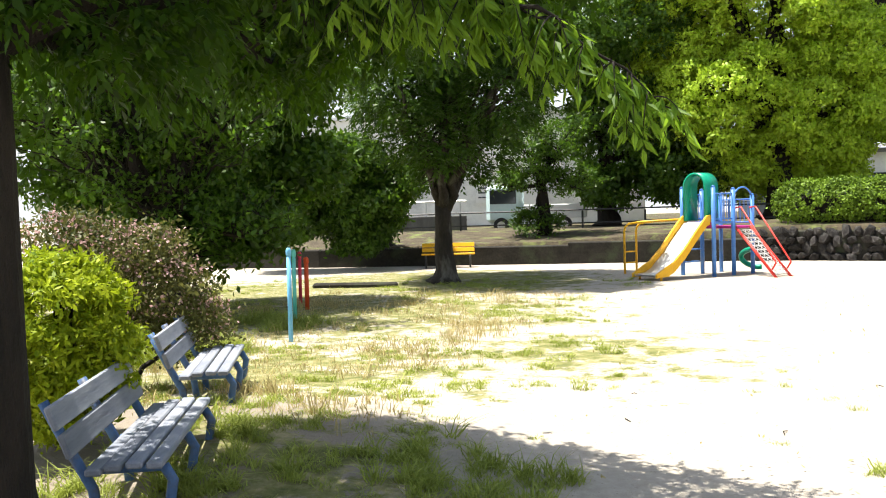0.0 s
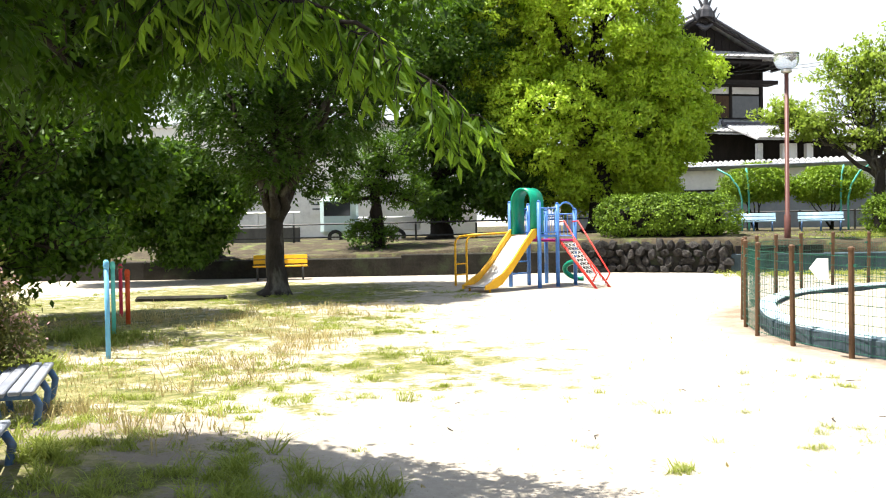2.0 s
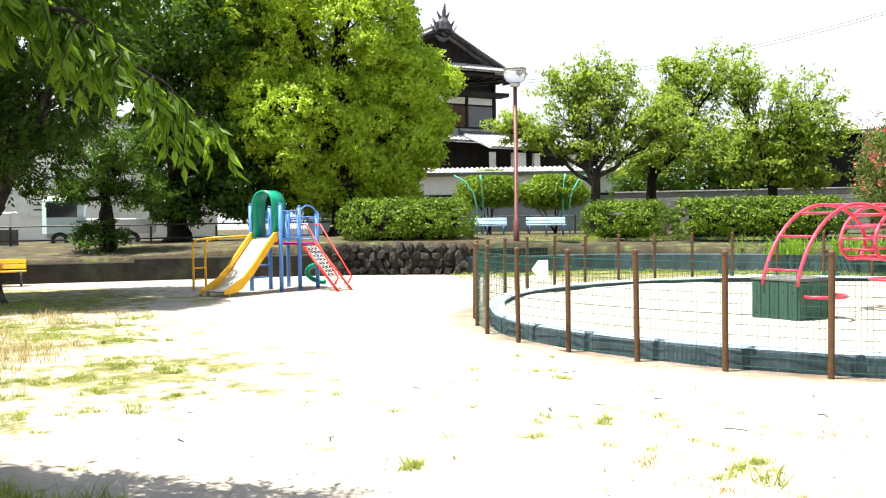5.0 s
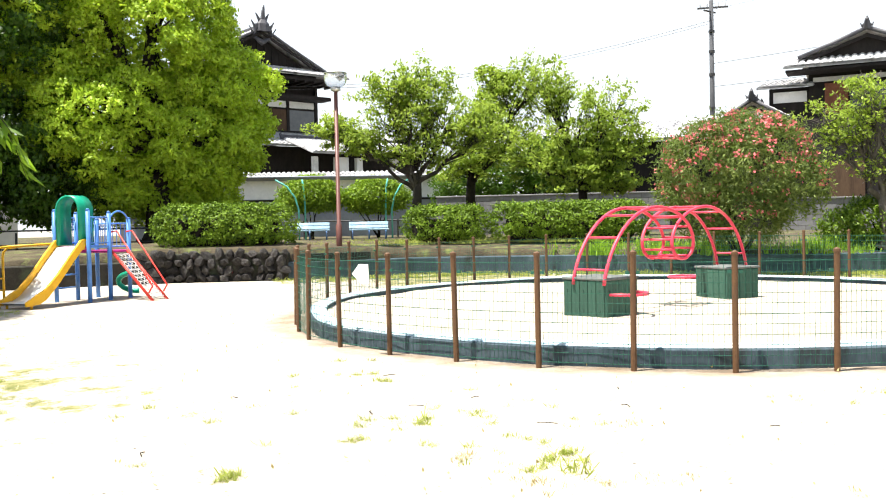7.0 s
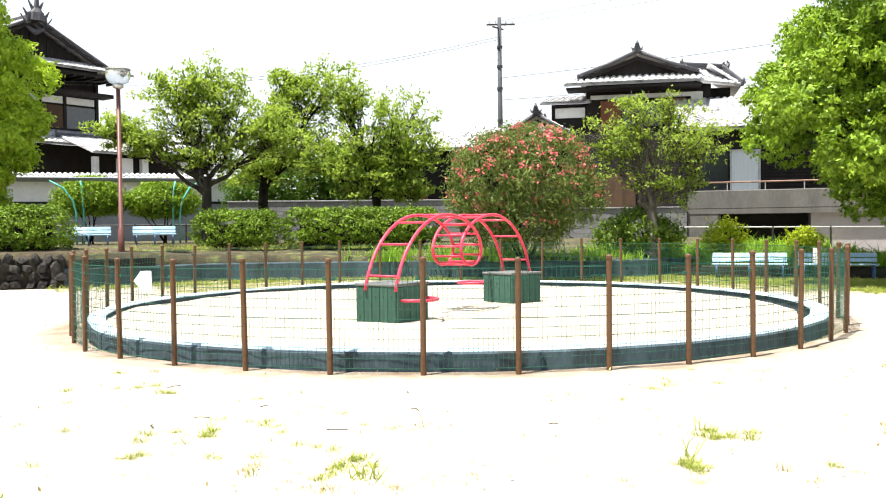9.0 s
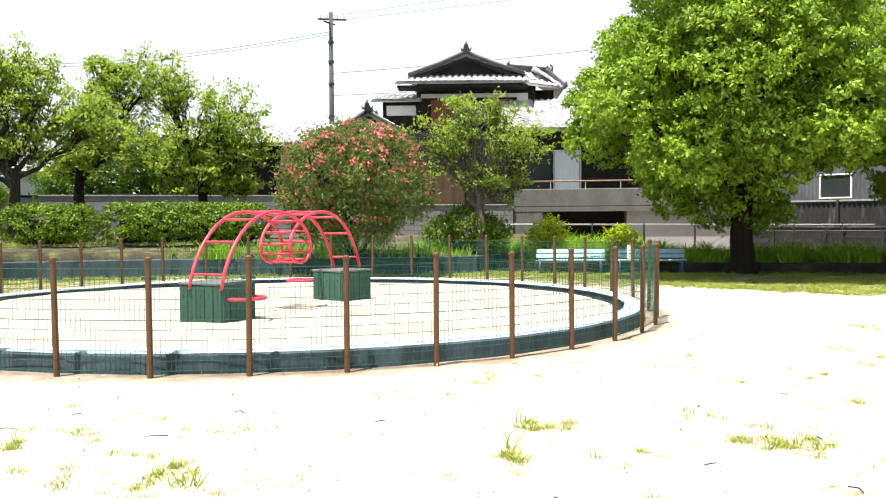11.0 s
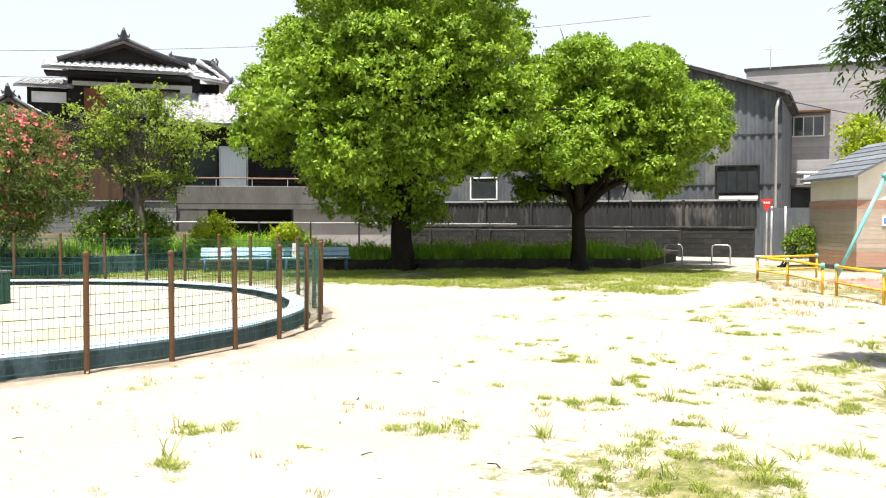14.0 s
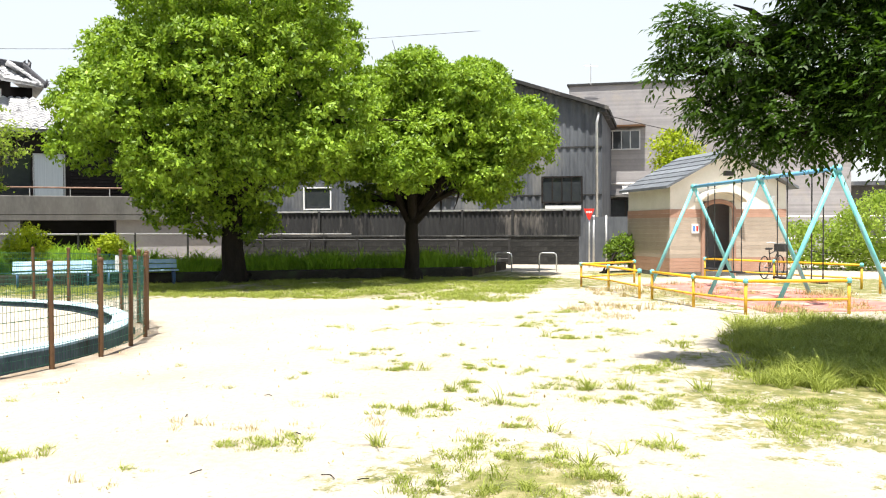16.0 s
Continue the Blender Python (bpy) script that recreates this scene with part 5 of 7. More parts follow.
part("crossarm", boxed(-0.9, 0.5, -0.05, 0.05, 16.7, 16.8, m=Matrix.Rotation(0.3, 4, "Z")), M_DARK_STEEL, pole)
for k, x in enumerate((-0.8, -0.3, 0.5, 1.0)):
    part("insulator", tubed([(x * 0.83, -x * 0.56, 17.1), (x * 0.83, -x * 0.56, 17.35)], 0.06, 8), M_ALU, pole)
for z in (9.5, 12, 13.7, 15.2):
    part("band", tubed([(0, 0, z), (0, 0, z + 0.2)], 0.225, 12), M_DARK_STEEL, pole)


def wire(a, b, sag, r, label):
    root = thing("overhead_wire", Matrix(), label, "wire")
    part("cable", tubed(curve_pts(a, b, -sag, 16), r, 4), M_DARK_STEEL, root)


wire((43, 55.4, 15.9), (5.0, 62.0, 10.6), 1.6, 0.016, "thin overhead power wire")
wire((43, 55.4, 16.1), (5.0, 62.0, 10.8), 1.6, 0.016, "thin overhead power wire")
wire((43, 55.4, 11.2), (70, 15, 14.0), 0.8, 0.017, "thin overhead telephone wire")
wire((43, 55.4, 12.9), (70, 14, 17.0), 0.8, 0.017, "thin overhead telephone wire")
wire((43, 55.4, 17.3), (72, -20, 22.5), 1.2, 0.009, "high overhead power line")
wire((43, 55.4, 16.9), (72, -20, 20.8), 1.2, 0.009, "high overhead power line")
wire((37.8, 2.3, 6.1), (60, -6, 7.0), 0.3, 0.02, "service wire from the shed")

# ---- swings and their guard rails ----
swing = thing("swing_set", pose(20.4, -2.04, 0, 0, 0, math.degrees(math.atan2(0.31, 0.95))), "aqua painted steel swing frame with four seats", "swing")
TOP = 2.52
for x in (-3.1, 0.1, 4.1):
    for s in (-1, 1):
        part("leg", tubed([(x, 0, TOP), (x, s * 1.15, -0.05)], 0.045, 10), M_SWING, swing, smooth=True)
    part("joint", tubed([(x - 0.07, 0, TOP), (x + 0.07, 0, TOP)], 0.075, 10), M_SWING, swing, smooth=True)
part("beam", tubed([(-3.2, 0, TOP), (4.2, 0, TOP)], 0.042, 10), M_SKYBLUE, swing, smooth=True)
for x in (-2.4, -0.95, 1.3, 2.9):
    for s in (-0.22, 0.22):
        bm = bmesh.new()
        z = TOP - 0.05
        while z > 0.5:
            box(bm, x + s - 0.012, x + s + 0.012, -0.006, 0.006, z - 0.09, z) if int(z * 20) % 2 else box(bm, x + s - 0.006, x + s + 0.006, -0.012, 0.012, z - 0.09, z)
            z -= 0.085
        part("chain", bm, M_DARK_STEEL, swing)
        part("hanger", tubed([(x + s, 0, TOP + 0.05), (x + s, 0, TOP - 0.08)], 0.02, 6), M_DARK_STEEL, swing)
    part("swing_seat", boxed(x - 0.25, x + 0.25, -0.09, 0.09, 0.42, 0.46, bevel=0.012), M_RUBBER, swing, "black rubber seat")
bm = boxed(-3.6, 4.0, -1.5, 1.5, -0.05, 0.02, bevel=0.01)
tagged(part("rubber_mat", bm, M_MAT_RED), "faded red rubber matting under the swings", "mat").matrix_basis = pose(20.4, -2.04, 0, 0, 0, math.degrees(math.atan2(0.31, 0.95)))


def guard(line, label):
    root = thing("guard_rail", Matrix(), label, "railing", "swing guard rails")
    for x, y in line:
        part("post", tubed([(x, y, -0.05), (x, y, 0.55)], 0.028, 8), M_RUST_YELLOW, root, smooth=True)
        part("post_cap", tubed([(x, y, 0.53), (x, y, 0.6), (x, y, 0.62)], [0.045, 0.045, 0.02], 8), M_SWING, root, "aqua post cap", True)
    for (x0, y0), (x1, y1) in zip(line, line[1:]):
        part("top_rail", tubed([(x0, y0, 0.565), (x1, y1, 0.565)], 0.027, 8), M_YELLOW, root, smooth=True)
        part("lower_rail", tubed([(x0, y0, 0.25), (x1, y1, 0.25)], 0.022, 8), M_RUST_YELLOW, root, smooth=True)


guard([(24.4, 0.75), (22.58, 1.99), (21.3, 1.25), (19.26, 0.5)], "rusty yellow pipe guard rail in front of the swings")
guard([(19.01, 0.24), (17.31, -0.52), (16.05, -1.33), (16.47, -3.03)], "rusty yellow pipe guard rail in front of the swings")
guard([(26.6, -1.15), (24.8, -2.8), (22.85, -4.51)], "rusty yellow pipe guard rail behind the swings")
guard([(21.43, -4.6), (19.8, -5.6)], "rusty yellow pipe guard rail behind the swings")

for y0, y1 in ((5.5, 4.93), (4.0, 3.43)):
    root = thing("hoop_barrier", Matrix.Translation((29.85, (y0 + y1) / 2, 0)), "steel hoop barrier at the park entrance", "barrier", "entrance hoops")
    w = (y0 - y1) / 2
    part("hoop", tubed([(0, -w, -0.05), (0, -w, 0.52), (0, -w + 0.03, 0.6), (0, -w + 0.1, 0.63), (0, w - 0.1, 0.63), (0, w - 0.03, 0.6), (0, w, 0.52), (0, w, -0.05)], 0.025, 8), M_ALU, root, smooth=True)

sign = thing("stop_sign", pose(33.0, 2.6, 0, 0, 0, -90), "red triangular traffic sign on a white post", "sign")
part("post", tubed([(0, 0.05, -0.1), (0, 0.05, 2.15)], 0.03, 8), M_ALU, sign, smooth=True)
bm = bmesh.new()
tri = [(-0.2, 2.15), (0.2, 2.15), (0.03, 1.74), (-0.03, 1.74)]
f, g = [bm.verts.new((a, 0, b)) for a, b in tri], [bm.verts.new((a, 0.02, b)) for a, b in tri]
bm.faces.new(f), bm.faces.new(g[::-1])
for i in range(4):
    bm.faces.new((f[i], f[(i + 1) % 4], g[(i + 1) % 4], g[i]))
part("plate", bm, M_RED, sign)
for k in range(3):
    part("mark", boxed(-0.1 + 0.075 * k, -0.05 + 0.075 * k, -0.006, 0, 1.99, 2.06), M_WHITE, sign)


# ---- buildings ----
def tile_slope(parent, o, u, v, pitch=0.3, material=None, name="roof_slope"):
    """A tiled roof plane: o is one eave corner, u runs along the eave, v up the slope. Rolls and stepped courses are real."""
    o, u, v = Vector(o), Vector(u), Vector(v)
    n = u.cross(v).normalized()
    if n.z < 0:
        n = -n
    nu, nv = max(4, int(u.length / pitch)) * 4, max(2, int(v.length / 0.34))
    verts, faces = [], []
    for j in range(nv):
        for e in (0, 1):
            t = (j + e) / nv
            for i in range(nu + 1):
                roll = (0.0, 0.065, 0.09, 0.065)[i % 4]
                verts.append(o + u * (i / nu) + v * t + n * (roll + 0.035 * (1 - e)))
    for r in range(2 * nv - 1):
        for i in range(nu):
            a = r * (nu + 1) + i
            faces.append((a, a + 1, a + nu + 2, a + nu + 1))
    k = len(verts)
    verts += [o - n * 0.05, o + u - n * 0.05, o + u + v - n * 0.05, o + v - n * 0.05]
    faces.append((k + 3, k + 2, k + 1, k))
    last = (2 * nv - 1) * (nu + 1)
    for i in range(nu):
        faces.append((i + 1, i, k, k + 1) if i == 0 else (i + 1, i, k + 1))
    faces.append((last, 0, k, k + 3))
    faces.append((nu, last + nu, k + 2, k + 1))
    return sheet_mesh(name, verts, faces, material or M_ROOF, parent)


def ridge(parent, pts, r=0.16, ends=True):
    """A ridge of stacked tile courses under a round cap, with an upswept ornament at each end."""
    bm = tubed([Vector(p) + Vector((0, 0, r * 0.5)) for p in pts], r * 0.55, 8)
    a, b = Vector(pts[0]), Vector(pts[-1])
    run = (b - a).normalized()
    side = run.cross(Vector((0, 0, 1))).normalized()
    up = side.cross(run)
    for k, wide in ((0, 0.75), (1, 0.62)):
        lo = up * (-r + k * r * 0.75)
        hi = lo + up * r * 0.6
        vs = [bm.verts.new(e + o + side * w) for e in (a, b) for o, w in ((lo, -r * wide), (lo, r * wide), (hi, r * wide), (hi, -r * wide))]
        for q in ((0, 1, 2, 3), (7, 6, 5, 4), (0, 4, 5, 1), (1, 5, 6, 2), (2, 6, 7, 3), (3, 7, 4, 0)):
            bm.faces.new([vs[i] for i in q])
    for p, w in ((a, -run), (b, run)) if ends else ():
        tube(bm, [p - up * r, p + w * r * 0.4, p + w * r * 1.2 + up * r * 1.3, p + w * r * 0.6 + up * r * 2.2], [r * 1.1, r * 1.0, r * 0.55, r * 0.15], 6)
        for s in (-1, 1):
            tube(bm, [p + side * s * r * 0.4, p + side * s * r * 1.4 - up * r * 0.3, p + side * s * r * 1.7 + up * r * 0.5], [r * 0.5, r * 0.4, r * 0.1], 5)
    part("ridge", bm, M_ROOF_EDGE, parent, "dark ridge tiles with ornamental end")


def wall_box(parent, x0, x1, y0, y1, z0, z1, m, name="wall"):
    return part(name, boxed(x0, x1, y0, y1, z0, z1), m, parent)


def window(parent, x0, x1, z0, z1, y, panes=2, frame_m=None, glass_m=None, depth=0.08):
    """A framed window on a wall that faces -y."""
    fm = frame_m or M_ALU
    bm = bmesh.new()
    t = 0.06
    for a, b, c, d in ((x0, x1, z0 - t, z0), (x0, x1, z1, z1 + t), (x0 - t, x0, z0 - t, z1 + t), (x1, x1 + t, z0 - t, z1 + t)):
        box(bm, a, b, y - depth, y, c, d)
    w = part("window", bm, fm, parent)
    for k in range(panes):
        a, b = x0 + (x1 - x0) * k / panes, x0 + (x1 - x0) * (k + 1) / panes
        part("pane", boxed(a + 0.02, b - 0.02, y - depth * 0.5, y - depth * 0.2, z0, z1), glass_m or M_GLASS, w)
        if k:
            part("mullion", boxed(a - 0.025, a + 0.025, y - depth, y - 0.01, z0, z1), fm, w)
    return w


def gable_roof(parent, x0, x1, y0, y1, zr, ze, over=0.5, tip=None):
    """Two tiled slopes with the ridge along y."""
    c = (x0 + x1) / 2
    L = y1 - y0 + 2 * over
    tile_slope(parent, (x0, y0 - over, ze), (0, L, 0), (c - x0, 0, zr - ze))
    tile_slope(parent, (x1, y0 - over, ze), (0, L, 0), (c - x1, 0, zr - ze))
    ridge(parent, [(c, y0 - over - 0.05, zr + 0.15), (c, y1 + over, zr + 0.15)])
    for x in (x0, x1):
        part("verge", tubed([(c, y0 - over, zr + 0.02), (c + (x - c) * 0.5, y0 - over, (zr + ze) / 2 - 0.02), (x, y0 - over, ze + 0.02)], 0.09, 6), M_ROOF_EDGE, parent, smooth=True)
        part("bargeboard", tubed([(c, y0 - over + 0.1, zr - 0.3), (x, y0 - over + 0.1, ze - 0.25)], 0.1, 4), M_TIMBER, parent)


house = thing("temple_house", pose(10.45, 61.5, 0.25, 0, 0, 20) @ Matrix.Diagonal((1.14, 1, 1, 1)), "tall old timber house with grey tiled hip-gable roof", "house")
wall_box(house, -4.4, 4.3, 0.4, 10, 7.4, 12.3, M_TIMBER)
bm = bmesh.new()
a = [bm.verts.new((x, 0.1, z)) for x, z in ((-3.7, 12.0), (3.7, 12.0), (0, 14.3))]
b = [bm.verts.new((x, 0.5, z)) for x, z in ((-3.7, 12.0), (3.7, 12.0), (0, 14.3))]
bm.faces.new(a), bm.faces.new(b[::-1])
for i in range(3):
    bm.faces.new((a[i], a[(i + 1) % 3], b[(i + 1) % 3], b[i]))
gab = part("gable_wall", bm, M_TIMBER, house)
for k in range(11):
    x = -2.5 + 0.5 * k
    part("board", boxed(x - 0.03, x + 0.03, 0.02, 0.1, 12.0, 14.2 - abs(x) * 0.62 - 0.1), M_TIMBER, gab)
gable_roof(house, -5.3, 5.3, 0, 9, 14.55, 11.55, 0.7)
bm = tubed([(0, -0.7, 14.3), (0, -0.72, 14.8), (0, -0.75, 15.1)], [0.5, 0.42, 0.2], 8)
for x0, x1, z in ((0, 0.12, 16.1), (0, -0.45, 15.5), (0, 0.42, 15.55), (-0.3, -0.75, 15.0), (0.3, 0.75, 15.0), (-0.4, -0.9, 14.6), (0.4, 0.9, 14.6)):
    tube(bm, [(x0, -0.72, 14.7), (x0 * 0.6 + x1 * 0.4, -0.74, z - 0.5), (x1, -0.74, z)], [0.18, 0.12, 0.03], 6)
part("finial", bm, M_ROOF_EDGE, house, "ornamental ridge-end tile")
part("gegyo", tubed([(-0.5, -0.62, 13.9), (0, -0.62, 13.6), (0.5, -0.62, 13.9)], [0.1, 0.22, 0.1], 6), M_ROOF_EDGE, house, "dark carved gable pendant", True)
tile_slope(house, (-5.4, -1.9, 11.5), (10.8, 0, 0), (0, 2.1, 0.75))
wall_box(house, -5.0, 5.0, -1.7, 0.4, 11.15, 11.35, M_TIMBER, "eave_boards")
for k in range(16):
    part("rafter", boxed(-4.9 + 0.65 * k, -4.78 + 0.65 * k, -1.75, 0.4, 11.0, 11.15), M_TIMBER, house)
wall_box(house, -4.6, 4.6, -0.9, 0.35, 10.0, 10.25, M_TIMBER, "beam")
for x0, x1, m in ((-3.2, -1.3, M_BOARDING), (-1.2, 0.5, M_BOARDING), (0.7, 2.0, M_BOARDING), (2.2, 4.0, M_GLASS)):
    part("shutter", boxed(x0, x1, 0.28, 0.38, 7.9, 9.35), m, house, "wooden shutter" if m is M_BOARDING else "dark window")
    part("plaster_panel", boxed(x0, x1, 0.3, 0.39, 9.5, 9.95), M_PLASTER, house, "white plaster panel")
for x in (-4.2, -1.25, 0.6, 2.1, 4.15):
    part("pillar", boxed(x - 0.09, x + 0.09, 0.22, 0.4, 7.4, 11.2), M_TIMBER, house)
part("balcony_rail", boxed(-4.2, 4.4, -0.4, -0.3, 7.7, 7.8), M_TIMBER, house)
tile_slope(house, (-6.5, -3.2, 6.5), (13.2, 0, 0), (0, 3.6, 1.3))
tile_slope(house, (0.5, -5.6, 5.9), (9.5, 0, 0), (0, 3.6, 1.2))
ridge(house, [(0.5, -2.0, 7.2), (10, -2.0, 7.2)], 0.14)
wall_box(house, -6, 9.5, -1.6, 6, -0.5, 6.6, M_TIMBER)
for x0, x1 in ((0.9, 1.2), (2.4, 3.3), (3.9, 4.3), (6.5, 7.0)):
    part("white_post", boxed(x0, x1, -5.0, -4.7, -0.5, 5.7), M_PLASTER, house, "white plastered post")
wall_box(house, 5.2, 9.3, -4.6, -1.6, -0.5, 3.4, M_PLASTER)
tile_slope(house, (7, 1.5, 7.6), (7, 0, 0), (0, 3.5, 1.0))
wall_box(house, 7.4, 13.6, 2.2, 6, -0.5, 7.6, M_TIMBER)

garden = tagged(new("wall_garden"), "white and grey garden wall with tiled coping", "wall", kind="structure")
garden.matrix_basis = pose(1.0, 46.0, 0.7, 0, 0, -14.2)
part("wall_section", boxed(0, 16.2, 0, 0.3, 0, 2.1), M_GREYWALL, garden)
part("wall_section", boxed(0, 16.2, 0.04, 0.26, 2.1, 3.1), M_PLASTER, garden)
part("copper_band", boxed(0, 16.2, -0.02, 0.0, 1.98, 2.08), M_TIMBER, garden)
tile_slope(garden, (0, -0.35, 3.1), (16.2, 0, 0), (0, 0.5, 0.28), 0.24)
tile_slope(garden, (0, 0.65, 3.1), (16.2, 0, 0), (0, -0.5, 0.28), 0.24)
for k in range(8):
    part("fence_post", tubed([(1.0 + 2.0 * k, -6, -0.2), (1.0 + 2.0 * k, -6, 1.0)], 0.04, 6), M_DARK_STEEL, garden)
part("fence_rail", tubed([(0, -6, 0.95), (16, -6, 0.95)], 0.03, 6), M_DARK_STEEL, garden)


def block_wall(name, x0, y0, x1, y1, z0, courses, ch, bl, m, label, thick=0.16, cap=True):
    """A wall of laid blocks with sunk joints."""
    n = math.hypot(x1 - x0, y1 - y0)
    root = tagged(new(name), label, "wall", kind="structure")
    root.matrix_basis = pose(x0, y0, z0, 0, 0, math.degrees(math.atan2(y1 - y0, x1 - x0)))
    part("joint_bed", boxed(0.01, n - 0.01, 0.015, thick - 0.015, 0, courses * ch - 0.01), M_CONCRETE if m is not M_BLOCK_DARK else M_BLOCK_DARK, root)
    first = None
    for c in range(courses):
        x = -bl / 2 if c % 2 else 0.0
        while x < n - 0.05:
            a, b = max(0, x), min(n, x + bl)
            if b - a > 0.06:
                mm = Matrix.Translation((a, 0, c * ch)) @ Matrix.Diagonal(((b - a) / bl, 1, 1, 1))
                if first is None:
                    first = part("block", boxed(0.006, bl - 0.006, 0, thick, 0.006, ch - 0.006, bevel=0.006), m, root)
                    first.matrix_basis = mm
                else:
                    share("block", first, mm, root)
            x += bl
    if cap:
        part("coping", boxed(-0.03, n + 0.03, -0.04, thick + 0.04, courses * ch, courses * ch + 0.07, bevel=0.015), m, root)
    return root


block_wall("wall_block", 14.2, 37.7, 23.2, 32.9, 0.8, 9, 0.2, 0.6, M_BLOCK_GREY, "long grey concrete-block wall")
block_wall("wall_block", 24.6, 27.6, 28.9, 24.9, 0.7, 7, 0.2, 0.55, M_BLOCK_GREY, "weathered grey block wall of the house garden")
block_wall("wall_sooty", 35.5, 19.0, 35.5, 3.2, -0.1, 6, 0.2, 0.62, M_BLOCK_DARK, "sooty dark block wall along the lane")

# second house with balcony over the garage
h2 = thing("tiled_house", pose(32.8, 31.17, 0.6, 0, 0, -46.6), "two-storey house with tiled gable roofs and brown walls", "house")
Z = -0.6
wall_box(h2, -2.6, 3.4, 0.5, 7, 4.5 + Z, 8.6 + Z, M_TIMBER)
for x0, x1 in ((-1.9, -0.9), (1.2, 2.2)):
    part("brick_panel", boxed(x0, x1, 0.4, 0.52, 6.2 + Z, 7.6 + Z), M_BRICKRED, h2, "terracotta wall panel")
window(h2, -0.8, 1.1, 6.3 + Z, 7.5 + Z, 0.48, 2, M_TIMBER)
part("plaster_panel", boxed(-2.4, 2.9, 0.38, 0.5, 7.7 + Z, 7.9 + Z), M_PLASTER, h2)
part("plaster_panel", boxed(2.45, 3.0, 0.36, 0.5, 6.9 + Z, 7.9 + Z), M_PLASTER, h2)
bm = bmesh.new()
f = [bm.verts.new(p) for p in ((-2.4, 0.1, 8.75 + Z), (2.2, 0.1, 8.75 + Z), (-0.1, 0.1, 9.7 + Z), (-2.4, 0.5, 8.75 + Z), (2.2, 0.5, 8.75 + Z), (-0.1, 0.5, 9.7 + Z))]
for q in ((0, 1, 2), (5, 4, 3), (0, 3, 4, 1), (1, 4, 5, 2), (2, 5, 3, 0)):
    bm.faces.new([f[i] for i in q])
part("gable_wall", bm, M_TIMBER, h2)
gable_roof(h2, -3.0, 2.8, 0.3, 6, 9.85 + Z, 8.75 + Z, 0.6)
tile_slope(h2, (-3.6, -1.0, 8.25 + Z), (6.6, 0, 0), (0, 1.5, 0.6))
part("eave_fascia", boxed(-3.5, 2.9, -0.95, 0.4, 8.05 + Z, 8.15 + Z), M_TIMBER, h2)
tile_slope(h2, (2.8, -0.6, 8.2 + Z), (2.1, 1.6, 0), (-0.6, 2.4, 1.1))
tile_slope(h2, (4.9, 1.0, 8.2 + Z), (0, 4, 0), (-1.6, 0, 1.1))
ridge(h2, [(2.2, 1.6, 9.4 + Z), (4.3, 3.0, 9.45 + Z)], 0.15)
ridge(h2, [(4.2, 2.8, 9.4 + Z), (4.9, 1.0, 8.35 + Z)], 0.12)
wall_box(h2, 3.4, 4.4, 1.6, 6, 4.5 + Z, 8.2 + Z, M_TIMBER)
tile_slope(h2, (-4.9, 0.2, 7.55 + Z), (2.5, 0, 0), (0.3, 1.6, 0.5))
wall_box(h2, -4.4, -2.6, 1.0, 5, 4.5 + Z, 7.6 + Z, M_TIMBER)
part("plaster_panel", boxed(-4.2, -2.7, 0.9, 1.0, 6.9 + Z, 7.4 + Z), M_PLASTER, h2)
gable_roof(h2, -6.6, -3.0, -2.0, 1.0, 6.75 + Z, 5.7 + Z, 0.4)
wall_box(h2, -6.0, -3.5, -1.7, 1.0, 0, 5.8 + Z, M_TIMBER)
tile_slope(h2, (1.4, -3.6, 5.65 + Z), (6.5, 0, 0), (0.3, 4.2, 1.9))
wall_box(h2, -3.4, 9.5, -2.8, 1.0, 0, 5.7 + Z, M_TIMBER)
window(h2, 2.6, 3.9, 2.8 + Z, 4.7 + Z, -2.82, 1, M_TIMBER, M_GLASS, 0.12)
window(h2, 4.0, 5.2, 2.8 + Z, 4.7 + Z, -2.82, 1, M_ALU, M_CURTAIN, 0.12)
for k in range(12):
    part("louvre", boxed(5.5, 7.6, -2.9, -2.8, 2.8 + 0.15 * k + Z, 2.9 + 0.15 * k + Z), M_TIMBER, h2)
door = part("door", boxed(-1.6, -0.2, -2.9, -2.8, 0.4, 3.8 + Z), M_BOARDING, h2, "brown wooden door")
# air-conditioner on its bracket
part("outdoor_unit", boxed(3.3, 4.0, -0.3, 0.2, 6.7 + Z, 7.4 + Z, bevel=0.02), M_WHITE, h2, "white air-conditioner unit on a bracket")
part("unit_bracket", boxed(3.2, 4.1, -0.35, 0.3, 6.55 + Z, 6.62 + Z), M_ALU, h2)
# long low wing
tile_slope(h2, (-17, -1.2, 5.3 + Z), (11.5, 0, 0), (0, 2.6, 1.2))
wall_box(h2, -16.5, -6.2, -0.5, 4, 0, 5.3 + Z, M_TIMBER)
for x in (-15.5, -12.2, -9.0):
    part("brick_panel", boxed(x, x + 1.6, -0.6, -0.5, 1.2, 3.6 + Z), M_BRICKRED, h2, "orange-brown wall panel")

garage = thing("garage_terrace", pose(29.0, 24.95, 0.5, 0, 0, math.degrees(math.atan2(-4.82, 3.52))), "concrete garage under a balcony terrace", "garage")
GL = 9.0
part("parapet", boxed(0, GL, 0, 0.2, 1.55, 2.3, bevel=0.03), M_CONCRETE, garage)
part("floor_slab", boxed(0, GL, 0, 4, 1.35, 1.55), M_CONCRETE, garage)
part("pillar", boxed(0, 1.2, 0.02, 4, -0.6, 1.35), M_CONCRETE, garage)
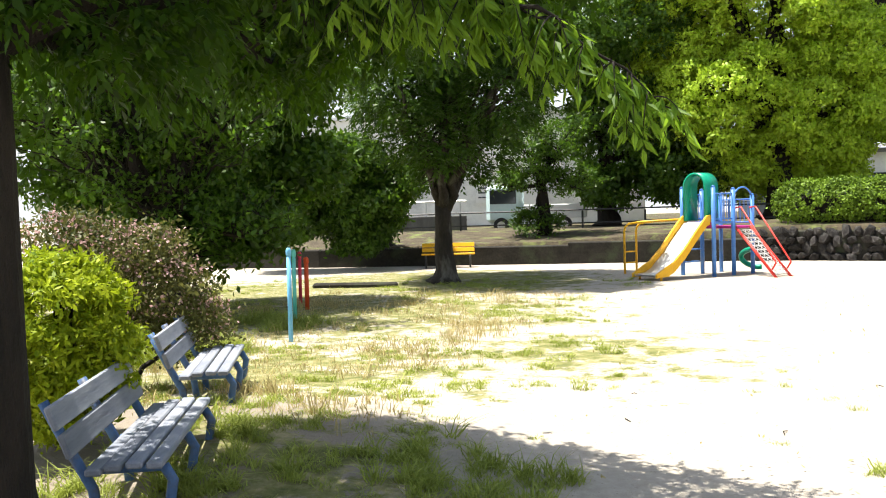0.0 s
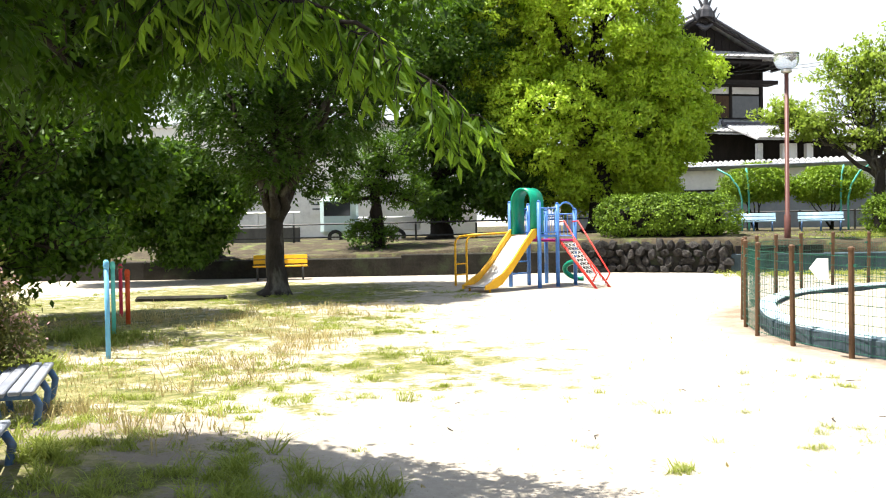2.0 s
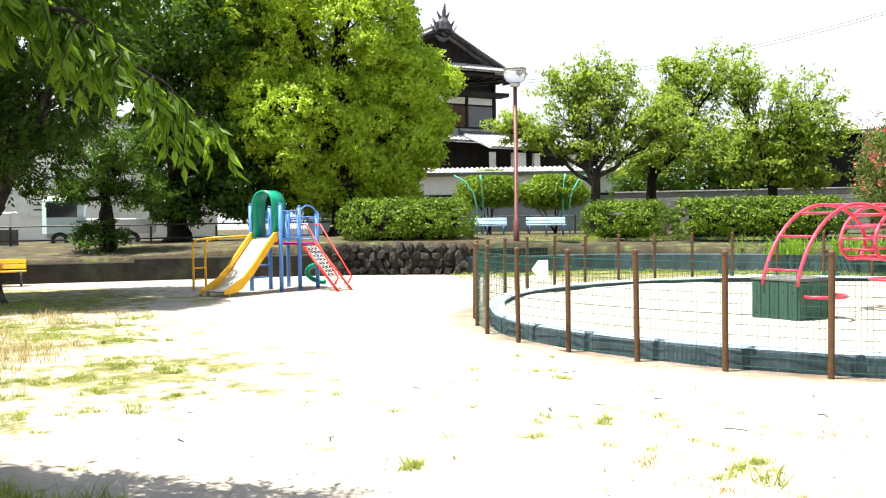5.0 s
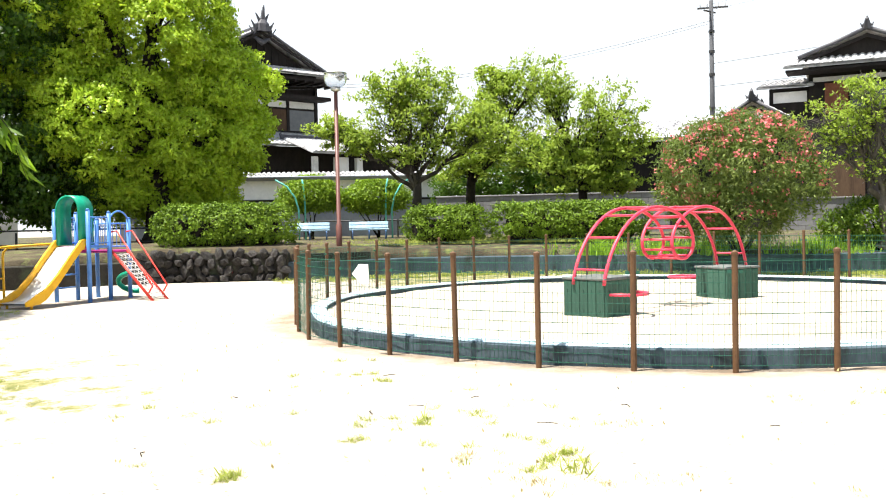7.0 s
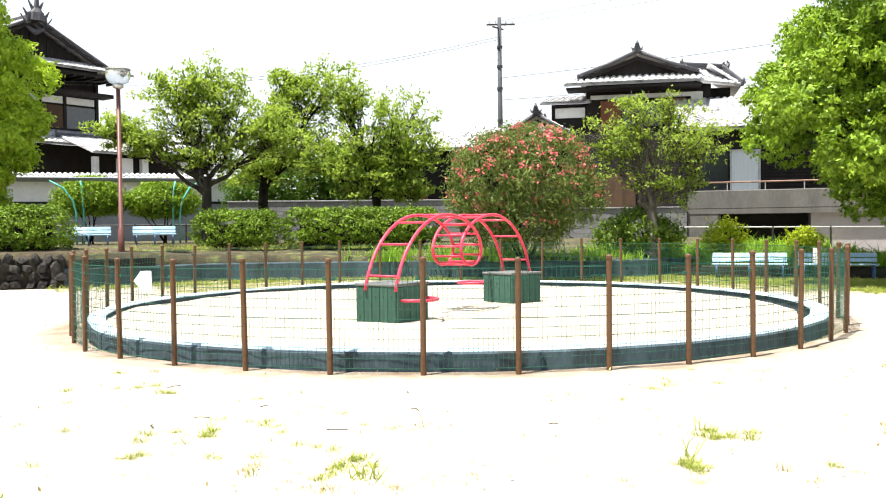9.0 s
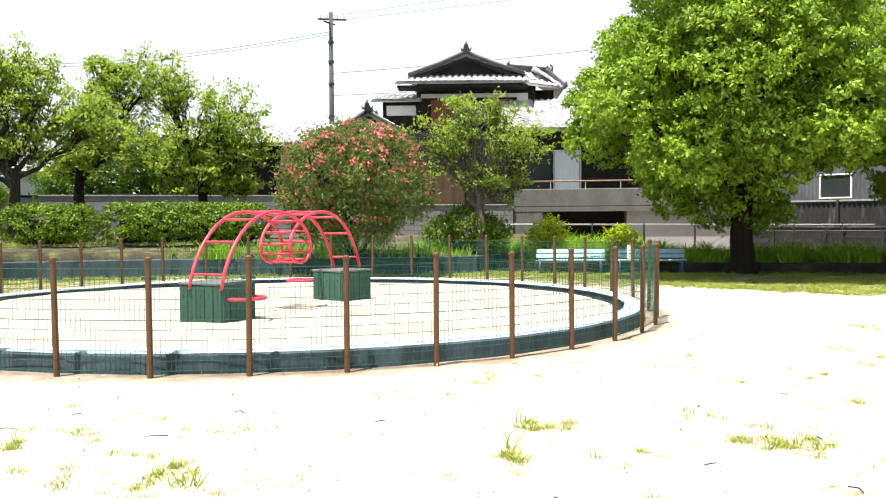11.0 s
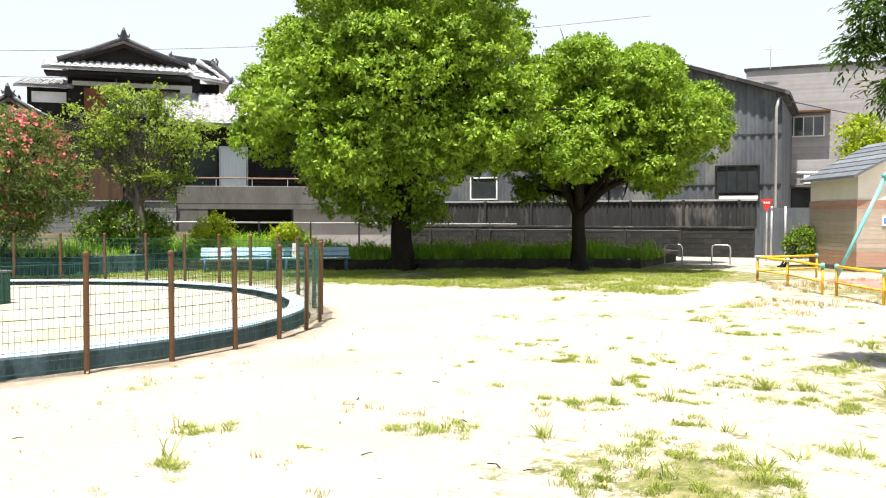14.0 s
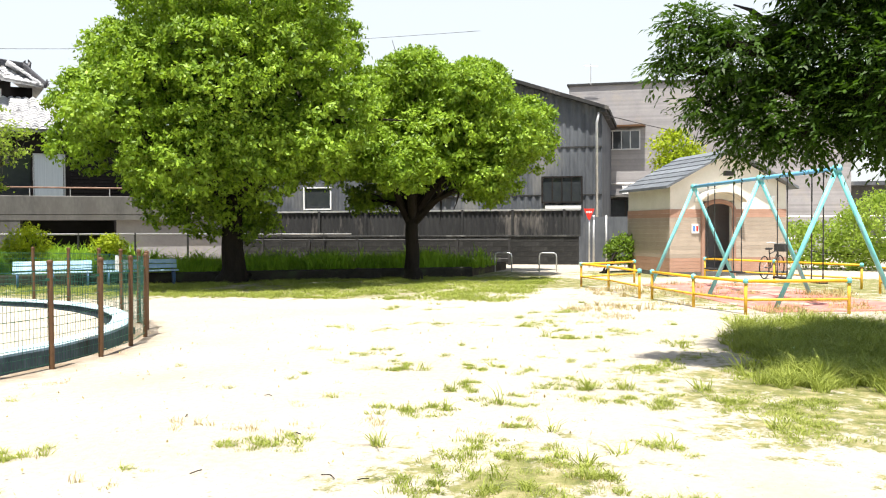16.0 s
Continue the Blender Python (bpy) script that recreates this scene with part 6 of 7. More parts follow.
# back wall coloured near black for the shade within the garage
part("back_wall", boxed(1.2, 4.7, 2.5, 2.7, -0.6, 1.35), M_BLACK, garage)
part("side_wall", boxed(4.7, GL, 0.3, 0.5, -0.6, 1.35), M_TILE, garage)
bm = tubed([(0, 0.1, 2.62), (GL, 0.1, 2.62)], 0.035, 8)
part("handrail", bm, M_RAIL_RUST, garage, "rust-brown handrail", True)
for k in range(7):
    part("baluster", tubed([(0.1 + 1.45 * k, 0.1, 2.25), (0.1 + 1.45 * k, 0.1, 2.62)], 0.02, 6), M_ALU, garage)
lane = thing("pipe_fence", pose(24.0, 22.0, 0.6, 0, 0, -36), "thin pipe fence along the lane", "fence")
part("rail", tubed([(0, 0, 0.75), (16, 0, 0.62)], 0.028, 6), M_ALU, lane)
for k in range(9):
    part("post", tubed([(2 * k, 0, -0.8), (2 * k, 0, 0.75)], 0.035, 6), M_DARK_STEEL, lane)


def corrugated(n, z0, z1, pitch, amp, slope=None):
    """An upright ribbed sheet along x that faces -y; slope(x) gives its top."""
    bm = bmesh.new()
    steps = int(n / pitch * 4)
    lo, hi = [], []
    for i in range(steps + 1):
        x = n * i / steps
        y = (0, amp, amp, 0)[i % 4]
        lo.append(bm.verts.new((x, y, z0)))
        hi.append(bm.verts.new((x, y, slope(x) if slope else z1)))
    for i in range(steps):
        bm.faces.new((lo[i], lo[i + 1], hi[i + 1], hi[i]))
    return bm


shed = thing("warehouse", pose(37.9, 11.4, -0.1, 0, 0, -90), "grey corrugated-sheet warehouse with a shallow gable", "warehouse")
top = lambda x: 8.0 - abs(x - 4.45) * 0.33
part("wall", corrugated(8.95, 0, 0, 0.32, 0.05, top), M_SHEET, shed)
part("inner_wall", prism([(0, 0.1), (8.95, 0.1), (8.95, 14), (0, 14)], 0, 6.45), M_SHEET, shed)
for x0, x1 in ((-0.3, 4.45), (4.45, 9.25)):
    z0, z1 = top(x0) + 0.12, top(x1) + 0.12
    bm = bmesh.new()
    vs = [bm.verts.new(p) for p in ((x0, -0.35, z0 - 0.15), (x1, -0.35, z1 - 0.15), (x1, 14, z1 - 0.15), (x0, 14, z0 - 0.15), (x0, -0.35, z0), (x1, -0.35, z1), (x1, 14, z1), (x0, 14, z0))]
    for q in ((0, 1, 2, 3), (4, 5, 6, 7), (0, 1, 5, 4), (1, 2, 6, 5), (2, 3, 7, 6), (3, 0, 4, 7)):
        bm.faces.new([vs[i] for i in q])
    part("roof", bm, M_SHEET_DARK, shed)
for z in (2.9, 4.9):
    part("seam", boxed(0, 8.95, -0.014, 0.03, z, z + 0.05), M_SHEET_DARK, shed)
window(shed, 6.5, 8.1, 2.65, 3.65, -0.02, 4, M_TIMBER, M_GLASS, 0.12)
part("white_sill", boxed(6.6, 8.1, -0.1, 0, 2.35, 2.5), M_WHITE, shed)
window(shed, 1.9, 2.6, 2.9, 3.8, -0.02, 1, M_TIMBER, M_GLASS, 0.1)
part("downpipe", tubed([(8.85, -0.2, 6.3), (8.75, -0.15, 5.9), (8.75, -0.12, 0)], 0.06, 8), M_ALU, shed, "pale downpipe", True)
part("gutter", boxed(8.9, 9.15, -0.3, 13, 6.3, 6.45), M_SHEET_DARK, shed)
annex = thing("warehouse_annex", pose(37.6, 22.5, -0.1, 0, 0, -90), "lower grey corrugated-sheet annex", "warehouse")
part("wall", corrugated(11.0, 0, 5.6, 0.32, 0.05), M_SHEET, annex)
part("roof", boxed(-0.2, 11.1, -0.4, 10, 5.6, 5.75), M_SHEET_DARK, annex)
part("inner_wall", boxed(0, 11.0, 0.1, 10, 0, 5.6), M_SHEET, annex)
window(annex, 7.0, 8.2, 2.45, 3.35, -0.02, 1, M_WHITE, M_GLASS, 0.1)
part("downpipe", tubed([(10.4, -0.12, 5.5), (10.4, -0.12, 0.2)], 0.05, 8), M_BROWN_POST, annex, "rust-red downpipe", True)
fence2 = thing("sheet_fence", pose(36.4, 19.0, 1.1, 0, 0, -90), "dark corrugated sheet fence on the block wall", "fence")
part("sheet", corrugated(15.8, 0, 1.05, 0.2, 0.035), M_SHEET_DARK, fence2)
part("top_rail", boxed(0, 15.8, -0.05, 0.0, 1.05, 1.12), M_ALU, fence2)
for k in range(8):
    part("post", boxed(0.4 + 2.1 * k, 0.5 + 2.1 * k, -0.12, -0.02, -0.1, 1.1), M_DARK_STEEL, fence2)
lanepost = thing("lane_fence", pose(34.9, 19.0, 0, 0, 0, -90), "low dark pipe fence beside the lane", "fence")
for k in range(7):
    part("post", boxed(0.5 + 2.1 * k, 0.6 + 2.1 * k, 0, 0.1, -0.1, 1.05), M_DARK_STEEL, lanepost)
part("rail", tubed([(0.5, 0.05, 1.0), (13.2, 0.05, 1.0)], 0.03, 6), M_DARK_STEEL, lanepost)
part("rail", tubed([(0.5, 0.05, 0.25), (13.2, 0.05, 0.25)], 0.02, 6), M_DARK_STEEL, lanepost)

tiled = thing("tiled_building", pose(45.0, 4.5, -0.1, 0, 0, -90), "beige-grey tiled two-storey building with awnings", "building")
part("wall", boxed(0, 13, 0, 9, 0, 8.55), M_TILE, tiled)
for k in range(85):
    part("course", boxed(0, 13, -0.006, 0.0, 0.1 * k + 0.004, 0.1 * k + 0.096), M_TILE, tiled)
part("parapet", boxed(-0.1, 13.1, -0.1, 9, 8.55, 8.65), M_DARK_STEEL, tiled)
window(tiled, 1.7, 3.4, 5.4, 6.25, -0.02, 4, M_ALU, M_GLASS)
part("awning", boxed(1.5, 3.7, -0.7, 0, 6.42, 6.5), M_BROWN_POST, tiled, "rusty awning")
window(tiled, 1.7, 3.8, 2.0, 2.9, -0.02, 2, M_TIMBER, M_GLASS)
part("awning", boxed(1.4, 4.0, -0.8, 0, 3.02, 3.1), M_CONCRETE, tiled, "pale awning")
part("outdoor_unit", boxed(2.6, 3.1, -0.5, -0.1, 3.15, 3.55, bevel=0.02), M_WHITE, tiled, "white air-conditioner unit")
part("conduit", tubed([(0.4, -0.06, 3.7), (6, -0.06, 3.7)], 0.03, 6), M_ALU, tiled)
antenna = thing("roof_antenna", Matrix.Translation((44.5, 3.4, 8.4)), "thin steel television antenna on the roof", "antenna")
part("mast", tubed([(0, 0, 0), (0, 0, 1.0)], 0.025, 5), M_ALU, antenna)
part("boom", tubed([(0, -0.35, 0.9), (0, 0.3, 0.95)], 0.02, 5), M_ALU, antenna)
gate = thing("grey_gate", pose(33.2, 2.45, 0, 0, 0, -86), "grey sheet gate panel beside the hut", "gate")
part("panel", boxed(0.05, 2.2, 0, 0.03, 0.1, 1.85), M_SHEET, gate)
for x in (0.0, 0.45, 2.0):
    part("post", tubed([(x, -0.05, -0.1), (x, -0.05, 1.9)], 0.04, 8), M_ALU, gate, smooth=True)

# ---- hut ----
hut = thing("toilet_hut", pose(27.5, -0.2, 0, 0, 0, -65.8), "small park toilet hut with beige tiles and slate roof", "hut")
HW, HD, HE = 3.75, 3.2, 2.72


def hut_wall(face, z0, z1, m, name):
    """Courses of tile strips on the two seen walls."""
    n = int(round((z1 - z0) / 0.115))
    for k in range(n):
        a, b = z0 + (z1 - z0) * k / n, z0 + (z1 - z0) * (k + 1) / n
        if face == "front":
            for x0, x1 in ((0.0, 1.02), (2.02, HW)) if b < 2.25 else ((0.0, HW),):
                part(name, boxed(x0, x1, -0.03, 0.0, a + 0.002, b - 0.002), m, hut)
        else:
            part(name, boxed(-0.03, 0.0, -0.03, HD, a + 0.002, b - 0.002), m, hut)


part("wall", boxed(0.0, 1.05, 0, 0.2, -0.05, HE), M_HUT_WHITE, hut)
part("wall", boxed(2.0, HW, 0, 0.2, -0.05, HE), M_HUT_WHITE, hut)
part("wall", boxed(1.05, 2.0, 0, 0.2, 2.25, HE), M_HUT_WHITE, hut)
part("wall", boxed(0.0, 0.2, 0.2, HD, -0.05, HE), M_HUT_WHITE, hut)
part("wall", boxed(HW - 0.2, HW, 0.2, HD, -0.05, HE), M_HUT_WHITE, hut)
part("wall", boxed(0.2, HW - 0.2, HD - 0.2, HD, -0.05, HE), M_HUT_WHITE, hut)
part("screen_wall", boxed(0.9, 3.0, 1.3, 1.4, -0.05, 2.6), M_TILE, hut)
part("plinth", boxed(-0.05, HW + 0.05, -0.05, HD, -0.05, 0.12), M_CONCRETE, hut)
for face in ("front", "side"):
    hut_wall(face, 0.13, 0.55, M_HUT_BAND, "salmon_strip")
    hut_wall(face, 0.55, 1.75, M_HUT_TILE, "beige_strip")
    hut_wall(face, 1.75, 2.0, M_HUT_BAND, "salmon_strip")
bm = bmesh.new()
g0 = [bm.verts.new(p) for p in ((0, 0, HE), (HW, 0, HE), (HW / 2, 0, HE + 0.95), (0, 0.2, HE), (HW, 0.2, HE), (HW / 2, 0.2, HE + 0.95))]
for q in ((0, 1, 2), (5, 4, 3), (0, 3, 4, 1), (1, 4, 5, 2), (2, 5, 3, 0)):
    bm.faces.new([g0[i] for i in q])
part("gable", bm, M_HUT_WHITE, hut)
part("vent", boxed(HW / 2 - 0.18, HW / 2 + 0.18, -0.03, 0.0, HE + 0.28, HE + 0.42), M_DARK_STEEL, hut, "dark louvred vent")
for s, x0 in ((1, -0.25), (-1, HW + 0.25)):
    for k in range(7):
        t0, t1 = k / 7, (k + 1) / 7
        xa, xb = x0 + s * (HW / 2 + 0.25) * t0, x0 + s * (HW / 2 + 0.25) * t1
        za, zb = HE - 0.1 + 1.14 * t0, HE - 0.1 + 1.14 * t1
        bm = bmesh.new()
        vs = [bm.verts.new(p) for p in ((xa, -0.3, za + 0.06), (xb, -0.3, zb + 0.035), (xb, HD + 0.2, zb + 0.035), (xa, HD + 0.2, za + 0.06), (xa, -0.3, za - 0.02), (xb, -0.3, zb - 0.02), (xb, HD + 0.2, zb - 0.02), (xa, HD + 0.2, za - 0.02))]
        for q in ((0, 1, 2, 3), (7, 6, 5, 4), (0, 4, 5, 1), (1, 5, 6, 2), (2, 6, 7, 3), (3, 7, 4, 0)):
            bm.faces.new([vs[i] for i in q])
        part("slate_course", bm, M_SLATE, hut)
# door surround and canopy
pts = [(1.02, -0.05, 0.0), (1.02, -0.05, 1.95)] + [(1.52 - 0.5 * math.cos(a), -0.05, 1.98 + 0.25 * math.sin(a)) for a in arc(0, math.pi, 10)] + [(2.02, -0.05, 1.95), (2.02, -0.05, 0.0)]
part("door_surround", tubed(pts, 0.07, 6), M_HUT_BAND, hut, "salmon arched door surround")
bm = bmesh.new()
rows = []
for a in arc(radians(25), radians(155), 12):
    x, z = 1.52 - 0.82 * math.cos(a), 2.0 + 0.5 * math.sin(a)
    rows.append([bm.verts.new((x, y, z + dz)) for y, dz in ((-0.4, 0), (0, 0), (0, 0.1), (-0.4, 0.1))])
for a, b in zip(rows, rows[1:]):
    for k in range(4):
        bm.faces.new((a[k], a[(k + 1) % 4], b[(k + 1) % 4], b[k]))
bm.faces.new(rows[0]), bm.faces.new(rows[-1])
part("canopy", bm, M_HUT_WHITE, hut, "cream curved canopy over the door")
pl = part("sign_plate", boxed(0.66, 0.9, -0.06, -0.03, 1.28, 1.56), M_WHITE, hut, "white sign plate")
for x in (0.73, 0.83):
    part("sign_mark", boxed(x - 0.03, x + 0.03, -0.065, -0.06, 1.34, 1.5), M_BLUE if x < 0.8 else M_RED, pl)
part("wall_lamp", boxed(3.2, 3.32, -0.12, 0, 2.2, 2.4, bevel=0.02), M_ALU, hut, "small wall lamp")

# ---- bicycle by the hut ----
bike = thing("bicycle", pose(26.6, -2.75, 0, 0, 0, -30), "dark city bicycle parked by the hut", "bicycle")
for x in (0, 1.02):
    w = part("wheel", tubed([(x + 0.31 * math.cos(a), 0, 0.33 + 0.31 * math.sin(a)) for a in arc(0, math.tau, 24)], 0.018, 6, False), M_RUBBER, bike, smooth=True)
    bm = bmesh.new()
    for k in range(10):
        a = k * math.tau / 10
        tube(bm, [(x, 0, 0.33), (x + 0.3 * math.cos(a), 0, 0.33 + 0.3 * math.sin(a))], 0.003, 3, False)
    part("spokes", bm, M_ALU, w)
part("frame", tube(tube(tubed([(0, 0, 0.33), (0.42, 0, 0.3), (0.9, 0, 0.75), (1.02, 0, 0.33)], 0.016, 6), [(0.42, 0, 0.3), (0.3, 0, 0.82)], 0.015, 6), [(0.32, 0, 0.7), (0.88, 0, 0.8)], 0.015, 6), M_DARK_STEEL, bike, smooth=True)
part("saddle", boxed(0.15, 0.42, -0.07, 0.07, 0.82, 0.88, bevel=0.025), M_RUBBER, bike)
part("handlebar", tubed([(0.75, -0.28, 1.0), (0.88, -0.2, 1.02), (0.88, 0, 0.98), (0.88, 0.2, 1.02), (0.75, 0.28, 1.0)], 0.014, 6), M_ALU, bike, smooth=True)
part("basket", boxed(0.98, 1.25, -0.16, 0.16, 0.75, 0.98, bevel=0.02), M_DARK_STEEL, bike)

# ---- buildings and lane beyond the bank ----
white = thing("white_building", pose(-30, 33.5, 0.5, 0, 0, 6), "white rendered building across the lane", "building")
part("wall", boxed(0, 27.5, 2, 10, 0, 5.2), M_PLASTER, white)
part("parapet", boxed(-0.1, 27.6, 1.9, 10, 5.2, 5.35), M_ALU, white)
for x in (2, 6.5, 11, 14.5):
    window(white, x, x + 2.2, 2.0, 3.2, 1.98, 2)
part("sign_board", boxed(20.4, 21.2, 1.92, 1.98, 1.4, 2.9), M_WHITE, white, "white notice board")
for k in range(5):
    part("sign_bar", boxed(20.5, 21.05, 1.9, 1.92, 1.6 + 0.2 * k, 1.66 + 0.2 * k), M_SHEET, white)
railf = thing("lane_railing", pose(-20, 26.8, 0.45, 0, 0, 9.5), "black steel railing along the lane above the bank", "railing")
for k in range(14):
    part("post", tubed([(2 * k, 0, -0.1), (2 * k, 0, 1.0)], 0.035, 6), M_DARK_STEEL, railf)
for z in (0.98, 0.55, 0.15):
    part("rail", tubed([(0, 0, z), (26, 0, z + 0.1)], 0.025, 6), M_DARK_STEEL, railf)
cw = thing("concrete_wall", pose(-12.2, 29.2, 0.4, 0, 0, 8), "low weathered concrete wall across the lane", "wall")
part("panel", boxed(0, 4.0, 0, 0.2, 0, 1.0, bevel=0.02), M_CONCRETE, cw)
part("top_rail", tubed([(0, 0.1, 1.5), (4.0, 0.1, 1.5)], 0.03, 6), M_ALU, cw)
for k in range(4):
    part("rail_post", tubed([(0.2 + 1.2 * k, 0.1, 1.0), (0.2 + 1.2 * k, 0.1, 1.5)], 0.025, 6), M_ALU, cw)

truck = thing("delivery_truck", pose(-8.0, 31.6, 0.72, 0, 0, 8), "pale small truck parked in the lane", "truck")
part("cab", boxed(0, 1.3, 0, 1.5, 0.35, 1.75, bevel=0.15), M_TARP, truck)
part("windscreen", boxed(0.15, 1.1, -0.012, 0.0, 1.05, 1.55, bevel=0.003), M_GLASS, truck)
part("cargo_bed", boxed(1.35, 3.6, 0, 1.5, 0.5, 1.0, bevel=0.03), M_WHITE, truck)
for x in (0.55, 2.8):
    wh = part("wheel", tubed([(x, -0.02, 0.28), (x, 0.2, 0.28)], 0.28, 16), M_RUBBER, truck)
    part("rim", tubed([(x, -0.04, 0.28), (x, -0.01, 0.28)], 0.15, 12), M_ALU, wh)
far = thing("pale_building", pose(50, -6, -0.1, 0, 0, -100), "pale low building behind a fence", "building")
part("wall", boxed(0, 18, 0, 8, 0, 3.6), M_CONCRETE, far)
part("roof", boxed(-0.4, 18.4, -0.5, 8, 3.6, 3.8), M_SHEET, far)
for x in (1.5, 5, 9):
    window(far, x, x + 2, 1.4, 2.5, -0.02, 2)
sidef = thing("mesh_fence", pose(38, -4.5, 0, 0, 0, -96), "pale steel fence beside the park", "fence")
for k in range(9):
    part("post", tubed([(1.5 * k, 0, -0.1), (1.5 * k, 0, 1.9)], 0.03, 6), M_ALU, sidef)
for z in (0.3, 1.0, 1.85):
    part("rail", tubed([(0, 0, z), (12, 0, z)], 0.025, 6), M_ALU, sidef)
bm = boxed(0, 2.2, 0, 0.08, 0, 0.22, bevel=0.01)
plank = tagged(part("bank_step", bm, M_TIMBER), "dark timber step at the edge of the bank", "step")
plank.matrix_basis = pose(5.0, 24.5, 0.5, 0, 0, -2)


# ---- grass, weeds and litter ----
def blades(name, spots, material, label, seed, height=0.16, width=0.0042, lean=0.8):
    """spots: x, y, reach, count, z, taller. Tufts of bent blades, thick at their middles and thin at the rim."""
    rng = np.random.default_rng(seed)
    cs = []
    for x, y, r, n, z, k in spots:
        n = int(n * 1.7)
        tufts = max(2, int(r * r / 0.006))
        a, d = rng.uniform(0, math.tau, tufts), r * rng.uniform(0, 1, tufts) ** 0.8
        pick = rng.integers(0, tufts, n)
        px = x + (np.cos(a) * d)[pick] + rng.normal(size=n) * 0.028
        py = y + (np.sin(a) * d)[pick] + rng.normal(size=n) * 0.028
        tall = rng.uniform(0.5, 1.35, tufts)[pick][:, None]
        pz = z + 0.2 * np.exp(-((px + 3.4) ** 2 + (py - 5.2) ** 2) / 3.0) * (z == 0)
        root = np.stack([px, py, pz - 0.01], 1)
        h = height * k * tall * rng.uniform(0.3, 1.1, (n, 1))
        bend = rng.normal(size=(n, 3)) * lean * h
        bend[:, 2] = 0
        th = rng.uniform(0, math.tau, n)
        side = np.stack([np.cos(th), np.sin(th), np.zeros(n)], 1) * width * k ** 0.5
        up = np.array([0, 0, 1.0])
        m = root + bend * 0.4 + up * h * 0.62
        t = root + bend + up * h * rng.uniform(0.6, 1.0, (n, 1))
        cs.append(np.stack([root - side, root + side, m + side * 0.8, m - side * 0.8], 1))
        cs.append(np.stack([m - side * 0.8, m + side * 0.8, t + side * 0.15, t - side * 0.15], 1))
    return tagged(quads_mesh(name, np.concatenate(cs), material), label, "grass", kind="stuff")


def scatter(n, box_, density, seed, reach=(0.08, 0.3), per=60, z=0.0, k=1.0):
    """Tufts where a slow noise is high."""
    rng = np.random.default_rng(seed)
    x0, x1, y0, y1 = box_
    out = []
    while len(out) < n:
        x, y = rng.uniform(x0, x1), rng.uniform(y0, y1)
        if noise.noise((x * 0.55, y * 0.55, seed)) + rng.uniform(-0.25, 0.25) > density and (x - CX) ** 2 + (y - CY) ** 2 > 6.3 ** 2:
            r = rng.uniform(*reach)
            out.append((x, y, r, int(per * r / 0.2), z, k * rng.uniform(0.6, 1.3)))
    return out


# low mats of weed in the bare sand: x, y, reach
PATCHES = [(-2.05, 12.2, 0.4), (-1.05, 7.8, 0.25), (-1.9, 5.5, 0.22), (-2.35, 6.75, 0.22), (-1.13, 9.7, 0.2), (2.31, 6.44, 0.09), (2.55, 8.29, 0.05), (0.77, 5.53, 0.07), (2.7, 4.97, 0.2),
           (4.4, 3.78, 0.13), (5.25, 4.12, 0.14), (8.28, 1.85, 0.2), (7.21, 1.95, 0.26), (5.91, 2.75, 0.34), (7.75, 1.24, 0.25), (8.8, 0.9, 0.35), (6.83, 1.06, 0.16), (5.71, 1.25, 0.4),
           (5.9, 0.8, 0.24), (8.07, 0.0, 0.34), (6.3, 0.0, 0.16), (9.83, 0.3, 0.4), (5.2, 1.25, 0.2), (5.4, 0.35, 0.2), (7.8, -0.96, 0.55), (7.0, -1.1, 0.4), (12.2, 1.24, 0.3), (9.5, 1.82, 0.2),
           (9.2, 2.67, 0.2), (11.4, -0.47, 0.45), (9.4, -0.8, 0.4)]
rng = np.random.default_rng(50)
mats = []
for x, y, r in PATCHES:
    for _ in range(5):
        mats.append((x + rng.normal() * r * 0.65, y + rng.normal() * r * 0.65, r * rng.uniform(0.4, 0.8), int(420 * r), 0.0, rng.uniform(0.25, 0.42)))
    mats.append((x + rng.normal() * r, y + rng.normal() * r, r * 0.3, int(60 * r), 0.0, 0.95))
blades("weed", mats, M_GRASS, "low green weed mats in the bare sand", 57, width=0.005)
near_spots = scatter(170, (-5.5, -1.2, 3.4, 9.5), 0.05, 3, (0.06, 0.25), 110, k=0.4) + scatter(90, (-9.0, -5.3, 6.5, 12.0), -0.2, 4, (0.2, 0.5), 130, k=1.2) + scatter(70, (-3.4, -0.9, 3.6, 5.3), -0.2, 14, (0.06, 0.22), 120, k=0.75)
far_spots = scatter(150, (-10, -1.5, 10, 20), 0.1, 5, (0.12, 0.45), 110, k=0.4)
right_spots = scatter(60, (4.0, 9.5, -3.0, 1.5), 0.2, 6, (0.05, 0.2), 110, k=0.36) + scatter(230, (8.8, 14.5, -6, -1.0), -0.3, 7, (0.2, 0.5), 190, k=1.25)
stray = scatter(90, (-1.5, 9, 2.5, 10), 0.1, 8, (0.015, 0.06), 130, k=0.3) + scatter(110, (8, 18, -2, 5), 0.12, 9, (0.05, 0.25), 90, k=0.35)
blades("grass", near_spots + far_spots, M_GRASS, "thin worn grass and weeds among dust", 51)
blades("grass", right_spots + stray, M_GRASS, "low weeds in patches on pale sand", 52)
blades("dry_grass", scatter(150, (-7.5, -2.4, 4.0, 16), -0.1, 10, (0.2, 0.6), 26, k=0.85) + scatter(60, (15, 24, -4, 2), -0.1, 11, (0.2, 0.5), 50, k=0.9) + scatter(50, (1.5, 8, 0.5, 6), 0.05, 13, (0.08, 0.25), 50, k=0.35), M_STRAW, "dry straw-coloured grass stalks", 53, lean=0.5)
rng = np.random.default_rng(58)
strip = []
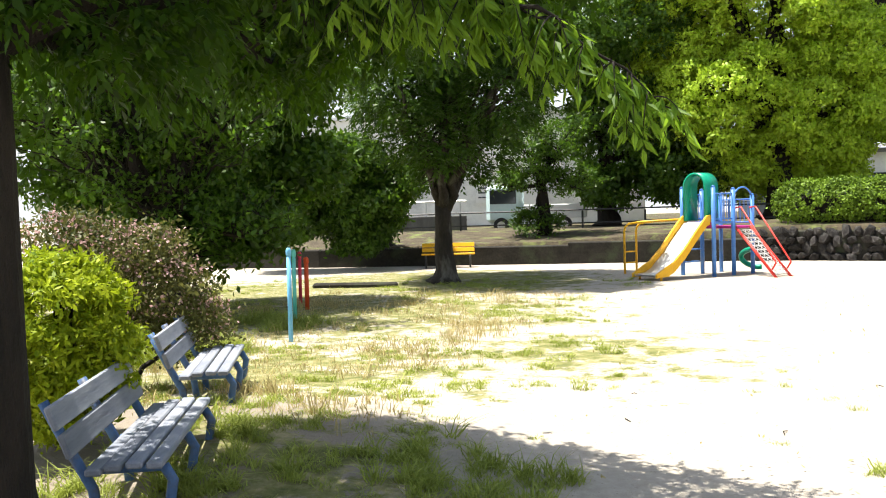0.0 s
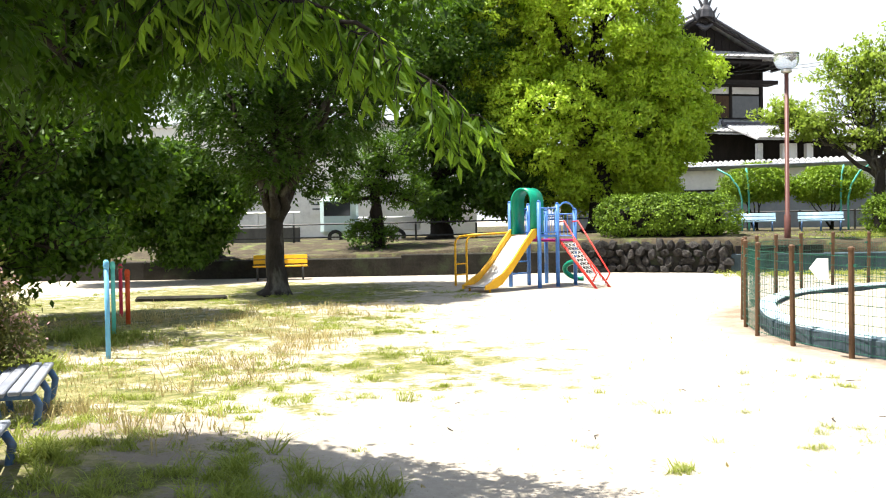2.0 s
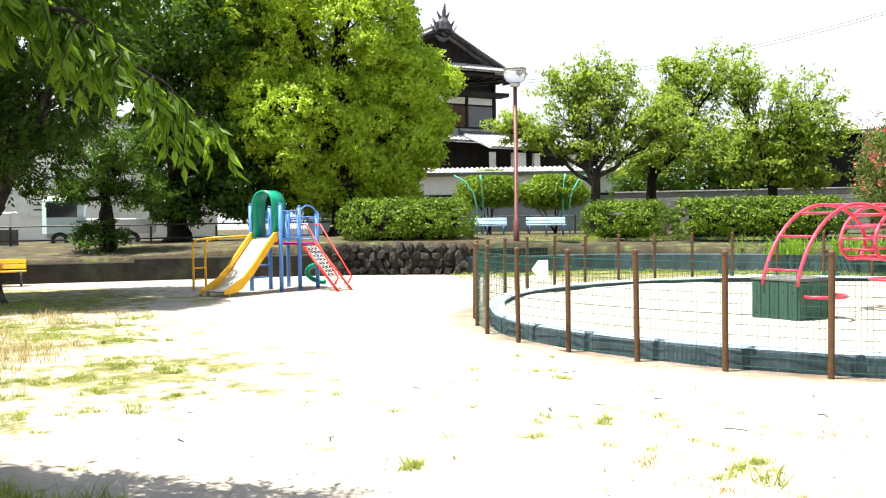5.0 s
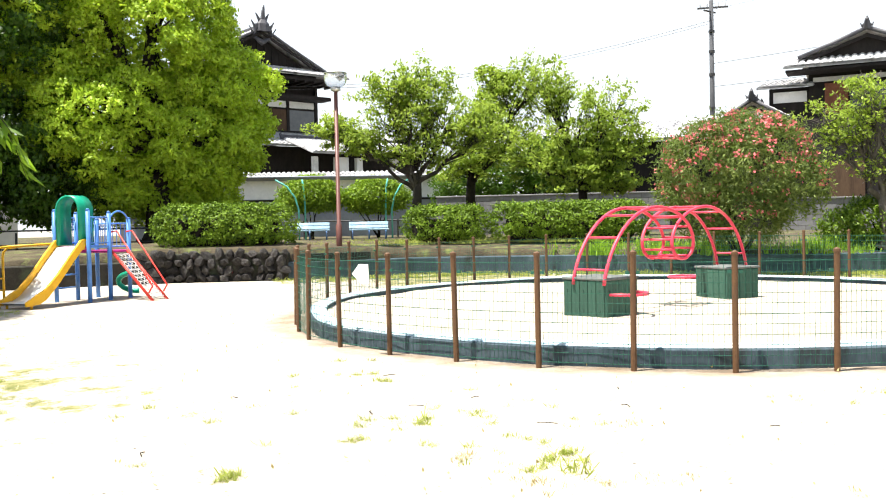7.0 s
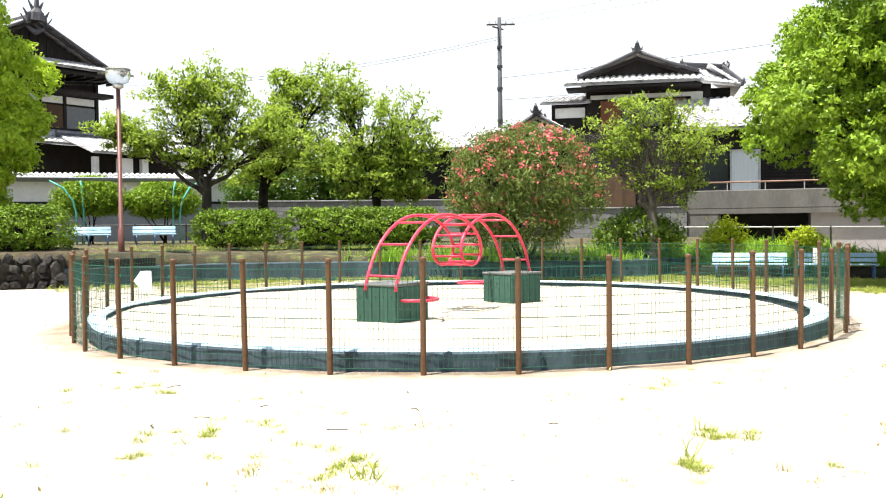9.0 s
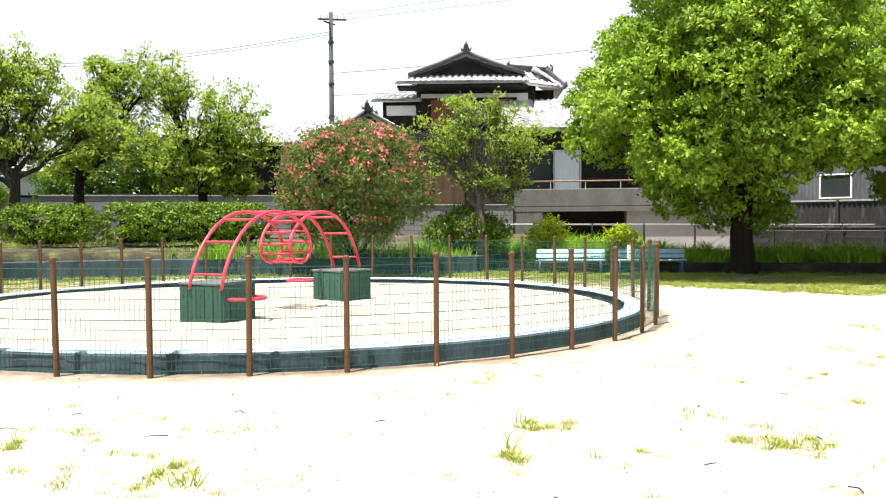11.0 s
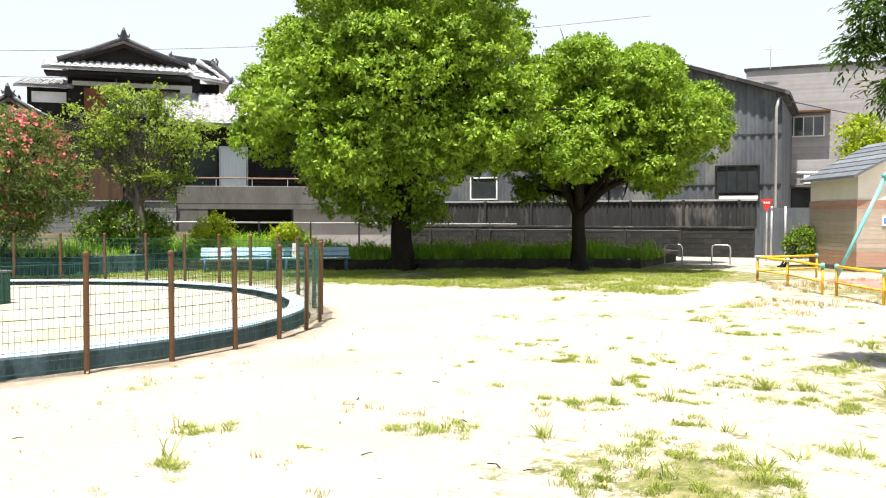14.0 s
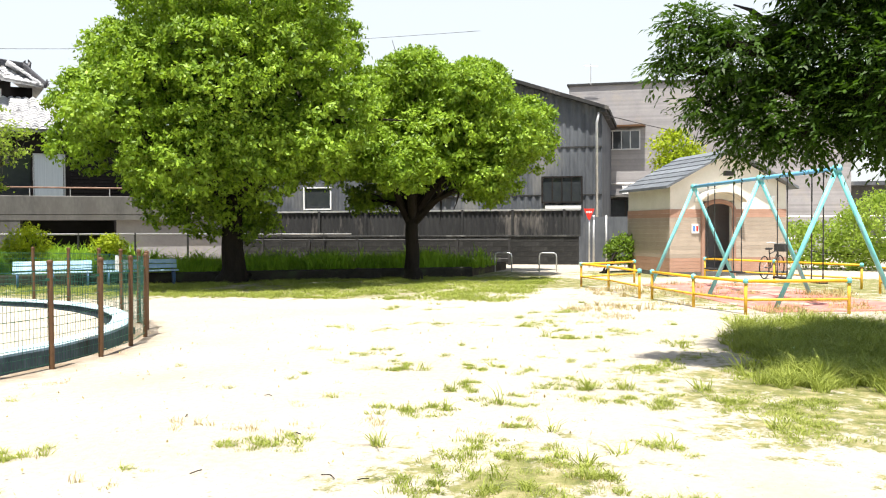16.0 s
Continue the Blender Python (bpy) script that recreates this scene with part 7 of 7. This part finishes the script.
for (x0, y0), (x1, y1) in zip(BED, BED[1:]):
    for t in rng.uniform(0, 1, 60):
        x, y = x0 + (x1 - x0) * t, y0 + (y1 - y0) * t
        strip.append((x + rng.uniform(0.3, 3.5), y + rng.uniform(0, 2.0), 0.45, 60, 0.26, 3.2 * rng.uniform(0.5, 1.2)))
strip += [(x + random.uniform(-1, 1.4), y + random.uniform(0.4, 1.6), 0.5, 55, 0.5, 2.6 * random.uniform(0.7, 1.3)) for x, y, _ in along(EDGE_LOW[2:] + [(25, 19), (29, 18.5)], 0.14)]
blades("tall_grass", strip, M_GRASS_LUSH, "tall lush grass under the trees", 54, width=0.01, lean=0.35)
lawn = scatter(420, (18.0, 26, 3.0, 16), -0.4, 12, (0.3, 0.7), 90, k=0.5) + [(x + random.uniform(-0.3, 0.4), y - random.uniform(0.2, 1.6), 0.4, 60, 0.0, 0.7) for x, y, _ in along(EDGE_LOW, 0.12)]
blades("grass", lawn, M_GRASS, "mown rough grass along the yard", 55, width=0.007)
blades("grass", [(x + random.uniform(-0.3, 2.5), y + random.uniform(0.6, 5), 0.5, 60, 0.85, 1.0) for x, y, _ in along([(3.5, 25.6), (5, 25), (9.2, 25), (13, 23)], 0.08)], M_GRASS, "grass on the upper bank", 56, width=0.008)
# fallen twigs, small stones and dead leaves on the sand
rng = np.random.default_rng(61)
bm = bmesh.new()
for i in range(26):
    x, y, a = rng.uniform(-1.5, 8), rng.uniform(1.8, 8.5), rng.uniform(0, math.tau)
    if (x - CX) ** 2 + (y - CY) ** 2 > 6.4 ** 2:
        ln = rng.uniform(0.04, 0.16)
        tube(bm, [(x, y, 0.012), (x + ln * math.cos(a) * 0.5, y + ln * math.sin(a) * 0.5, 0.02), (x + ln * math.cos(a + 0.3), y + ln * math.sin(a + 0.3), 0.012)], 0.004, 4)
tagged(part("twig_litter", bm, M_BARK_DARK), "small dead twigs lying on the sand", "litter", kind="stuff")
n = 2200
c = np.stack([rng.uniform(-5, 14, n), rng.uniform(0.5, 17, n), np.full(n, 0.03)], 1)
quads_far = leaf_quads(c, np.tile([0, 0, 1.0], (n, 1)), 0.035, 0.018, rng, 0, 2.0)
tagged(quads_mesh("leaf_litter", quads_far, M_STRAW), "dry fallen leaves strewn on the ground", "litter", kind="stuff")


# ---- low hanging spray of leaves from the near tree ----
def spray(leaf, start, end, sag, n_twigs, seed, label):
    root = thing("leafy_branch", Matrix(), label, "branch")
    rng = np.random.default_rng(seed)
    main = curve_pts(start, end, sag, 14, 0.02, rng)
    part("bough", tubed(main, [0.02 - 0.0012 * i for i in range(15)], 6), M_BARK_DARK, root, smooth=True)
    bm = bmesh.new()
    cs = []
    for i in range(n_twigs):
        k = rng.uniform(1, 14)
        p = main[int(k)].lerp(main[min(14, int(k) + 1)], k % 1)
        tip = p + Vector((rng.normal() * 0.12, rng.normal() * 0.15, -rng.uniform(0.12, 0.32)))
        tw = curve_pts(p, tip, 0.06, 6)
        tube(bm, tw, [0.005 - 0.0006 * j for j in range(7)], 4)
        for j in range(1, 12):
            t = j / 11 * 6
            q = tw[int(min(t, 5.99))].lerp(tw[min(6, int(t) + 1)], t % 1)
            along_ = Vector((rng.normal() * 0.55 + 0.25, rng.normal() * 0.55, -1.0)).normalized()
            side_ = along_.cross(Vector(rng.normal(size=3))).normalized()
            nn = side_.cross(along_)
            ln, wd = rng.uniform(0.075, 0.13), rng.uniform(0.026, 0.04)
            rib, tip = q + along_ * ln * 0.45 - nn * wd * 0.3, q + along_ * ln - nn * ln * 0.1
            cs.append([q, q + along_ * ln * 0.38 + side_ * wd * 0.5, tip, rib])
            cs.append([q, rib, tip, q + along_ * ln * 0.38 - side_ * wd * 0.5])
    tagged(part("twig", bm, M_BARK_DARK, root), "thin hanging twigs", kind="stuff")
    quads_mesh("leaves", np.array([[tuple(v) for v in c4] for c4 in cs]), leaf, root, "long drooping toothed leaves")


# first two boughs take the backlit leaf colour, the last two the shaded one
spray(M_LEAF_SPRAY_BACKLIT, (-1.66, 4.18, 2.58), (-0.32, 4.44, 1.95), 0.19, 60, 71, "drooping bough with long green leaves")
spray(M_LEAF_SPRAY_BACKLIT, (-1.73, 4.1, 2.55), (-0.76, 4.36, 2.32), 0.11, 50, 72, "drooping bough with long green leaves")
spray(M_LEAF_NEAR_SHADED, (-2.78, 3.73, 2.62), (-1.58, 4.18, 2.47), 0.15, 45, 73, "drooping bough with long green leaves")
spray(M_LEAF_NEAR_SHADED, (-3.76, 4.1, 2.55), (-2.71, 4.33, 2.13), 0.19, 55, 74, "drooping bough with long green leaves")
